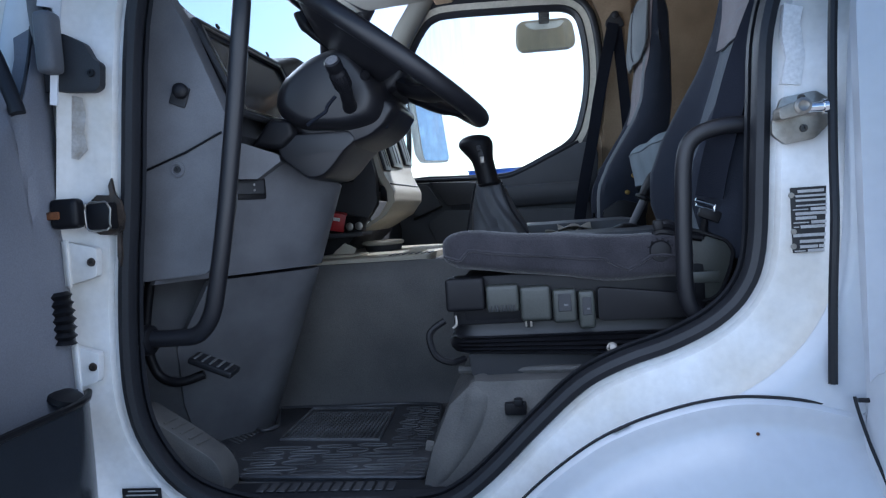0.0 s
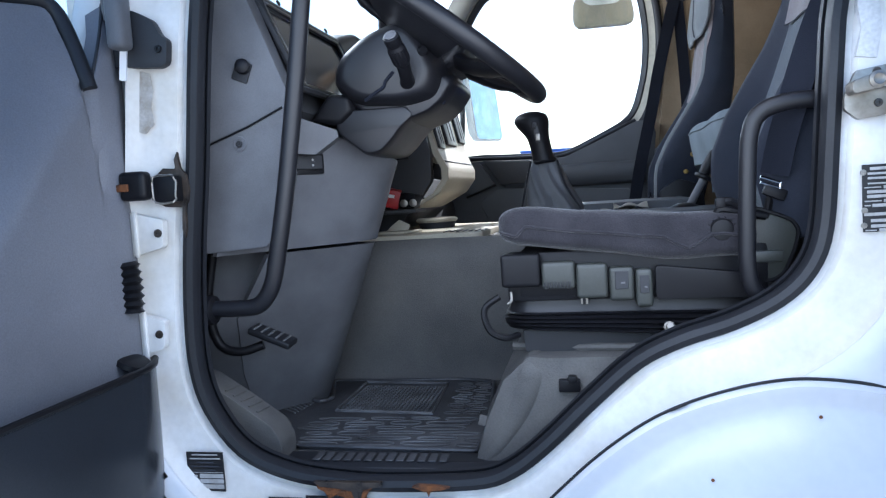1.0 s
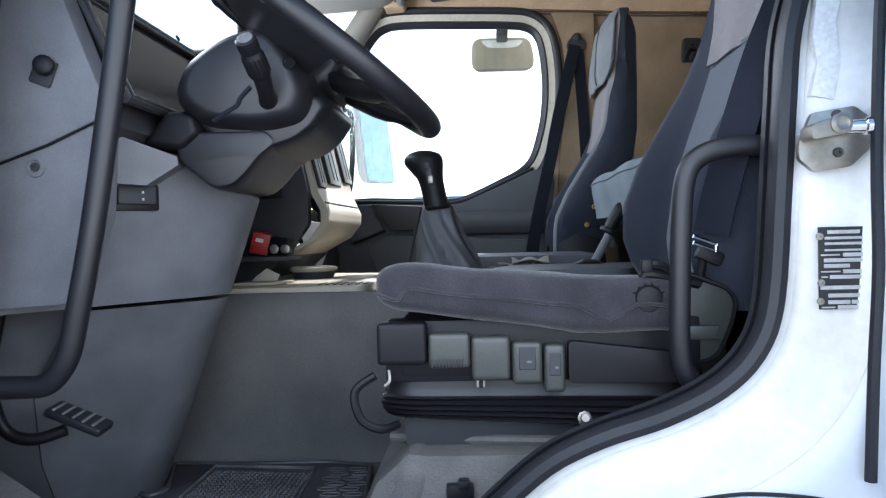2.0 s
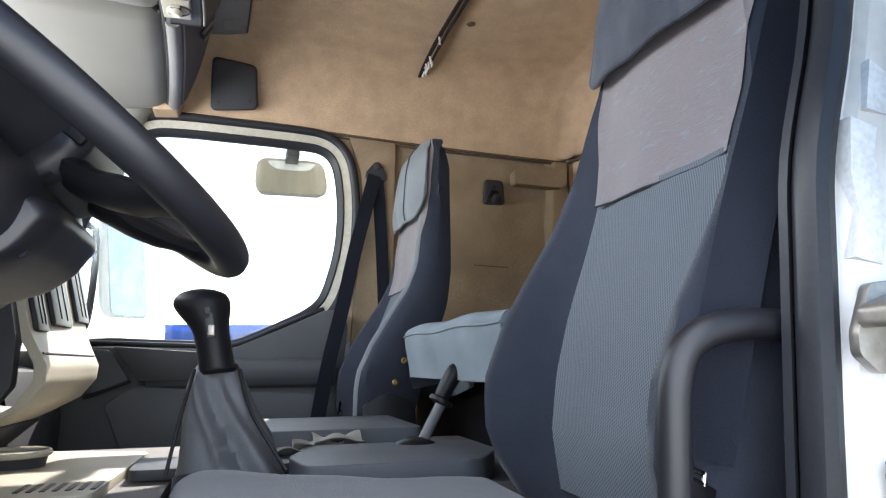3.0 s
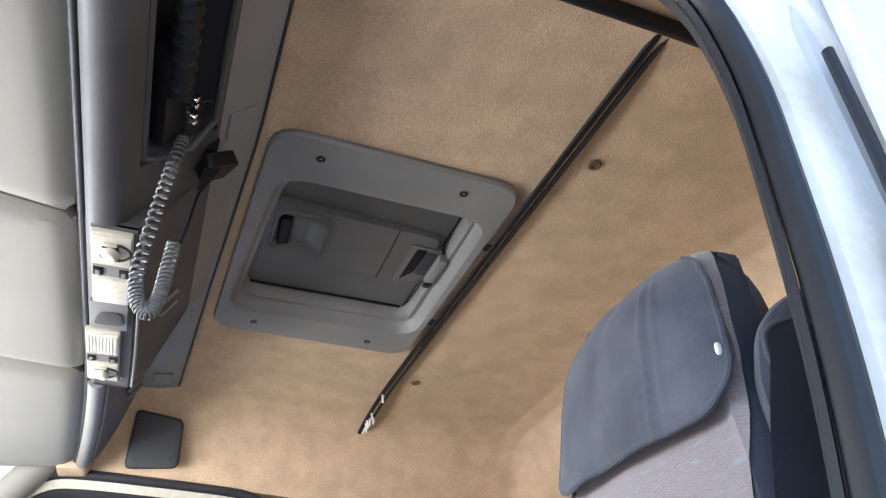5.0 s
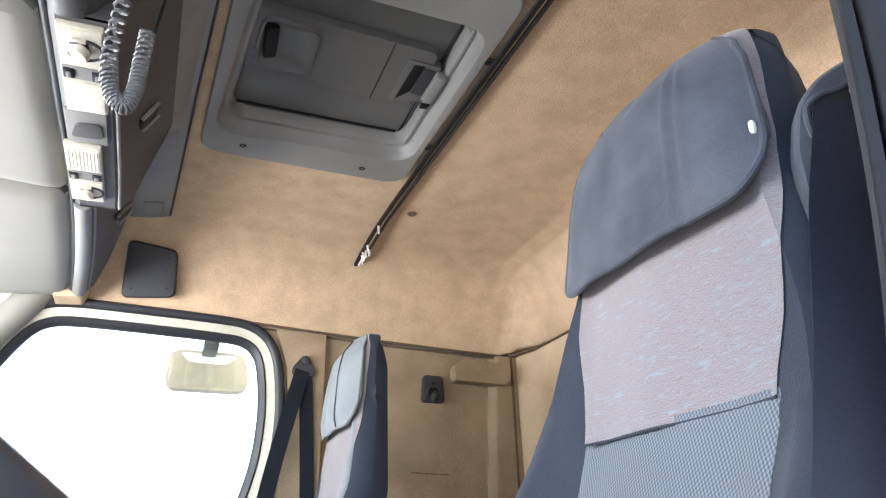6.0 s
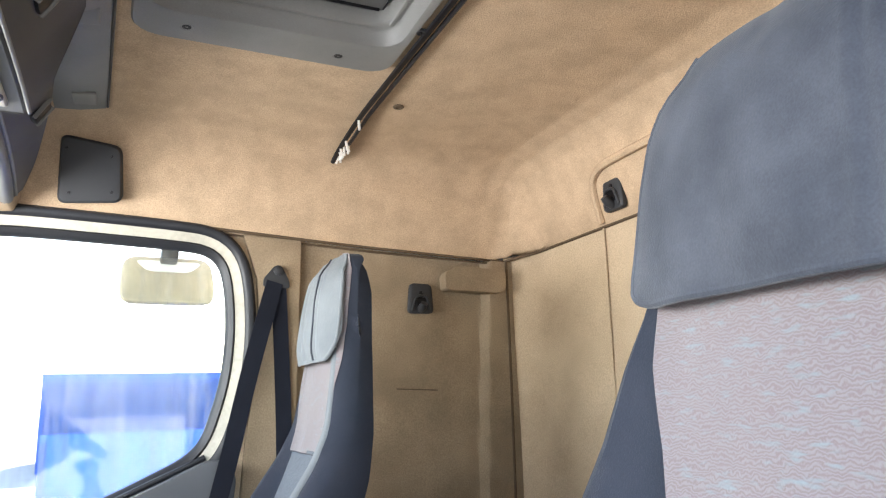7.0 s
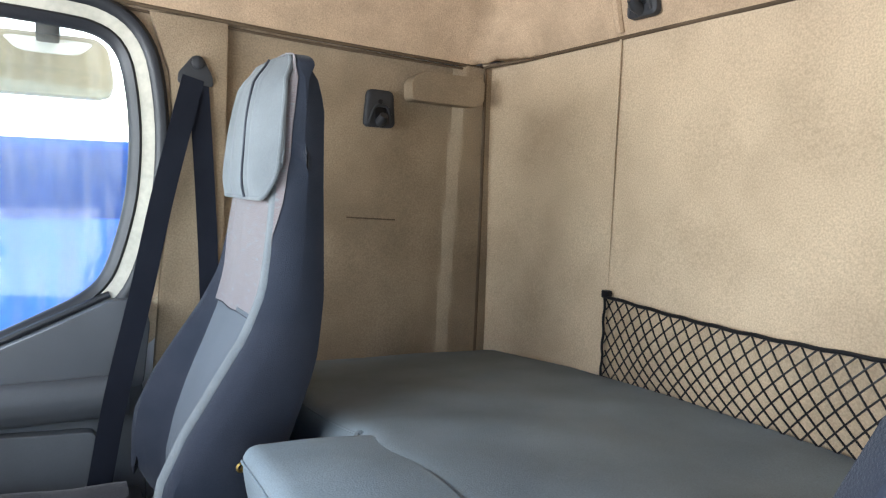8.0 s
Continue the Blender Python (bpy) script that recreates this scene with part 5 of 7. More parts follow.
for y in np.linspace(1.70, 3.06, 28):
    lift = lerp([(1.70, 0.02), (1.85, 0.060), (2.30, 0.060), (2.55, 0.0), (3.06, 0.0)], y)
    top_rows.append([Vector((px, y, pz)) for px, pz in rounded([(-0.70, 2.06), (-0.715, 2.095 + lift), (-0.85, 2.105 + lift), (-1.27, 1.97), (-1.27, 1.90), (-0.75, 1.90)], 0.02)])
part("dash_top", skin(top_rows, caps=True), DARK, dash)
part("centre_side", prism(rounded([(-0.645, 2.09), (-0.622, 1.98), (-0.598, 1.86), (-0.600, 1.78), (-0.66, 1.70), (-0.735, 1.632), (-1.2, 1.632), (-1.2, 2.09)], 0.008), "y", 2.085, 2.12, 0.004), DARK, dash, "dark side of the centre stack")
part("centre_box_lid", rbox((-0.725, 2.083, 1.90), (0.13, 0.008, 0.11), 0.004), BLACK, dash)
part("lid_pull", rbox((-0.70, 2.0785, 1.915), (0.04, 0.004, 0.03), 0.003), DARK, dash)
part("side_shelf", rbox((-0.80, 2.03, 1.70), (0.36, 0.12, 0.012), 0.004), DARK, dash)
part("shelf_back", rbox((-0.98, 2.04, 1.76), (0.02, 0.13, 0.12), 0.004), BLACK, dash)
FASCIA = [(-0.68, 2.115), (-0.634, 2.095), (-0.614, 1.985), (-0.588, 1.878), (-0.574, 1.850), (-0.556, 1.815), (-0.556, 1.785), (-0.585, 1.745), (-0.64, 1.715), (-0.70, 1.685), (-0.735, 1.632)]


def fascia(u, v):
    y = 2.12 + 0.50 * u
    f = v * (len(FASCIA) - 1)
    i = min(int(f), len(FASCIA) - 2)
    t = f - i
    (a, b), (c, d) = FASCIA[i], FASCIA[i + 1]
    round_off = 0.05 * max(0, (u - 0.82) / 0.18) ** 2
    return (a + (c - a) * t - round_off + 0.03 * u * (1 - v), y, b + (d - b) * t)


part("fascia", sheet(fascia, 20, 30, (-0.02, 0, 0)), DASH_LIGHT, dash, "warm grey passenger fascia")
part("fascia_joint", tube([Vector(fascia(u, 0.44)) + Vector((0.001, 0, 0)) for u in np.linspace(0.02, 0.9, 10)], 0.0022, 6), BLACK, dash)
for y0, w, lo, hi in ((2.145, 0.080, 1.872, 2.060), (2.258, 0.150, 1.888, 2.070), (2.445, 0.120, 1.905, 2.050)):
    mid_z = (lo + hi) / 2
    surf = -0.614 + 0.027 / 0.107 * (1.985 - mid_z) + 0.042 * (y0 + w / 2 - 2.12)
    vent = part("air_vent", rbox((surf + 0.001, y0 + w / 2, mid_z), (0.016, w, hi - lo), 0.008, 2, pose(0, 0, 0, 0, -13, 0)), BLACK, dash)
    for k in range(1, 3):
        part("vent_vane", rbox((surf + 0.007, y0 + w * k / 3, mid_z), (0.008, 0.003, hi - lo - 0.03), 0.001, 1, pose(0, 0, 0, 0, -13, 0)), BLACK, vent)
part("lower_right", prism([(-0.74, 1.29), (-0.72, 1.68), (-0.75, 1.80), (-1.2, 1.90), (-1.2, 1.29)], "y", 2.56, 3.05), DARK, dash)
part("foot_cover", prism(rounded([(-0.74, 1.63), (-0.66, 1.70), (-1.2, 1.90), (-1.2, 1.63)], 0.01), "y", 2.12, 2.58), DARK, dash)

pack = thing("red_packet", (-0.82, 2.03, 1.73), "small red and black packet lying in the dash tray", "packet")
part("box", rbox((-0.700, 2.025, 1.738), (0.042, 0.042, 0.050), 0.003, 2, pose(0, 0, 0, 8, 14, 12)), RED, pack)
part("print", rbox((-0.697, 2.002, 1.744), (0.018, 0.002, 0.009), 0.0005, 1, pose(0, 0, 0, 8, 14, 12)), WHITE_PLASTIC, pack)
plugs = thing("lighter_plug", (-0.77, 2.03, 1.72), "black twin lighter socket adapter", "adapter")
part("body", rbox((-0.652, 2.03, 1.730), (0.05, 0.05, 0.038), 0.006, 2, pose(0, 0, 0, 0, 10, -8)), BLACK, plugs)
for k in (0, 1):
    part("socket_ring", lathe([(0.010, 0), (0.011, 0.004), (0.007, 0.005)], (-0.662 + 0.026 * k, 2.004, 1.722), (0, -1, 0), 14), STEEL, plugs)

tray_cloth = thing("tunnel_tray", (-0.60, 2.05, 1.64), "dusty grey tray with a round cup holder on the engine tunnel", "tray")
part("tray", prism(rounded([(-0.76, 1.78), (-0.42, 1.80), (-0.40, 2.30), (-0.74, 2.42)], 0.03), "z", 1.628, 1.645, 0.004), DASH_LIGHT, tray_cloth)
part("cup_ring", tube([(-0.60 + 0.055 * math.cos(a), 2.13 + 0.055 * math.sin(a), 1.668) for a in (2 * math.pi * j / 24 for j in range(24))], 0.006, 8, True), DASH_LIGHT, tray_cloth)
part("cup_wall", lathe([(0.050, 0), (0.056, 0.024), (0.052, 0.024), (0.046, 0.004)], (-0.60, 2.13, 1.644), (0, 0, 1), 24), DARK, tray_cloth)
for k in range(7):
    part("slot", rbox((-0.52 + 0.016 * k, 1.875, 1.6455), (0.007, 0.07, 0.002), 0.0005, 1), BLACK, tray_cloth)
bracket = thing("fallen_trim_piece", (-0.66, 1.86, 1.66), "bent pale plastic trim piece leaning on the tunnel", "trim piece")
part("plate", prism([(-0.70, 1.646), (-0.64, 1.646), (-0.63, 1.665), (-0.66, 1.68), (-0.685, 1.662)], "y", 1.93, 1.937, 0.001), DASH_LIGHT, bracket)
part("foot", prism([(-0.72, 1.86), (-0.63, 1.86), (-0.60, 1.94), (-0.70, 1.94)], "z", 1.646, 1.652, 0.001), DASH_LIGHT, bracket)

# ---- steering column pedestal ----
pedestal = thing("steering_pedestal", (-0.75, 1.45, 1.3), "grey plastic pedestal below the steering column", "pedestal")
LEVELS = [(1.290, -0.765, 1.590, 1.47, -0.87), (1.40, -0.715, 1.560, 1.41, -0.865), (1.52, -0.660, 1.530, 1.365, -0.845), (1.648, -0.603, 1.505, 1.326, -0.75)]
UPPER = [(1.655, -0.598, 1.505, 1.225, -0.800), (1.72, -0.570, 1.497, 1.225, -0.800), (1.79, -0.540, 1.490, 1.24, -0.76), (1.812, -0.537, 1.488, 1.26, -0.74)]


def ped_ring(z, x, y, ya, xa):
    near_dir = Vector((x - xa, y - ya, 0)).normalized()
    tip, a, b = Vector((x, y, z)), Vector((x, y, z)) - near_dir * 0.055, Vector((x - 0.012, y + 0.055, z))
    bend = [a * (1 - t) ** 2 + tip * 2 * t * (1 - t) + b * t * t for t in (0, 0.15, 0.3, 0.45, 0.6, 0.75, 0.9, 1.0)]
    return [Vector((xa - 0.012, ya + 0.008, z)), Vector((xa, ya, z))] + bend + [Vector((x - 0.12, y + 0.12, z)), Vector((xa - 0.012, y + 0.12, z))]


part("lower_shroud", skin([ped_ring(*r) for r in LEVELS], caps=True), PLASTIC, pedestal)
part("side_panel", skin([[Vector((xa + 0.004, ya + 0.004, z)), Vector((xa - 0.05, ya - 0.004, z)), Vector((-1.05, ya - 0.03, z))] for z, x, y, ya, xa in LEVELS[:3] + [(1.60, 0, 0, 1.37, -0.80), (1.70, 0, 0, 1.40, -0.78)]], wrap=False), PLASTIC, pedestal)
upper_rings = []
for v in np.linspace(0, 1, 8):
    low_r, top_r = ped_ring(*UPPER[0]), ped_ring(1.812, -0.537, 1.488, 1.250, -0.725)
    top_z = (1.895, 1.895, 1.835, 1.829, 1.823, 1.818, 1.815, 1.813, 1.812, 1.812, 1.80, 1.86)
    upper_rings.append([Vector((a.x + (b.x - a.x) * v, a.y + (b.y - a.y) * v, a.z + (z - a.z) * v)) for a, b, z in zip(low_r, top_r, top_z)])
for k, up in ((0.985, 0.004), (0.95, 0.007), (0.88, 0.008)):
    mid_p = Vector((-0.64, 1.44, 0))
    upper_rings.append([Vector((mid_p.x + (p.x - mid_p.x) * k, mid_p.y + (p.y - mid_p.y) * k, p.z + up)) for p in upper_rings[7]])
part("upper_shroud", skin(upper_rings, caps=True), PLASTIC, pedestal)
part("side_box", skin([[Vector(p) for p in r] for r in (
    ((-0.715, 1.245, 1.83), (-0.640, 1.318, 1.825), (-0.605, 1.345, 1.855), (-0.608, 1.350, 1.868), (-0.685, 1.268, 1.902), (-0.725, 1.248, 1.900)),
    ((-0.73, 1.30, 1.83), (-0.655, 1.378, 1.825), (-0.620, 1.41, 1.855), (-0.623, 1.415, 1.868), (-0.70, 1.328, 1.902), (-0.74, 1.308, 1.900)))], caps=True), PLASTIC, pedestal)
swp = part("switch_panel", rbox((-0.671, 1.344, 1.830), (0.012, 0.070, 0.078), 0.004, 2, pose(0, 0, 0, 0, 0, -43)), BLACK, pedestal, "black switch panel")
for k in (0, 1):
    rocker = part("rocker", rbox((-0.664, 1.338, 1.847 - 0.034 * k), (0.010, 0.054, 0.026), 0.003, 2, pose(0, 0, 0, 0, 0, -43)), DARK, swp)
    for j in (0, 1):
        part("switch_mark", rbox((-0.645 - 0.010 * k, 1.350 - 0.011 * k, 1.851 - 0.010 * j - 0.034 * k), (0.003, 0.003, 0.004), 0.0005, 1), INK, rocker)

pedal = thing("clutch_pedal", (-0.80, 1.40, 1.48), "black clutch pedal with a worn ribbed rubber pad", "pedal")
part("arm", tube(smooth_path([(-0.86, 1.32, 1.66), (-0.878, 1.318, 1.56), (-0.868, 1.325, 1.485), (-0.83, 1.33, 1.464), (-0.785, 1.345, 1.474)], 6), 0.009, 10), BLACK, pedal)
part("pad", rbox((-0.765, 1.345, 1.490), (0.088, 0.040, 0.013), 0.005, 3, pose(0, 0, 0, 8, 22, 0)), RUBBER, pedal)
for k in range(5):
    part("pad_rib", rbox((-0.794 + 0.0145 * k, 1.345, 1.5085 - 0.0058 * k), (0.005, 0.034, 0.004), 0.0015, 1, pose(0, 0, 0, 8, 22, 0)), MAT_RIB, pedal)
kick = thing("footwell_pad", (-0.80, 1.28, 1.32), "dusty moulded footrest beside the door sill", "footrest")
part("pad", prism(rounded([(-0.985, 1.288), (-0.700, 1.288), (-0.698, 1.330), (-0.713, 1.358), (-0.775, 1.402), (-0.842, 1.446), (-0.985, 1.46)], 0.012), "y", 1.206, 1.268, 0.010, 3), VINYL, kick)
for k in range(5):
    part("scuff_rib", tube([(-0.800 + 0.014 * k, 1.216, 1.420 - 0.0095 * k), (-0.797 + 0.014 * k, 1.258, 1.418 - 0.0095 * k)], 0.0022, 6), VINYL, kick)

# ---- steering wheel and column ----
TILT_W = radians(38)
W_N = Vector((math.sin(TILT_W), 0, math.cos(TILT_W)))
W_F = Vector((math.cos(TILT_W), 0, -math.sin(TILT_W)))
W_C = Vector((-0.422, 1.46, 2.053))
column = thing("steering_column", (-0.50, 1.46, 1.90), "black steering column with a broad wheel and control stalks", "steering column")


def wpt(r, a, h=0.0):
    """A point of the wheel: radius, angle from its lower end, height along the shaft."""
    return W_C + W_F * (r * math.cos(a)) + Vector((0, 1, 0)) * (r * math.sin(a)) + W_N * h


wheel = part("steering_wheel", tube([wpt(0.221, 2 * math.pi * j / 64) for j in range(64)], 0.0175, 14, True), GLOSS, column, "black steering wheel with a broad centre pad")
hub_rings = []
for h, s in ((-0.085, 0.50), (-0.075, 0.80), (-0.045, 1.0), (-0.010, 1.0), (0.012, 0.90), (0.020, 0.6)):
    hub_rings.append([W_C + W_F * (c[0] * s - 0.01) + Vector((0, c[1] * s, 0)) + W_N * h for c in rounded([(-0.090, -0.092), (0.078, -0.092), (0.088, -0.080), (0.088, 0.080), (0.078, 0.092), (-0.090, 0.092)], 0.035, 6)])
part("hub", skin(hub_rings, caps=True), GLOSS, wheel)
slot_at = W_C + W_F * 0.030 + Vector((0, -0.090, 0)) + W_N * -0.008
part("hub_slot", rbox(slot_at, (0.088, 0.010, 0.012), 0.003, 2, pose(0, 0, 0, 0, 38, 0)), BLACK, wheel)
part("slot_edge", tube([slot_at + W_F * s + Vector((0, -0.006, 0)) + W_N * 0.006 for s in (-0.043, 0.0, 0.043)], 0.0018, 6), STEEL, wheel)
for s in (-1, 1):
    web = [[wpt(r, s * (1.12 + 1.05 * j / 14), h) for j in range(15)] for r, h in ((0.060, -0.060), (0.105, -0.046), (0.150, -0.032), (0.185, -0.018), (0.212, -0.006))]
    bm = skin(web, wrap=False)
    bmesh.ops.recalc_face_normals(bm, faces=bm.faces)
    bmesh.ops.solidify(bm, geom=bm.faces[:], thickness=0.012)
    part("web", bm, GLOSS, wheel)
for a in (0.62, -0.62, math.pi - 0.95, math.pi + 0.95):
    pts = [wpt(0.06, a, -0.03), wpt(0.12, a * 1.0, -0.032), wpt(0.18, a, -0.016), wpt(0.220, a, 0.0)]
    part("spoke", tube(smooth_path(pts, 4), [0.034] * 4 + [0.028] * 4 + [0.022] * 5, 12, flat=0.45, up=tuple(W_N)), BLACK, wheel)



def cheeked(poly, y0, y1, soft, r, end=0.62):
    """A side outline drawn across, with well-rounded cheeks."""
    c = sum((Vector(p) for p in poly), Vector((0, 0))) / len(poly)
    steps = [(soft * (1 - math.cos(j / 8 * math.pi / 2)), end + (1 - end) * math.sin(j / 8 * math.pi / 2)) for j in range(9)]
    rings = []
    for y, k in [(y0 + a, k) for a, k in steps] + [(y1 - a, k) for a, k in steps[::-1]]:
        rings.append([Vector((c.x + (p[0] - c.x) * k, y, c.y + (p[1] - c.y) * k)) for p in rounded(poly, r, 7)])
    return skin(rings, caps=True)


part("upper_shroud", cheeked([(-0.615, 1.945), (-0.600, 1.995), (-0.540, 2.038), (-0.455, 2.060), (-0.410, 1.995), (-0.398, 1.950), (-0.415, 1.908), (-0.470, 1.896), (-0.570, 1.905)], 1.312, 1.612, 0.085, 0.030, 0.66), GLOSS, column)
part("lower_cover", cheeked([(-0.600, 1.925), (-0.470, 1.940), (-0.394, 1.954), (-0.382, 1.938), (-0.404, 1.906), (-0.432, 1.886), (-0.478, 1.872), (-0.560, 1.888)], 1.352, 1.568, 0.045, 0.012, 0.80), GLOSS, column)
part("column_neck", cheeked([(-0.620, 1.905), (-0.470, 1.905), (-0.456, 1.886), (-0.484, 1.866), (-0.508, 1.838), (-0.530, 1.820), (-0.560, 1.818), (-0.612, 1.862)], 1.350, 1.570, 0.030, 0.012, 0.86), GLOSS, column)
for bx, bz in ((-0.432, 1.920), (-0.412, 1.905)):
    part("screw_hole", lathe([(0.0050, 0), (0.0045, 0.001)], (bx, 1.372, bz), (0, -1, 0), 10), WEBBING, column)
part("collar", cheeked([(-0.66, 1.885), (-0.62, 1.935), (-0.575, 1.93), (-0.57, 1.90), (-0.60, 1.875)], 1.34, 1.58, 0.02, 0.01), BLACK, column)
part("parting_line", tube(smooth_path([(-0.484, 1.3125, 1.956), (-0.499, 1.3125, 1.941), (-0.504, 1.3125, 1.931), (-0.521, 1.3135, 1.922), (-0.540, 1.318, 1.912)], 4), 0.0036, 6), WEBBING, column)
stalk = part("stalk", tube([(-0.462, 1.325, 1.935), (-0.456, 1.290, 1.942), (-0.455, 1.266, 1.962)], [0.015, 0.011, 0.012], 14), BLACK, column, "ribbed control stalk")
part("stalk_grip", lathe([(0.0120, 0), (0.0145, 0.004), (0.0145, 0.034), (0.0125, 0.037), (0.0125, 0.040), (0.0138, 0.042), (0.0138, 0.056), (0.0110, 0.058)], (-0.455, 1.268, 1.960), (-0.10, -0.62, 0.55), 20), BLACK, stalk)
for j in range(18):
    a = 2 * math.pi * j / 18
    ax_n = Vector((-0.10, -0.62, 0.55)).normalized()
    ax_u = ax_n.cross(Vector((1, 0, 0))).normalized()
    ax_v = ax_n.cross(ax_u)
    rim_at = Vector((-0.455, 1.268, 1.960)) + (ax_u * math.cos(a) + ax_v * math.sin(a)) * 0.0145
    part("grip_rib", tube([rim_at + ax_n * 0.006, rim_at + ax_n * 0.032], 0.0012, 5), BLACK, stalk)
part("stalk_cap", lathe([(0.0108, 0), (0.0104, 0.003), (0.0075, 0.0035), (0.0070, 0.002)], (-0.4618, 1.2256, 1.9976), (-0.10, -0.62, 0.55), 18), PLASTIC, stalk)
part("far_stalk", tube(smooth_path([(-0.462, 1.37, 2.000), (-0.484, 1.362, 2.036), (-0.509, 1.360, 2.060), (-0.524, 1.360, 2.074), (-0.540, 1.360, 2.091), (-0.549, 1.360, 2.110), (-0.552, 1.360, 2.120)], 4), [0.0075] * 12 + [0.0085] * 4 + [0.0110] * 8 + [0.006], 10), BLACK, column)
part("ignition", lathe([(0.009, 0), (0.010, 0.012), (0.007, 0.016), (0.003, 0.016)], (-0.436, 1.326, 1.985), (0.5, -0.8, 0.2), 16), BLACK, column)

# ---- gear lever ----
gear = thing("gear_lever", (-0.24, 1.90, 1.64), "black gear lever with a leather gaiter", "gear lever")
GAITER = [(1.640, -0.243, 0.082, 0.080), (1.668, -0.245, 0.074, 0.074), (1.708, -0.250, 0.066, 0.060), (1.742, -0.260, 0.055, 0.048), (1.777, -0.267, 0.046, 0.038), (1.800, -0.268, 0.038, 0.030), (1.815, -0.268, 0.028, 0.024)]
folds = []
for z in np.linspace(1.640, 1.815, 36):
    mid_x, wx, wy = (lerp([(g[0], g[i]) for g in GAITER], z) for i in (1, 2, 3))
    loop = [(wx * math.copysign(abs(math.cos(a)) ** 0.6, math.cos(a)), wy * math.copysign(abs(math.sin(a)) ** 0.6, math.sin(a))) for a in (2 * math.pi * j / 120 for j in range(120))]
    down = (1.815 - z) / 0.175
    soft = min(1, (1.815 - z) / 0.03)
    row = []
    for a, b in loop:
        turn = math.atan2(b, a)
        k = 1.0
        for start, slant, high in ((-2.45, 0.95, 0.13), (-1.60, 0.75, 0.09), (0.6, 0.8, 0.08), (1.9, 0.6, 0.08)):
            off = (turn - start - slant * down + math.pi) % (2 * math.pi) - math.pi
            k += soft * high * (math.exp(-(off / 0.15) ** 2) - 0.8 * math.exp(-((off - 0.30) / 0.20) ** 2))
        row.append(Vector((mid_x + a * k, 1.905 + b * k, z)))
    folds.append(row)
part("gaiter", skin(folds, caps=True), LEATHER, gear, "dark leather gaiter")
for s in (-1, 1):
    part("gaiter_seam", tube(smooth_path([(-0.30 if s < 0 else -0.235, 1.872, 1.806), (-0.315 if s < 0 else -0.215, 1.850, 1.74), (-0.33 if s < 0 else -0.165, 1.822, 1.66)], 4), 0.0028, 6), BLACK, gear)
KNOB = [(1.808, -0.268, 0.028, 0.026), (1.824, -0.271, 0.0265, 0.025), (1.84, -0.274, 0.0265, 0.025), (1.865, -0.280, 0.028, 0.026), (1.885, -0.288, 0.036, 0.028), (1.900, -0.293, 0.042, 0.030), (1.912, -0.294, 0.041, 0.029), (1.922, -0.293, 0.033, 0.024), (1.928, -0.292, 0.016, 0.012)]
knob_path = smooth_path([(z, kx, rx) for z, kx, rx, ry in KNOB], 4)
part("knob", skin([[Vector((p.y + p.z * math.cos(a), 1.888 + lerp([(r[0], r[3]) for r in KNOB], p.x) * math.sin(a), p.x)) for a in (2 * math.pi * j / 22 for j in range(22))] for p in knob_path], caps=True), BLACK, gear)
part("collar", lathe([(0.028, 0), (0.031, 0.006), (0.029, 0.012), (0.022, 0.013)], (-0.266, 1.893, 1.800), (-0.1, 0, 1), 18), BLACK, gear)
part("button", rbox((-0.278, 1.861, 1.864), (0.010, 0.006, 0.016), 0.002), STEEL, gear)
part("button_slot", rbox((-0.2815, 1.8635, 1.877), (0.014, 0.006, 0.050), 0.005, 2, pose(0, 0, 0, 0, -10, 0)), GLOSS, gear)
part("range_switch", rbox((-0.285, 1.8600, 1.894), (0.009, 0.006, 0.012), 0.002), DARK, gear)

centre = thing("centre_console", (-0.02, 2.05, 1.63), "low grey console on the engine tunnel between the seats", "console")
part("top", prism(rounded([(-0.14, 1.775), (0.12, 1.775), (0.18, 1.88), (0.18, 2.05), (-0.10, 2.05), (-0.16, 1.90)], 0.03), "z", 1.632, 1.670, 0.012, 3), SLATE, centre)
part("rear_ledge", prism(rounded([(-0.20, 2.14), (0.12, 2.14), (0.12, 2.48), (-0.20, 2.48)], 0.02), "z", 1.632, 1.688, 0.010, 3), SLATE, centre)
part("tray_floor", prism(rounded([(-0.40, 1.98), (-0.10, 1.98), (-0.10, 2.14), (-0.40, 2.14)], 0.02), "z", 1.632, 1.650, 0.004), DARK, centre)
cloth = thing("crumpled_papers", (-0.14, 2.08, 1.66), "crumpled pale papers in the console tray", "papers")
random.seed(3)
for k in range(3):
    cx, cy = -0.17 + 0.035 * k, 2.06 + 0.02 * (k % 2)
    part("paper", sheet(lambda u, v, cx=cx, cy=cy, k=k: (cx + 0.09 * u, cy + 0.07 * v, 1.656 + 0.010 * k + 0.010 * math.sin(6 * u + k) * math.cos(5 * v + k)), 10, 10, (0, 0, 0.002)), PANEL, cloth)
brake = thing("parking_brake_lever", (0.08, 2.02, 1.65), "black lever with a grey collar on a round base", "lever")
part("base", lathe([(0.045, 0), (0.045, 0.02), (0.036, 0.036), (0.015, 0.045)], (0.075, 2.02, 1.635), (0, 0, 1), 20), BLACK, brake)
part("shaft", tube([(0.088, 2.02, 1.672), (0.128, 2.02, 1.745)], 0.010, 12), PLASTIC, brake, "plain grey shaft")
part("collar", lathe([(0.014, 0), (0.023, 0.003), (0.023, 0.010), (0.013, 0.014)], (0.121, 2.02, 1.737), (0.46, 0, 0.88), 16), BLACK, brake)
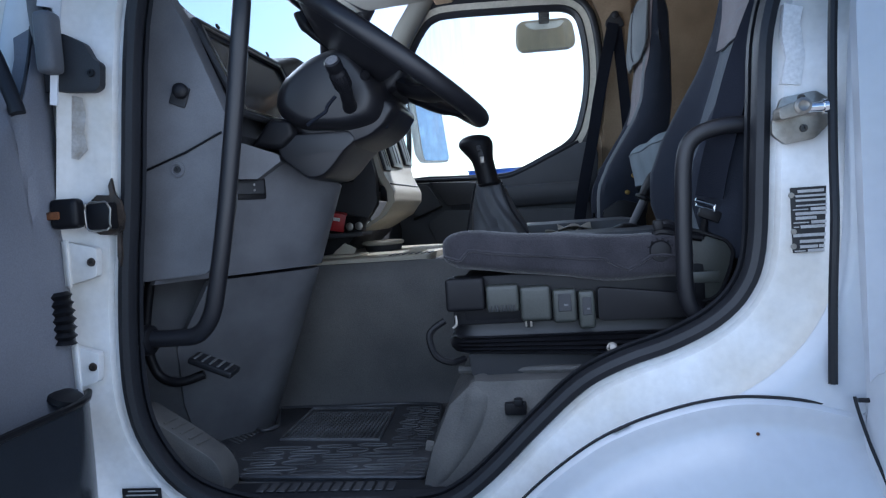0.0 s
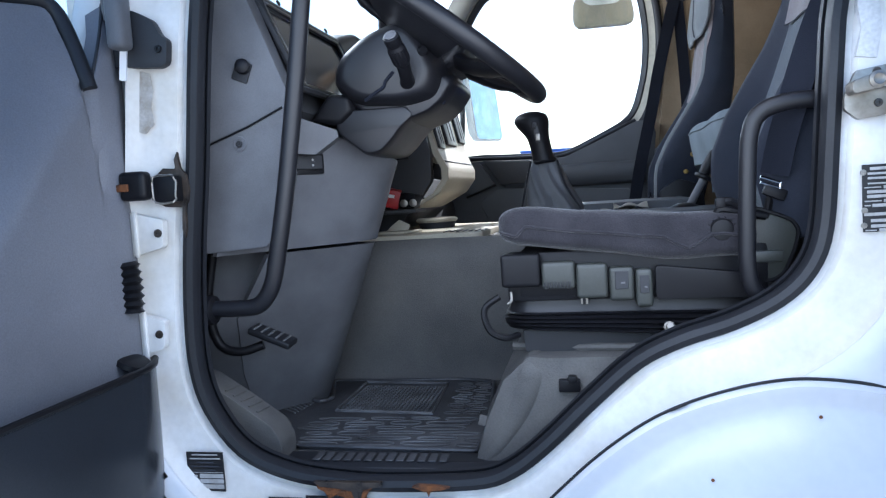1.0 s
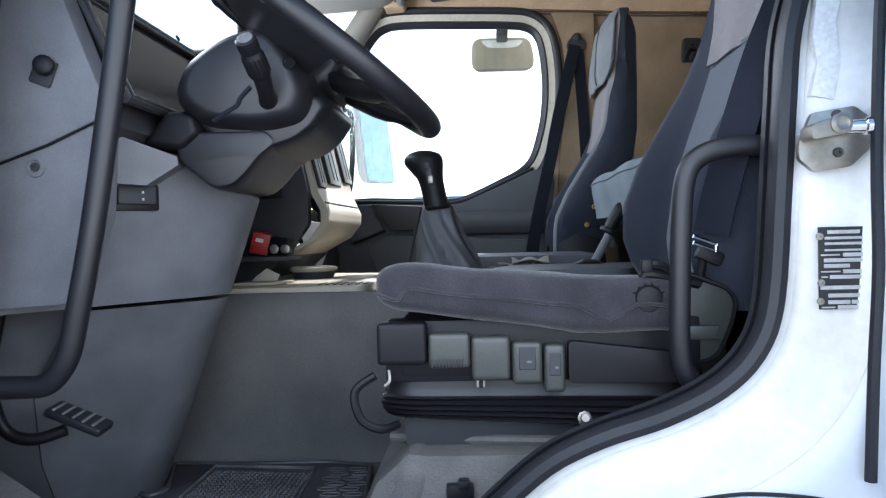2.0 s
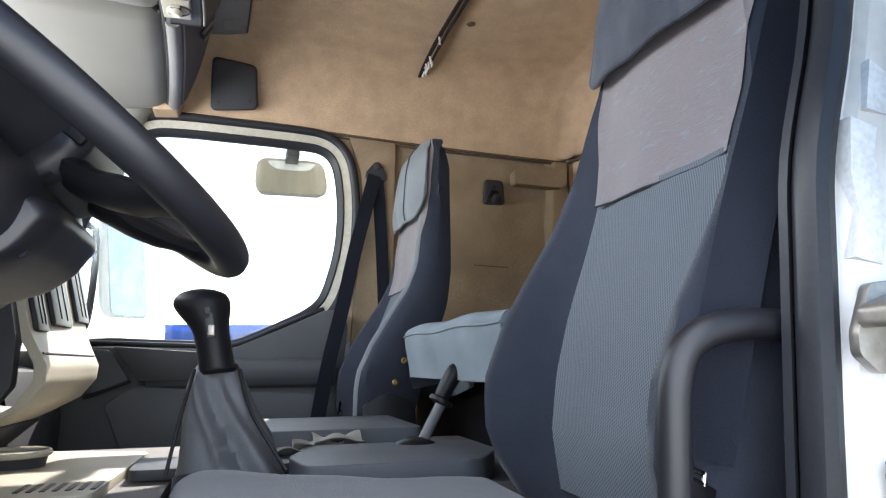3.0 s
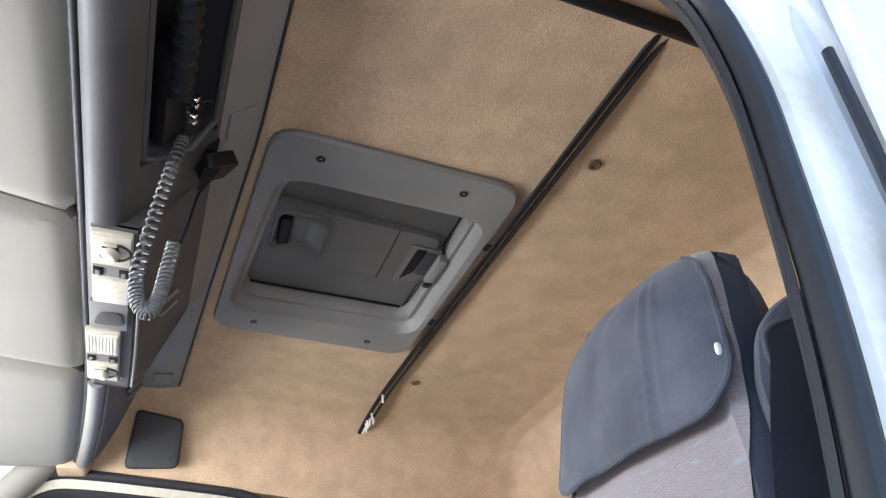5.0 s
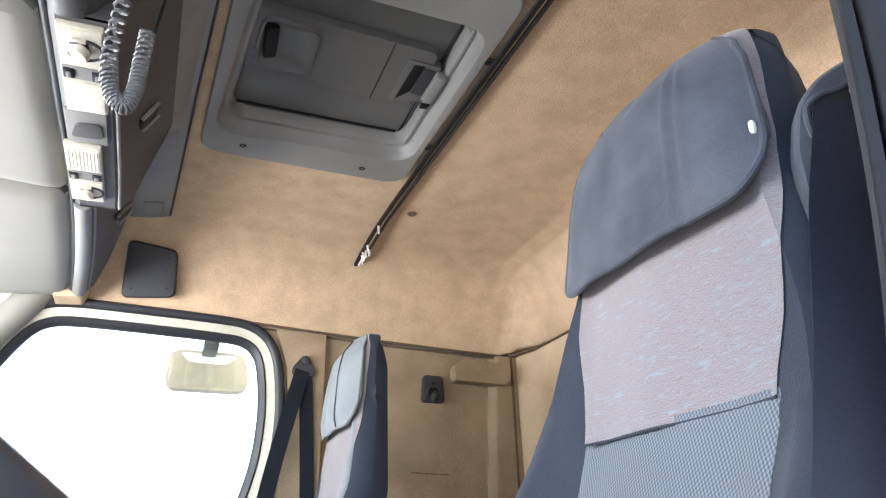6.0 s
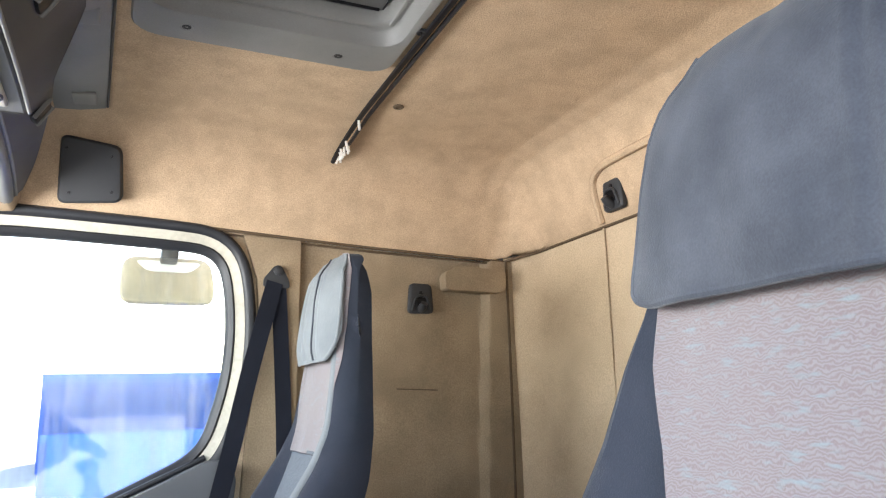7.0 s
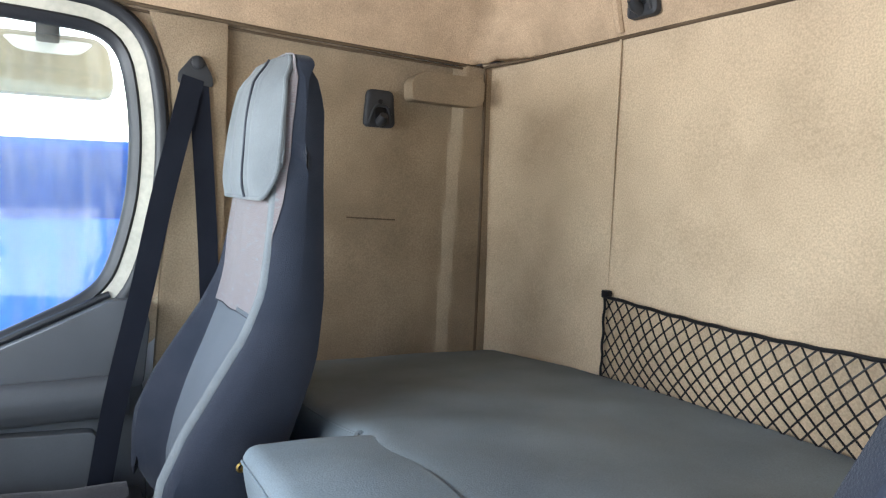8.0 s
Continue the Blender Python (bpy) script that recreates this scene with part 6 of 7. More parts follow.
part("grip", tube(smooth_path([(0.121, 2.02, 1.742), (0.134, 2.02, 1.766), (0.150, 2.02, 1.792), (0.160, 2.02, 1.80)], 4), [0.012, 0.013, 0.014, 0.015, 0.0155, 0.016, 0.0165, 0.017, 0.017, 0.017, 0.016, 0.013, 0.008], 12), BLACK, brake)

# ---- seats ----
PROFILE_FRONT = [(1.64, .125), (1.68, .100), (1.73, .086), (1.79, .090), (1.86, .118), (1.93, .158), (2.00, .200), (2.07, .228), (2.14, .242), (2.20, .252), (2.30, .262), (2.36, .272), (2.395, .288)]
PROFILE_INSERT = [(1.64, .150), (1.73, .150), (1.80, .165), (1.86, .182), (1.93, .205), (2.00, .226), (2.07, .240), (2.14, .248), (2.20, .256), (2.30, .266), (2.36, .276), (2.395, .290)]
PROFILE_REAR = [(1.64, .235), (1.80, .262), (1.96, .312), (2.19, .338), (2.32, .346), (2.36, .340), (2.385, .326), (2.40, .308)]
BACK_HALF = [(1.64, .205), (1.72, .228), (1.80, .238), (1.90, .238), (2.00, .226), (2.07, .208), (2.14, .188), (2.20, .170), (2.28, .162), (2.34, .158), (2.375, .150), (2.39, .139), (2.40, .120)]
FAR_EXTRA = [(1.64, .08), (1.90, .13), (2.05, .17), (2.15, .15), (2.22, .05), (2.28, 0.0), (2.34, -.02), (2.375, -.08), (2.40, -.14)]


DOME = (0.15, 0.32, 0.5, 0.68, 0.85)


def seat(cx, cy, driver, lean=0.0):
    """A suspension seat; the middle of the backrest stands at cx past the shared profile, cy across."""
    label = "navy cloth driver seat with a worn grey cushion" if driver else "passenger seat in navy cloth with a pale headrest cover"
    ob = thing("driver_seat_unit" if driver else "passenger_seat_unit", (cx, cy, 1.47), label, "seat", "cab seats")
    zs = [1.64 + 0.745 * (i / 34) for i in range(35)]
    BACK_FRONT, BACK_INSERT, BACK_REAR = ([(z, x + lean * (z - 1.78) / 0.62) for z, x in t] for t in (PROFILE_FRONT, PROFILE_INSERT, PROFILE_REAR))

    def back_ring(z):
        f, m, r, w = lerp(BACK_FRONT, z) + cx, lerp(BACK_INSERT, z) + cx, lerp(BACK_REAR, z) + cx, lerp(BACK_HALF, z)
        prof = [(m, 0), (m, 0.45), (m - (m - f) * 0.35, 0.64), (f + 0.004, 0.78), (f, 0.86), (f + 0.012, 0.95), (f + 0.04, 1.0), ((f + r) / 2, 1.0), (r - 0.03, 0.985), (r - 0.008, 0.93), (r, 0.80), (r, 0.4), (r, 0)]
        pts = [Vector((x, cy + w * k, z)) for x, k in prof]
        spread = lerp(FAR_EXTRA, z) if driver else 0.0
        return [Vector((p.x, cy + (p.y - cy) * (1 + spread * min(1, (p.y - cy) / w / 0.8)), p.z)) for p in pts] + [Vector((p.x, 2 * cy - p.y, p.z)) for p in pts[-2:0:-1]]

    rings = [back_ring(z) for z in zs]
    def domed(p, s, up=0.0):
        mid, g = Vector((cx + lean + 0.312, cy)), math.cos(s * math.pi / 2) ** 0.65
        return Vector((mid.x + (p.x - mid.x) * g, mid.y + (p.y - mid.y) * g, 2.385 + up + 0.027 * math.sin(s * math.pi / 2)))

    top = [[domed(p, s) for p in rings[-1]] for s in DOME]
    part("backrest", skin(rings + top, caps=True), NAVY, ob)
    # rippled cloth panel carried up and over the front of the headrest

    def front_at(z, k):
        f, m = lerp(BACK_FRONT, z) + cx, lerp(BACK_INSERT, z) + cx
        return lerp([(0, m), (0.45, m), (0.64, m - (m - f) * 0.35), (0.78, f + 0.004), (0.86, f), (0.95, f + 0.012), (1.0, f + 0.04)], abs(k))

    knit = []
    for i in range(31):
        z = 1.66 + 0.361 * i / 30
        row = []
        for j in range(19):
            k = j / 9 - 1
            reach = lerp([(1.66, 0.52), (1.95, 0.62), (2.02, 0.69)], z) if k < 0 else lerp([(1.66, 0.50), (1.95, 0.55), (2.02, 0.58)], z)
            q = k * reach
            crown = 0.007 * max(0, 1 - (q / 0.7) ** 2)
            tuck = 0.004 * max(0, (abs(k) - 0.88) / 0.12)
            row.append(Vector((front_at(z, q) - 0.0035 - crown + tuck, cy + q * lerp(BACK_HALF, z), z)))
        knit.append(row)
    bm = skin(knit, wrap=False)
    bmesh.ops.recalc_face_normals(bm, faces=bm.faces)
    bmesh.ops.solidify(bm, geom=bm.faces[:], thickness=0.004)
    part("lower_insert", bm, KNIT, ob, "grey-blue knitted insert")
    if not driver:
        part("edge_roll", tube([Vector((front_at(z, 0.80) + 0.002, cy - 0.78 * lerp(BACK_HALF, z), z)) for z in zs[3:27]], 0.013, 10), HEADPALE, ob, "pale grey rolled edge")
    facing = []
    for z in zs[17:]:
        reach = lerp([(2.02, 0.665), (2.10, 0.80), (2.18, 0.92), (2.20, 0.94), (2.25, 0.955), (2.32, 0.955), (2.40, 0.95)], z)
        crown = lerp([(2.02, 0.007), (2.19, 0.009), (2.25, 0.001), (2.40, 0.0)], z)
        ks = sorted({min(k, reach) for k in (0.0, 0.15, 0.30, 0.45, 0.64, 0.78, 0.86, 0.95)} | {reach})
        ks = (ks + [reach] * 9)[:9]
        far_cut = lerp([(2.02, 0.76), (2.12, 0.87), (2.20, 0.97), (2.24, 1.0), (2.34, 0.98), (2.375, 0.92), (2.40, 0.86)], z)
        half = [Vector((front_at(z, k) - 0.0022 - crown * max(0, 1 - (k / 0.7) ** 2), cy - k * (lerp(BACK_HALF, z) + 0.0015 * k ** 4) - 0.00002 * h, z)) for h, k in enumerate(ks)]
        facing.append(half[:0:-1] + [Vector((p.x - 0.003 * (1 - far_cut) * 7, cy + (cy - p.y) * far_cut, p.z)) for p in half])
    for r_s in DOME[:4]:
        facing.append([domed(p, r_s, 0.0025) for p in facing[17]])
    bm = skin(facing, wrap=False)
    bmesh.ops.recalc_face_normals(bm, faces=bm.faces)
    part("upper_insert", bm, RIPPLE, ob, "pinkish rippled cloth insert")
    part("cross_seam", tube([p + Vector((0.0, 0, 0.001)) for p in facing[0]], 0.0015, 6), NAVY, ob)
    # cover hung over the front of the headrest
    WIDTHS = [(2.19, 0.168), (2.22, 0.170), (2.28, 0.165), (2.34, 0.157), (2.375, 0.141), (2.395, 0.118), (2.41, 0.098)]
    cover = []
    for i in range(17):
        v = min(i / 15, 1.0)
        over = max(0, i - 15)
        row = []
        for j in range(97):
            k = math.sin((j / 48 - 1) * math.pi / 2)
            corner = max(0, (abs(k) - 0.74) / 0.26)
            z0 = 2.194 + (0.052 if k > 0 else 0.014) * (1 - math.sqrt(max(0, 1 - corner * corner)))
            z = z0 + (2.402 - z0) * v
            w = lerp(WIDTHS, z) * 0.97
            f = lerp(BACK_FRONT, min(z, 2.395)) + cx
            b = lerp([(2.19, 0.014), (2.215, 0.024), (2.24, 0.026), (2.33, 0.024), (2.38, 0.018), (2.41, 0.004)], z)
            x = f - 0.015 + 0.007 * max(0, k) ** 4 - b * (1 - abs(k) ** 3.2)
            crease = 0.0022 * math.exp(-((k - 0.40 - 0.12 * v - 0.02 * math.sin(7 * v)) / 0.028) ** 2) - 0.0016 * math.exp(-((k - 0.455 - 0.12 * v - 0.02 * math.sin(7 * v)) / 0.030) ** 2) + 0.0026 * math.exp(-((k - 0.56 - 0.05 * v) / 0.03) ** 2) * v - 0.002 * math.exp(-((k + 0.30 - 0.2 * v) / 0.12) ** 2) + 0.002 * math.sin(9 * k + 5 * v) * (1 - v)
            row.append(Vector((x - crease + 0.014 * over, cy - w * k * (1 - 0.05 * over) * (1 - 0.10 * v if k < 0 else 0.995 - 0.04 * v), z + (0.011, 0.016, 0.017, 0.017)[over] - 0.011)))
        cover.append(row)
    bm = skin(cover, wrap=False)
    bmesh.ops.recalc_face_normals(bm, faces=bm.faces)
    bmesh.ops.solidify(bm, geom=bm.faces[:], thickness=0.009)
    cov = part("headrest_cover", bm, HEADCLOTH if driver else HEADPALE, ob, "slate cloth headrest cover" if driver else "pale grey cloth headrest cover")
    rim_path = [r[96] for r in cover[15::-1]] + cover[0][95:0:-1] + [r[0] for r in cover[:16]]
    part("cover_hem", tube([p + Vector((0.003, 0, 0)) for p in rim_path], 0.0042, 8), HEADCLOTH if driver else HEADPALE, cov)
    if not driver:
        part("cover_seam", tube([r[61] + Vector((-0.002, 0, 0)) for r in cover[:16]], 0.0022, 6), HEADCLOTH, cov)
    if driver:
        tag_at = cover[2][96] + Vector((-0.0045, 0.004, -0.014))
        part("tag", tube([tag_at + Vector((-0.001, -0.001, h)) for h in (-0.0065, -0.004, 0.004, 0.0065)], [0.0022, 0.0042, 0.0042, 0.0022], 12, flat=0.6, up=(0, 1, 0)), WHITE_PLASTIC, cov, "white cloth tag")
    # cushion
    rows = []
    for u in (0, 0.006, 0.016, 0.032, 0.055, 0.085, 0.12, 0.18, 0.25, 0.33, 0.41, 0.50, 0.58, 0.66, 0.75, 0.84, 0.92, 1.0):
        x = -0.308 + 0.385 * u + cx
        nose = math.sqrt(max(0, 1 - (1 - min(u / 0.10, 1)) ** 2))
        hi, lo = 1.712 - 0.024 * u + 0.004 * math.exp(-((u - 0.16) / 0.12) ** 2), 1.650 - 0.036 * min(u / 0.7, 1)
        mid = lo + (hi - lo) * 0.5
        hi, lo = mid + (hi - mid) * (0.30 + 0.70 * nose), mid + (lo - mid) * (0.45 + 0.55 * nose)
        w = 0.238 - 0.040 * (1 - nose)
        half = []
        for j in range(19):
            a = math.pi / 2 - math.pi * j / 18
            ca, sa = math.cos(a), math.sin(a)
            k = abs(ca) ** 0.22
            z = mid + (hi - mid if sa > 0 else mid - lo) * math.copysign(abs(sa) ** 0.45, sa)
            half.append((k, z - 0.028 * (1 - min(k / 0.9, 1)) * (sa > 0)))
        pts = [Vector((x, cy + w * k + 0.0012 * math.sin(29 * x + 60 * z), z + 0.0022 * math.sin(31 * x + 7 * k) * math.sin(11 * x + 2) - (0.026 * k * (z > mid) if driver else 0))) for k, z in half]
        rows.append(pts + [Vector((p.x, 2 * cy - p.y, p.z + (0.026 * k * (z > mid) if driver else 0))) for p, (k, z) in zip(pts[-2:0:-1], half[-2:0:-1])])
    for r in rows:
        for p in r:
            if driver and p.y < cy - 0.15:
                f = (p.x + 0.308 - cx) / 0.385
                line = 1.690 - 0.022 * f
                p.y += 0.004 * math.exp(-((p.z - line) / 0.006) ** 2) * min(1, f * 4)
    cush = part("cushion", skin(rows, caps=True), CUSHION, ob, "worn grey cloth cushion")
    near_side = [min(r, key=lambda p: p.y + abs(p.z - (r[0].z + r[18].z) / 2 - 0.006) * 2) for r in rows[2:]]
    part("piping", tube([p + Vector((0, -0.0005, 0)) for p in smooth_path(near_side, 2)], 0.0028, 6), CUSHION, cush)
    part("pan", rbox((-0.09 + cx, cy, 1.600), (0.38, 0.42, 0.075), 0.01), BLACK, ob)
    if driver:
        y = cy - 0.212
        base = part("control_panel", rbox((-0.125 + cx, y + 0.02, 1.597), (0.345, 0.03, 0.080), 0.006), BLACK, ob)
        spans = ((-0.305, -0.2425, 1.636, 1.583, BLACK), (-0.2405, -0.1885, 1.622, 1.578, BUTTON), (-0.1870, -0.1390, 1.617, 1.562, BUTTON), (-0.1365, -0.0995, 1.610, 1.557, BUTTON), (-0.0970, -0.0715, 1.606, 1.546, BUTTON))
        for k, (a, b, hi, lo, m) in enumerate(spans):
            btn = part("control_button", rbox(((a + b) / 2 + cx, y, (hi + lo) / 2), (b - a, 0.036, hi - lo), 0.007, 3), m, base)
            if k == 1:
                for j in range(10):
                    part("grip_rib", rbox((a + 0.005 + 0.0043 * j + cx, y - 0.018, lo + 0.007), (0.002, 0.004, 0.011), 0.0006, 1), DARK, btn)
            if k >= 3:
                part("symbol", rbox(((a + b) / 2 + cx, y - 0.0185, (hi + lo) / 2 + 0.006), ((b - a) * 0.55, 0.002, 0.028), 0.001, 1), DARK, btn)
                part("symbol_mark", rbox(((a + b) / 2 + 0.002 + cx, y - 0.0198, (hi + lo) / 2 + 0.002), ((b - a) * 0.18, 0.001, 0.003), 0.0003, 1), MAT_RIB, btn)
        part("long_cover", prism(rounded([(-0.067 + cx, 1.610), (0.075 + cx, 1.592), (0.10 + cx, 1.556), (-0.067 + cx, 1.557)], 0.008), "y", y - 0.014, y + 0.03, 0.006, 3), BLACK, base)
        knob = part("recliner_knob", lathe([(0.015, 0), (0.019, 0.005), (0.019, 0.028), (0.015, 0.034), (0.006, 0.035)], (0.030 + cx, y + 0.008, 1.660), (0, -1, 0), 22), BLACK, ob)
        for j in range(14):
            a = 2 * math.pi * j / 14
            part("knob_rib", rbox((0.030 + cx + 0.019 * math.cos(a), y - 0.012, 1.660 + 0.019 * math.sin(a)), (0.003, 0.024, 0.003), 0.001, 1), BLACK, knob)
        part("lever", tube(smooth_path([(0.028 + cx, y - 0.004, 1.668), (0.029 + cx, y - 0.010, 1.690), (0.060 + cx, y - 0.010, 1.684), (0.095 + cx, y - 0.004, 1.676)], 4), 0.0065, 8), BLACK, ob)
        part("hinge_cover", prism(rounded([(0.018 + cx, 1.645), (0.046 + cx, 1.650), (0.052 + cx, 1.635), (0.040 + cx, 1.594), (0.032 + cx, 1.594)], 0.004), "y", y + 0.004, y + 0.03, 0.004), BLACK, ob)
        PENT = rounded([(0.060 + cx, 1.692), (0.089 + cx, 1.687), (0.134 + cx, 1.669), (0.143 + cx, 1.652), (0.137 + cx, 1.625), (0.121 + cx, 1.588), (0.105 + cx, 1.578), (0.062 + cx, 1.578)], 0.008)
        side = part("side_cover", prism(PENT, "y", y + 0.006, y + 0.03, 0.004, 2), BUTTON, ob, "grey-green seat side cover")
        part("cover_rim", tube([(px, y + 0.005, pz) for px, pz in PENT], 0.003, 6, True), BLACK, side)
        part("cover_ledge", rbox((0.095 + cx, y + 0.004, 1.615), (0.050, 0.010, 0.018), 0.003), BUTTON, side)
        bel = []
        for k in range(23):
            z = 1.560 - 0.012 * min(k, 2) - 0.046 * max(0, k - 2) / 20
            g = 0.004 * math.cos(k * math.pi / 2) * (k > 2) + 0.008 * math.sin(math.pi * k / 22)
            bel.append([Vector((px, py, z - 0.018 * max(0, (0.05 - px)) / 0.35 * (k / 22) * -1)) for px, py in rounded([(-0.300 - g + cx, y + 0.02 - g), (0.115 + cx, y + 0.02 - g), (0.115 + cx, y + 0.40 + g), (-0.300 - g + cx, y + 0.40 + g)], 0.05, 5)])
        part("bellows", skin(bel, caps=True), GLOSS, ob, "black ribbed suspension bellows")
        part("base_block", prism(rounded([(-0.276 + cx, 1.466), (0.13 + cx, 1.466), (0.13 + cx, 1.505), (-0.280 + cx, 1.505)], 0.006), "y", y + 0.035, y + 0.40, 0.004), DARK, ob)
        part("catch", rbox((-0.176 + cx, y - 0.004, 1.560), (0.011, 0.004, 0.016), 0.001), STEEL, ob)
        part("catch_slot", rbox((-0.176 + cx, y - 0.0065, 1.557), (0.005, 0.003, 0.010), 0.0005, 1), BLACK, ob)
        part("bolt", lathe([(0.008, 0), (0.009, 0.003), (0.009, 0.006), (0.006, 0.008), (0.005, 0.014)], (-0.050 + cx, y - 0.016, 1.514), (0, -1, 0.3), 8), STEEL, ob)
        part("slide_bar", tube(smooth_path([(-0.312 + cx, y + 0.01, 1.566), (-0.338 + cx, y + 0.005, 1.546), (-0.330 + cx, y, 1.512), (-0.305 + cx, y, 1.499), (-0.285 + cx, y + 0.02, 1.500)], 5), 0.0055, 8), BLACK, ob)
        part("hook", tube(smooth_path([(-0.292 + cx, y - 0.004, 1.575), (-0.291 + cx, y - 0.008, 1.562), (-0.297 + cx, y - 0.008, 1.556)], 4), 0.0022, 8), STEEL, ob)
    else:
        part("plinth", rbox((0.02 + cx, cy, 1.50), (0.36, 0.40, 0.20), 0.02), BLACK, ob)
        for x, z in ((0.165, 1.819), (0.142, 1.765)):
            part("bolt", lathe([(0.0075, 0), (0.008, 0.003), (0.005, 0.004), (0.004, 0.001)], (x, cy - 0.2365, z), (0, -1, 0), 14), BRASS, ob, "brass bolt")
        part("hinge_cover", prism(rounded([(0.02, 1.62), (0.20, 1.62), (0.19, 1.72), (0.12, 1.745), (0.06, 1.71)], 0.02), "y", cy - 0.245, cy - 0.225, 0.006), BLACK, ob)
    if not driver:
        # a taller, more upright headrest and a cushion that sits lower
        for child in ob.children_recursive:
            for v in child.data.vertices:
                rise = min(max((v.co.z - 2.06) / 0.30, 0), 1)
                v.co.z += 0.042 * rise
                v.co.x -= 0.020 * rise * (1 if v.co.x < 0.3 else 1.6)
                if v.co.x < 0.06 and v.co.z < 1.74:
                    v.co.z -= 0.045
    return ob


seat(0.0, 1.448, True)
seat(-0.03, 2.745, False, 0.04)

# ---- seat belts ----


def strap(name, pts, half, parent, normal):
    """A flat strap through the points, half wide, with real thickness."""
    ps = smooth_path(pts, 5)
    n = Vector(normal).normalized()
    rings = []
    for i, p in enumerate(ps):
        d = (ps[min(i + 1, len(ps) - 1)] - ps[max(i - 1, 0)]).normalized()
        s = d.cross(n).normalized()
        rings.append([p + s * half + n * 0.0012, p - s * half + n * 0.0012, p - s * half - n * 0.0012, p + s * half - n * 0.0012])
    return part(name, skin(rings, caps=True), WEBBING, parent)


belt = thing("passenger_seat_belt", (0.2, 3.10, 2.46), "black seat belt hanging from a bolted pillar anchor", "seat belt", "seat belts")
part("anchor", prism(rounded([(0.165, 2.440), (0.238, 2.436), (0.236, 2.458), (0.214, 2.500), (0.196, 2.500), (0.166, 2.462)], 0.008), "y", 3.108, 3.096, 0.003, 2), DARK, belt)
part("bolt", lathe([(0.013, 0), (0.013, 0.006), (0.009, 0.009)], (0.205, 3.097, 2.484), (0, -1, 0), 14), DARK, belt)
strap("front_strap", [(0.196, 3.094, 2.452), (0.13, 3.07, 2.2), (0.085, 3.05, 2.0), (0.035, 3.022, 1.80), (0.0, 3.008, 1.615)], 0.023, belt, (0.05, -1, 0))
strap("rear_strap", [(0.206, 3.098, 2.452), (0.216, 3.098, 2.30), (0.228, 3.096, 2.05), (0.235, 3.094, 1.75)], 0.021, belt, (0, -1, 0))
part("tongue", rbox((0.003, 3.018, 1.605), (0.060, 0.014, 0.026), 0.003, 2, pose(0, 0, 0, 0, 14, 0)), DARK, belt)
part("tongue_plate", rbox((0.0, 3.018, 1.585), (0.030, 0.004, 0.022), 0.002, 2, pose(0, 0, 0, 0, 14, 0)), CHROME, belt)

belt2 = thing("driver_seat_belt", (0.28, 1.22, 2.25), "black driver seat belt from a grey pillar guide", "seat belt", "seat belts")
G_AT, G_U, G_N = Vector((0.262, 1.25, 0)), Vector((0.8, -0.6, 0)), Vector((-0.6, -0.8, 0))


def pillar_pt(s, z, d=0.0):
    """A point of the slanting pillar trim: s across, z up, d proud of it."""
    return G_AT + G_U * s + G_N * d + Vector((0, 0, z))


guide_top = rounded([(-0.014, 1.60), (-0.014, 2.215), (-0.004, 2.258), (0.016, 2.282), (0.036, 2.294), (0.070, 2.304), (0.150, 2.310), (0.150, 1.60)], 0.012, 6)
g_mid = Vector((0.040, 2.10))
part("guide", skin([[pillar_pt(*(g_mid + (Vector(p) - g_mid) * k), d) for p in guide_top] for d, k in ((-0.030, 1.0), (-0.010, 1.0), (-0.004, 0.985), (-0.0005, 0.965), (0.0, 0.93))], caps=True), HEADCLOTH, belt2, "slate plastic belt guide")
slot_loop = [pillar_pt(q.x, q.y, 0.0) for q in smooth_path([(0.000, 2.222, 0), (0.001, 2.248, 0), (0.014, 2.260, 0), (0.030, 2.263, 0), (0.044, 2.272, 0), (0.057, 2.268, 0), (0.058, 2.254, 0), (0.044, 2.244, 0), (0.028, 2.238, 0), (0.016, 2.234, 0), (0.011, 2.220, 0)], 4)]
part("slot_rim", tube([p + G_N * 0.0005 for p in slot_loop], 0.003, 8, True), HEADCLOTH, belt2)
part("guide_slot", skin([[p + G_N * d for p in slot_loop] for d in (-0.003, 0.0012)], caps=True), BLACK, belt2)
part("slot_pin", rbox(pillar_pt(0.040, 2.257, 0.003), (0.010, 0.005, 0.005), 0.0015), STEEL, belt2)
strap("strap", [pillar_pt(0.025, 2.248, 0.004), pillar_pt(0.022, 2.225, 0.007), (0.252, 1.236, 2.146), (0.207, 1.220, 2.040), (0.161, 1.207, 1.935), (0.118, 1.204, 1.80), (0.104, 1.208, 1.737)], 0.0215, belt2, tuple(G_N))
part("pillar_trim", prism(rounded([(0.275, 1.50), (0.45, 1.50), (0.45, 2.16), (0.285, 2.16)], 0.01), "y", 1.262, 1.252, 0.003), PILLAR, belt2, "dark pillar trim")
buckle = thing("seat_belt_buckle", (0.10, 1.25, 1.69), "chrome seat belt tongue on a black strap end", "belt tongue")
for dz in (0.0, -0.008):
    part("tongue_bar", tube([(0.088, 1.226, 1.735 + dz), (0.116, 1.226, 1.724 + dz)], 0.0026, 8), CHROME, buckle)
part("tongue_cross", tube([(0.116, 1.226, 1.725), (0.114, 1.226, 1.715)], 0.0026, 8), CHROME, buckle)
part("holder", rbox((0.108, 1.230, 1.711), (0.034, 0.014, 0.018), 0.005, 2, pose(0, 0, 0, 0, 24, 0)), BLACK, buckle)
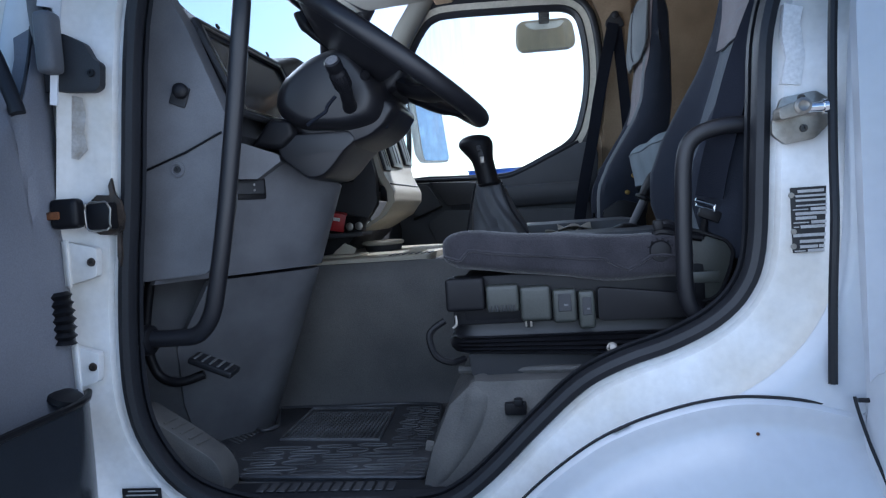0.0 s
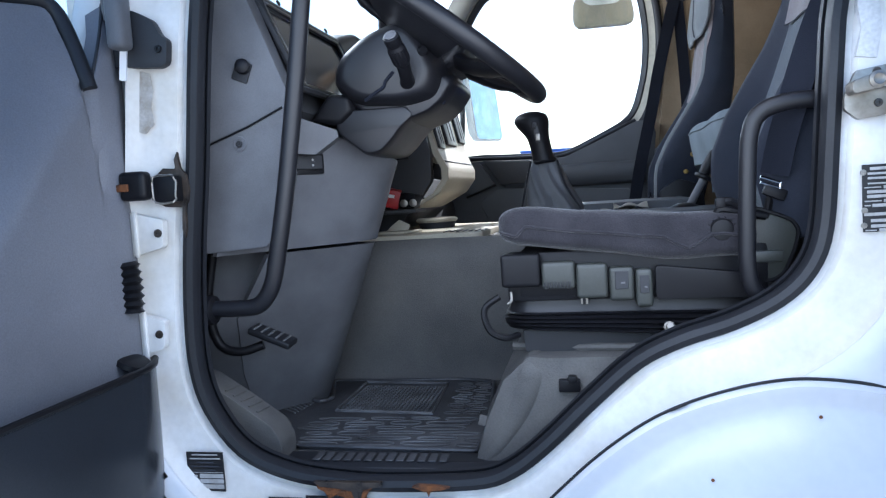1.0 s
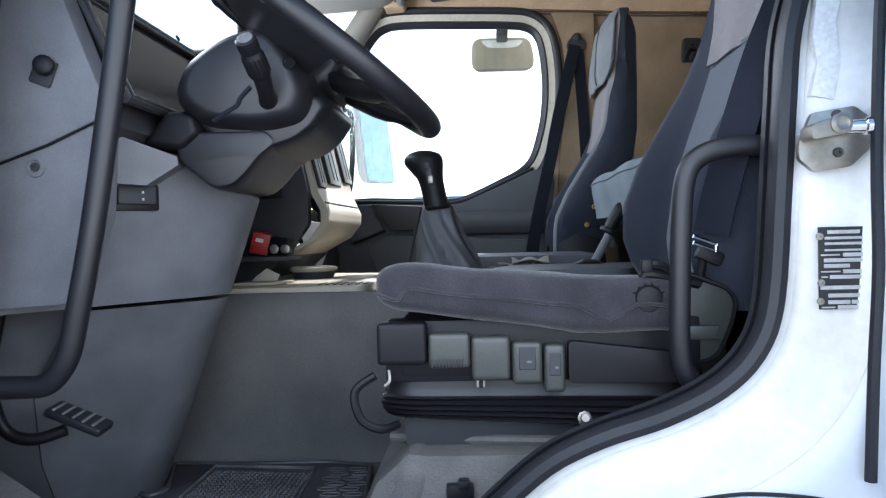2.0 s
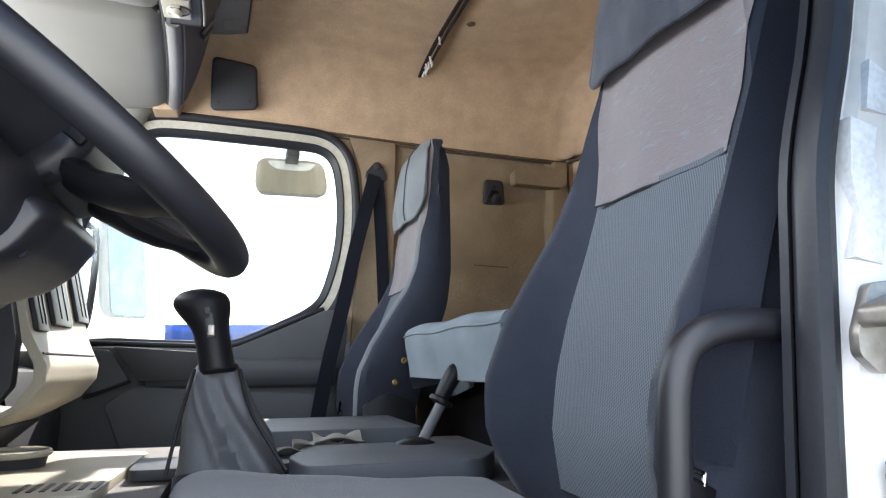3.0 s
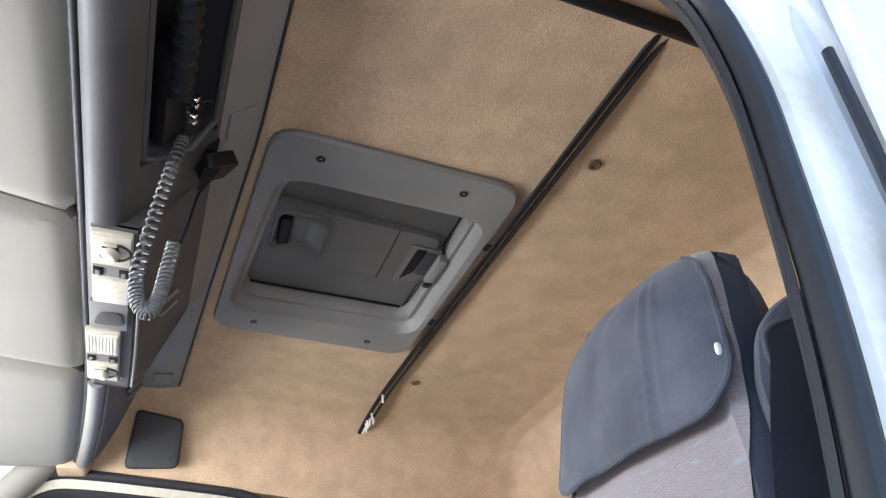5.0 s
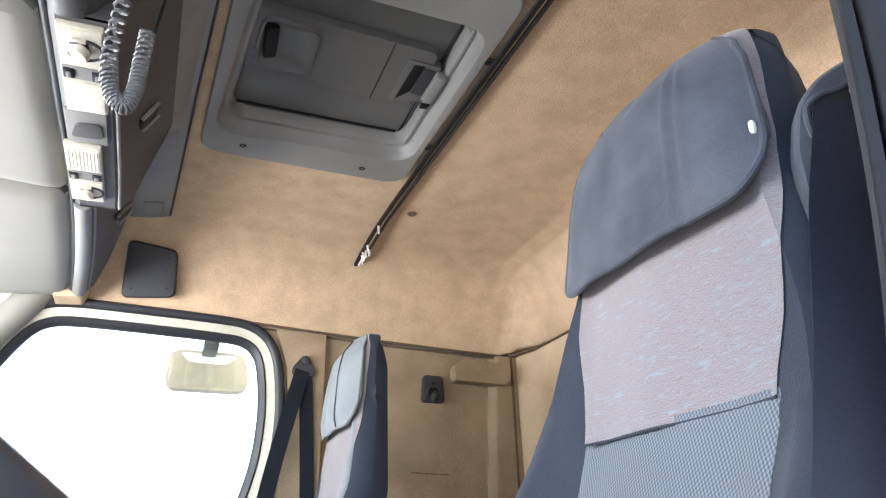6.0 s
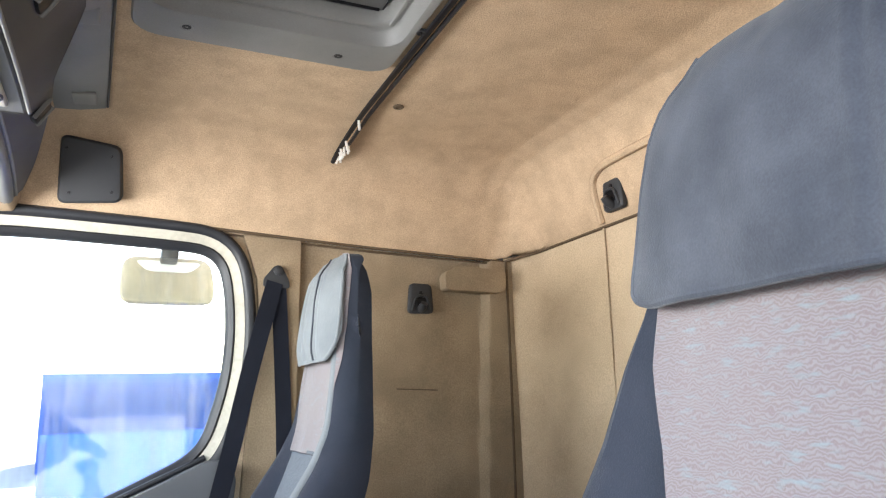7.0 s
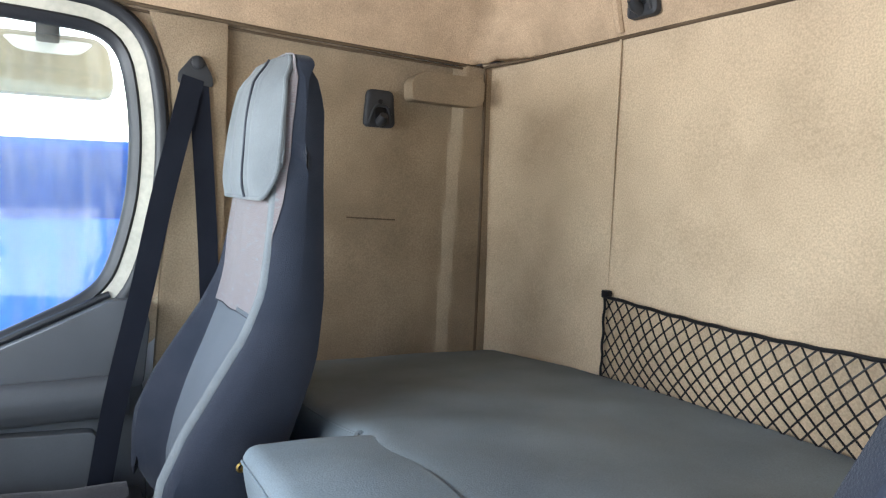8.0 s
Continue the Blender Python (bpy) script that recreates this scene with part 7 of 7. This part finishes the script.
part("arm", tube(smooth_path([(0.030, 1.226, 1.700), (0.045, 1.224, 1.701), (0.062, 1.228, 1.692), (0.080, 1.236, 1.688)], 4), 0.0065, 8), BLACK, buckle)
part("arm_end", rbox((0.030, 1.224, 1.700), (0.014, 0.016, 0.016), 0.004, 2), BLACK, buckle)
part("webbing_end", tube(smooth_path([(0.104, 1.240, 1.706), (0.100, 1.25, 1.66), (0.11, 1.26, 1.58)], 4), 0.006, 8), BLACK, buckle)

# ---- bunk ----
bunk = thing("bunk_mattress", (0.64, 2.15, 1.75), "blue-grey cloth bunk mattress along the rear wall", "mattress")


def bunk_top(x, y):
    z = lerp([(1.2, 1.872), (2.2, 1.868), (2.45, 1.862), (2.75, 1.845), (3.0, 1.820), (3.12, 1.808)], y)
    z += 0.026 * max(0, 1 - (x - 0.31) / 0.45) * min(1, max(0, (2.54 - y) / 0.16))
    return z - 0.012 * max(0, (x - 0.55) / 0.42) + 0.003 * math.sin(21 * y + 5 * x) * math.sin(13 * x)


def bunk_fn(u, v):
    y = 1.20 + 1.905 * v
    x = 0.312 + 0.658 * u
    z = bunk_top(x, y)
    e = min(u / 0.07, 1)
    z -= (0.03 if y > 2.40 else 0.004) * (1 - math.sqrt(max(0, 1 - (1 - e) ** 2)))
    return (x, y, z)


part("mattress_top", sheet(bunk_fn, 44, 60, (0, 0, -0.10)), BUNK, bunk)
part("front_seam", tube([Vector(bunk_fn(0.03, v)) + Vector((-0.004, 0, -0.006)) for v in np.linspace(0.64, 1, 16)], 0.0035, 6), BUNK, bunk)
part("corner_tuft", tube(smooth_path([(0.315, 2.44, 1.862), (0.325, 2.445, 1.870), (0.335, 2.44, 1.862), (0.345, 2.448, 1.868)], 4), 0.004, 6), BUNK, bunk)
ext = thing("bunk_front_cushion", (0.23, 1.8, 1.79), "pale blue-grey cushion at the front of the bunk", "cushion")
bm = bmesh.new()
C_ROWS = []
for i in range(33):
    y = 1.74 + 0.70 * i / 32
    tuck = max(0, (y - 2.38) / 0.06)
    row = []
    for j in range(29):
        a = j / 28
        if a < 0.4:
            x, z = 0.146 + 0.006 * math.cos(math.pi * a / 0.4), 1.78 + 0.095 * a / 0.4
        elif a < 0.6:
            q = (a - 0.4) / 0.2 * math.pi / 2
            x, z = 0.166 - 0.026 * math.cos(q), 1.875 + 0.022 * math.sin(q)
        else:
            x, z = 0.166 + 0.158 * (a - 0.6) / 0.4, 1.897 + 0.004 * math.sin((a - 0.6) / 0.4 * math.pi)
        top = bunk_top(0.33, y)
        z = z + (top - 1.897) * max(0, (a - 0.5) / 0.5) + 0.003 * math.sin(19 * y + 14 * x) * min(1, a * 2)
        row.append(Vector((x + 0.020 * tuck * tuck, y, z - 0.030 * tuck ** 3)))
    C_ROWS.append(row + [Vector((0.324, y, 1.78))])
skin(C_ROWS, bm, caps=True)
part("cushion", bm, BUNK, ext)
part("cushion_seam", tube([r[11] + Vector((-0.001, 0, 0.001)) for r in C_ROWS[:31]], 0.0022, 6), BUNK, ext)
base = thing("bunk_box", (0.64, 2.1, 1.3), "dark storage box under the bunk mattress", "bunk box")
part("box", rbox((0.655, 2.15, 1.53), (0.63, 1.90, 0.46), 0.01), BLACK, base)
part("front_lid", rbox((0.325, 1.75, 1.70), (0.02, 1.0, 0.10), 0.006), PLASTIC, base)

net = thing("storage_net", (0.97, 2.3, 1.84), "black diamond mesh storage net on the rear wall", "net")
NY0, NY1, NZ0, NZ1 = 2.648, 1.75, 1.838, 2.014


def net_pt(s, t):
    """s along the net from its far end, t from its lower edge."""
    sag = 0.010 * math.sin(math.pi * min(s * 1.4, 1))
    return Vector((0.972 - 0.02 * math.sin(math.pi * t) * min(s * 6, 1), NY0 + (NY1 - NY0) * s, NZ0 + (NZ1 - NZ0) * t - sag * t))


bm = bmesh.new()
COLS, STEP = 29, 5
for k in range(-STEP, COLS + 1):
    for sgn in (1, -1):
        pts = []
        for j in range(13):
            t = j / 12
            s = (k + (t if sgn > 0 else 1 - t) * STEP) / COLS
            if 0 <= s <= 1:
                pts.append(net_pt(s, t))
        if len(pts) > 1:
            tube(pts, 0.0018, 5, bm=bm)
tagged(part("mesh", bm, BLACK, net), kind="stuff")
part("top_cord", tube([net_pt(s, 1.0) + Vector((-0.001, 0, 0.001 * math.sin(s * 300))) for s in np.linspace(0, 1, 60)], 0.0038, 8), BLACK, net)
part("side_cord", tube([net_pt(0, t) + Vector((0, 0.002 * math.sin(t * 20), 0)) for t in np.linspace(-0.05, 1, 14)], 0.003, 8), BLACK, net)
part("bottom_cord", tube([net_pt(s, 0.0) for s in np.linspace(0, 1, 40)], 0.0025, 8), BLACK, net)
part("clip", rbox((0.975, 2.646, 2.018), (0.014, 0.022, 0.018), 0.004), BLACK, net)


def coat_hook(at, across, out, label):
    """A moulded hook plate with a hole and a blunt peg."""
    at, a, o = Vector(at), Vector(across), Vector(out)
    ob = thing("coat_hook", at, label, "hook", "coat hooks")
    u = Vector((0, 0, 1))
    loops = []
    for d, s in ((-0.006, 1.0), (0.006, 1.0), (0.010, 0.9), (0.011, 0.72)):
        loops.append([at + a * p * s + u * q * s + o * d for p, q in rounded([(-0.042, -0.046), (0.042, -0.046), (0.036, 0.044), (-0.034, 0.046)], 0.016, 5)])
    part("plate", skin(loops, caps=True), DARK, ob)
    part("eye", lathe([(0.007, 0), (0.006, 0.002)], at + u * 0.016 + o * 0.0105, o, 12), BLACK, ob)
    part("hollow", rbox(at - u * 0.012 + o * 0.0105, (0.03, 0.006, 0.03) if abs(o.y) > 0.5 else (0.006, 0.03, 0.03), 0.003), BLACK, ob)
    part("peg", tube([at - u * 0.032 + o * 0.006, at - u * 0.028 + o * 0.024, at - u * 0.018 + o * 0.034], [0.013, 0.013, 0.010], 10), DARK, ob)
    part("cheek", tube(smooth_path([at - a * 0.030 - u * 0.038 + o * 0.010, at - a * 0.018 + u * 0.0 + o * 0.016, at + u * 0.006 + o * 0.017, at + a * 0.018 + o * 0.016, at + a * 0.030 - u * 0.038 + o * 0.010], 4), 0.004, 8), DARK, ob)
    return ob


coat_hook((0.638, 3.124, 2.423), (1, 0, 0), (0, -1, 0), "dark plastic coat hook screwed to the tan side wall")
coat_hook((0.965, 2.570, 2.632), (0, 1, 0), (-1, 0, 0.1), "dark plastic coat hook in a niche of the tan cove")
niche = thing("cove_niche", (0.96, 2.59, 2.64), "raised tan border round the hook niche", "niche")
part("border", tube(smooth_path([(0.979, 2.650, 2.570), (0.962, 2.648, 2.632), (0.948, 2.635, 2.676), (0.938, 2.600, 2.698), (0.934, 2.54, 2.706), (0.934, 2.30, 2.708), (0.934, 1.9, 2.708), (0.934, 1.5, 2.708)], 6), 0.011, 8), TAN, niche)

# ---- grab handles ----
grab = thing("entry_grab_handle", (0.10, 1.19, 1.55), "black round grab handle on the rear door pillar", "grab handle", "grab handles")
part("bar", tube(smooth_path([(0.205, 1.190, 1.834), (0.165, 1.185, 1.838), (0.120, 1.182, 1.838), (0.082, 1.181, 1.826), (0.066, 1.181, 1.797), (0.061, 1.182, 1.73), (0.059, 1.184, 1.66), (0.059, 1.186, 1.605), (0.068, 1.189, 1.570), (0.098, 1.193, 1.545), (0.14, 1.20, 1.53)], 5), 0.0123, 14), GLOSS, grab)
part("mount", lathe([(0.026, 0), (0.024, 0.010), (0.017, 0.014)], (0.205, 1.195, 1.834), (-1, -0.1, 0), 16), BLACK, grab)
grab2 = thing("windscreen_grab_handle", (-0.70, 1.18, 1.58), "long black grab handle inside the front of the doorway", "grab handle", "grab handles")
part("bar", tube(smooth_path([(-0.575, 1.185, 2.30), (-0.580, 1.180, 2.14), (-0.595, 1.176, 2.02), (-0.618, 1.174, 1.88), (-0.640, 1.174, 1.76), (-0.662, 1.174, 1.66), (-0.678, 1.175, 1.605), (-0.705, 1.178, 1.575), (-0.745, 1.182, 1.570), (-0.80, 1.186, 1.570)], 5), 0.0142, 14), GLOSS, grab2)
part("mount", lathe([(0.026, 0), (0.024, 0.010), (0.017, 0.014)], (-0.80, 1.187, 1.568), (1, 0, 0), 16), BLACK, grab2)

# ---- open driver door ----
door = thing("driver_door", (-0.93, 1.10, 1.3), "driver door standing wide open with blue-grey trim", "door")


def dx(y, d=0.0):
    """The plane of the opened door's inner face."""
    return -0.925 - 0.06 * (1.17 - y) + d


def facet(y, z):
    """How far the upper facet of the door trim falls back above its slanting crease."""
    d = (z - 1.938 - (y - 1.094) * 1.204) / 1.565
    return -0.66 * (d + math.sqrt(d * d + 0.00004)) / 2


def door_panel(u, v):
    y = 0.20 + 0.98 * u
    z = 1.15 + (lerp([(0.2, 2.045), (1.0, 2.068), (1.088, 2.078), (1.097, 1.938), (1.121, 1.980), (1.152, 2.040), (1.18, 2.108)], y) - 1.15) * v
    edge = -0.008 * max(0, u - 0.97) / 0.03
    drop = 0.010 * math.exp(-((y - 1.092 - 0.02 * (1.94 - z) / 0.18) / 0.009) ** 2) * max(0, min(1, (z - 1.74) / 0.06)) * (z < 1.945)
    return (dx(y, 0.012 + facet(y, z) + edge - drop), y, z)


part("trim_panel", sheet(door_panel, 96, 90, (-0.03, 0, 0)), material("blue_grey_door_trim", (0.175, 0.178, 0.200), 0.5, grain=420, bump=0.25, spots=4), door, "blue-grey moulded door trim")
part("frame_edge", prism([(-1.0, 1.155), (-0.945, 1.168), (-0.928, 1.178), (-0.945, 1.19), (-1.0, 1.20)], "z", 1.12, 1.98), WHITE, door)
part("glass_lip", tube(smooth_path([(dx(py, 0.008 + facet(py, pz)), py, pz) for py, pz in ((1.20, 2.16), (1.182, 2.110), (1.152, 2.042), (1.121, 1.982), (1.098, 1.940))], 5), 0.003, 8), DARK, door)
part("window_frame", tube(smooth_path([(dx(py, 0.010 + facet(py, pz)), py, pz) for py, pz in ((1.097, 1.938), (1.097, 1.962), (1.099, 1.989), (1.101, 2.030), (1.099, 2.062), (1.085, 2.078), (1.040, 2.077), (1.0, 2.072), (0.9, 2.068), (0.6, 2.058), (0.4, 2.052))], 5), 0.0125, 10), RUBBER, door, "black window seal")
part("upper_frame", tube([(dx(1.17), 1.175, 2.06), (dx(1.17), 1.165, 2.20), (dx(1.12), 1.12, 2.45), (dx(1.0), 1.0, 2.62)], 0.014, 10), PLASTIC, door)
strip_bm = skin([[Vector(door_panel(1.0, v)) + Vector((-0.004, dy, 0)) for dy in (-0.004, 0.004 + 0.014 * v ** 1.5)] for v in np.linspace(0, 1, 12)], wrap=False)
bmesh.ops.recalc_face_normals(strip_bm, faces=strip_bm.faces)
bmesh.ops.solidify(strip_bm, geom=strip_bm.faces[:], thickness=0.003)
part("door_edge", strip_bm, WHITE, door, "white painted door edge")
part("hinge_cover", rbox((-0.888, 1.138, 2.050), (0.030, 0.036, 0.096), 0.011, 3), PLASTIC, door, "grey plastic corner cover")
pane = part("pane", sheet(lambda u, v: (dx(0.3 + 0.90 * u, -0.150), 0.3 + 0.90 * u, 1.93 + 0.6 * v), 2, 2, (-0.004, 0, 0)), GLASS, door)
pane.visible_shadow = False


def pocket_fn(u, v):
    y = 0.20 + 0.975 * u
    top = 1.462 + 0.030 * u
    z = 1.14 + (top - 1.14) * v
    r = 0.045 * (1 - max(0, u - 0.90) ** 2 / 0.01) * math.sin(min(1, 0.25 + v) * 1.57)
    return (dx(y, 0.02 + max(r, -0.03)), y, z)


part("pocket", sheet(pocket_fn, 40, 16, (-0.008, 0, 0)), material("navy_grey_pocket_plastic", (0.026, 0.030, 0.037), 0.22, spots=4, grain=600, bump=0.03), door, "glossy black door pocket")
part("pocket_lip", tube([Vector(pocket_fn(u, 1.0)) for u in np.linspace(0, 0.99, 30)], 0.006, 8), BLACK, door)
part("pull_hollow", lathe([(0.030, 0), (0.028, 0.008), (0.018, 0.01)], (dx(1.12, 0.02), 1.12, 1.492), (0.4, 0, 0.9), 16), BLACK, door)

pivot = Vector((-0.158, 0.085, 1.736))
for child in door.children:
    child.data.transform(Matrix.Translation(pivot) @ Matrix.Scale(0.954, 4) @ Matrix.Translation(-pivot))

# ---- outside the passenger window ----
mir = thing("passenger_wing_mirror", (-0.63, 3.45, 1.98), "large wing mirror on a black arm outside the passenger window", "wing mirror")
MIR_M = Matrix.Translation((-0.630, 3.46, 2.16)) @ pose(0, 0, 0, 0, -8, -40)
loops = [[MIR_M @ Vector((d, a * s, b * s)) for a, b in rounded([(-0.085, -0.185), (0.085, -0.185), (0.085, 0.185), (-0.085, 0.185)], 0.03, 5)] for d, s in ((-0.06, 0.8), (-0.03, 0.97), (0.0, 1.0), (0.006, 0.985))]
part("housing", skin(loops, caps=True), WHITE_PLASTIC, mir)
part("glass", skin([[MIR_M @ Vector((d, a, b)) for a, b in rounded([(-0.078, -0.177), (0.078, -0.177), (0.078, 0.177), (-0.078, 0.177)], 0.026, 5)] for d in (0.0065, 0.009)], caps=True), MIRROR, mir)
part("arm", tube(smooth_path([(-0.83, 3.20, 2.24), (-0.77, 3.28, 2.285), (-0.735, 3.36, 2.285), (-0.722, 3.40, 2.25), (-0.725, 3.40, 2.05), (-0.745, 3.36, 1.92), (-0.82, 3.20, 1.88)], 6), 0.012, 10), BLACK, mir)
kerb = thing("kerb_mirror", (-0.07, 3.27, 2.52), "rounded kerb mirror hanging over the passenger window", "mirror")
K_M = Matrix.Translation((-0.074, 3.27, 2.472)) @ pose(0, 0, 0, -14, 0, 4)
K_OUT = rounded([(-0.128, -0.035), (-0.118, -0.068), (0.118, -0.068), (0.130, -0.030), (0.118, 0.072), (-0.120, 0.072)], 0.04, 6)
part("housing", skin([[K_M @ Vector((a * k, d, b * k)) for a, b in K_OUT] for d, k in ((0.05, 0.55), (0.03, 0.9), (0.0, 1.0), (-0.008, 0.97), (-0.012, 0.85))], caps=True), CREAM_SHADE, kerb)
# The bright reflection in this glass is put in as plain white.
part("glass", skin([[K_M @ Vector((a * k, d, 0.034 + b * 0.40 * k)) for a, b in rounded([(-0.095, 0.06), (-0.06, -0.03), (0.06, -0.03), (0.098, 0.06)], 0.03, 5)] for d, k in ((-0.010, 1.0), (-0.0145, 0.9))], caps=True), WHITE_PLASTIC, kerb)
part("stem", rbox((-0.075, 3.225, 2.540), (0.045, 0.11, 0.040), 0.006, 2), BLACK, kerb)

fence = thing("blue_hoarding", (3.2, 6.0, 0), "blue tarpaulin hoarding on steel posts beside the yard", "hoarding")
bm = skin([[Vector((x, 6.0 + 0.02 * math.sin(x * 26) + 0.015 * math.sin(x * 7.3), z)) for x in np.linspace(-0.62, 7.0, 300)] for z in (0.05, 0.6, 1.2, 1.7, 1.98)], wrap=False)
bmesh.ops.solidify(bm, geom=bm.faces[:], thickness=0.012)
part("tarpaulin", bm, BLUE_TARP, fence)
for k in range(5):
    part("post", tube([(-0.58 + 1.88 * k, 6.06, 0.0), (-0.58 + 1.88 * k, 6.06, 1.96)], 0.025, 10), STEEL, fence)
shed = thing("blue_shed", (15, 30, 0), "long low shed clad in blue ribbed sheeting across the yard", "shed")
bm = skin([[Vector((x, 30 + 0.04 * math.sin(x * 9.0), z)) for x in np.linspace(-2.92, 22.0, 700)] for z in (0.0, 1.2, 2.4, 3.32)], wrap=False)
bmesh.ops.solidify(bm, geom=bm.faces[:], thickness=0.05)
part("cladding", bm, BLUE_TARP, shed)
part("body", rbox((9.54, 34.2, 1.64), (24.8, 8.0, 3.28), 0.03), BLUE_TARP, shed)
part("eaves", rbox((9.54, 29.98, 3.34), (25.0, 0.14, 0.06), 0.02), BLUE_TARP, shed)
post = thing("yellow_bollard", (-0.43, 5.6, 0), "yellow painted bollard before the blue hoarding", "bollard")
part("post", lathe([(0.12, 0), (0.12, 1.46), (0.10, 1.52), (0.04, 1.54)], (-0.43, 5.6, 0), (0, 0, 1), 18), YELLOW, post)
hedge = thing("far_hedge", (-15, 60, 0), "low green hedge at the far edge of the yard", "hedge", kind="stuff")
random.seed(11)
bm = bmesh.new()
for k in range(900):
    x, y = random.uniform(-60, -9), 60 + random.uniform(-1.5, 1.5)
    h = random.uniform(0.2, 2.1)
    s = random.uniform(0.35, 0.8)
    m = Matrix.Translation((x, y, h)) @ Euler((random.random() * 6, random.random() * 6, 0)).to_matrix().to_4x4() @ Matrix.Diagonal((s, s * 0.6, s * 0.4, 1))
    bmesh.ops.create_icosphere(bm, subdivisions=1, radius=1, matrix=m)
part("leaves", bm, HEDGE, hedge)

# ---- lower cab and chassis ----
truck = thing("truck_chassis", (0.2, 2.13, 0), "white truck lower cab on a dark chassis with front wheels", "truck chassis")
part("near_skirt", rbox((-0.66, 1.115, 0.92), (0.70, 0.05, 0.50), 0.02), WHITE, truck)
part("far_skirt", rbox((-0.66, 3.165, 0.92), (0.70, 0.05, 0.60), 0.02), WHITE, truck)
part("front_panel", rbox((-1.335, 2.13, 1.42), (0.05, 2.10, 1.06), 0.03), WHITE, truck)
part("bumper", rbox((-1.33, 2.13, 0.68), (0.20, 2.14, 0.36), 0.05, 3), DARK, truck)
for y in (1.70, 2.56):
    part("frame_rail", rbox((0.6, y, 0.86), (3.6, 0.08, 0.22), 0.01), BLACK, truck)
part("axle", tube([(0.18, 1.35, 0.48), (0.18, 2.91, 0.48)], 0.06, 12), BLACK, truck)
part("cab_underside", rbox((-0.15, 2.13, 1.20), (2.2, 1.90, 0.05), 0.01), BLACK, truck)
for y, side in ((1.24, -1), (3.02, 1)):
    tyre = part("wheel", lathe([(0.28, -0.13), (0.44, -0.14), (0.485, -0.10), (0.488, 0), (0.485, 0.10), (0.44, 0.14), (0.28, 0.13)], (0.18, y, 0.488), (0, 1, 0), 36), RUBBER, truck)
    part("rim", lathe([(0.27, -0.10), (0.28, 0.08), (0.22, 0.10), (0.12, 0.05), (0.09, 0.12), (0.02, 0.13)], (0.18, y, 0.488), (0, side, 0), 28), STEEL, tyre)
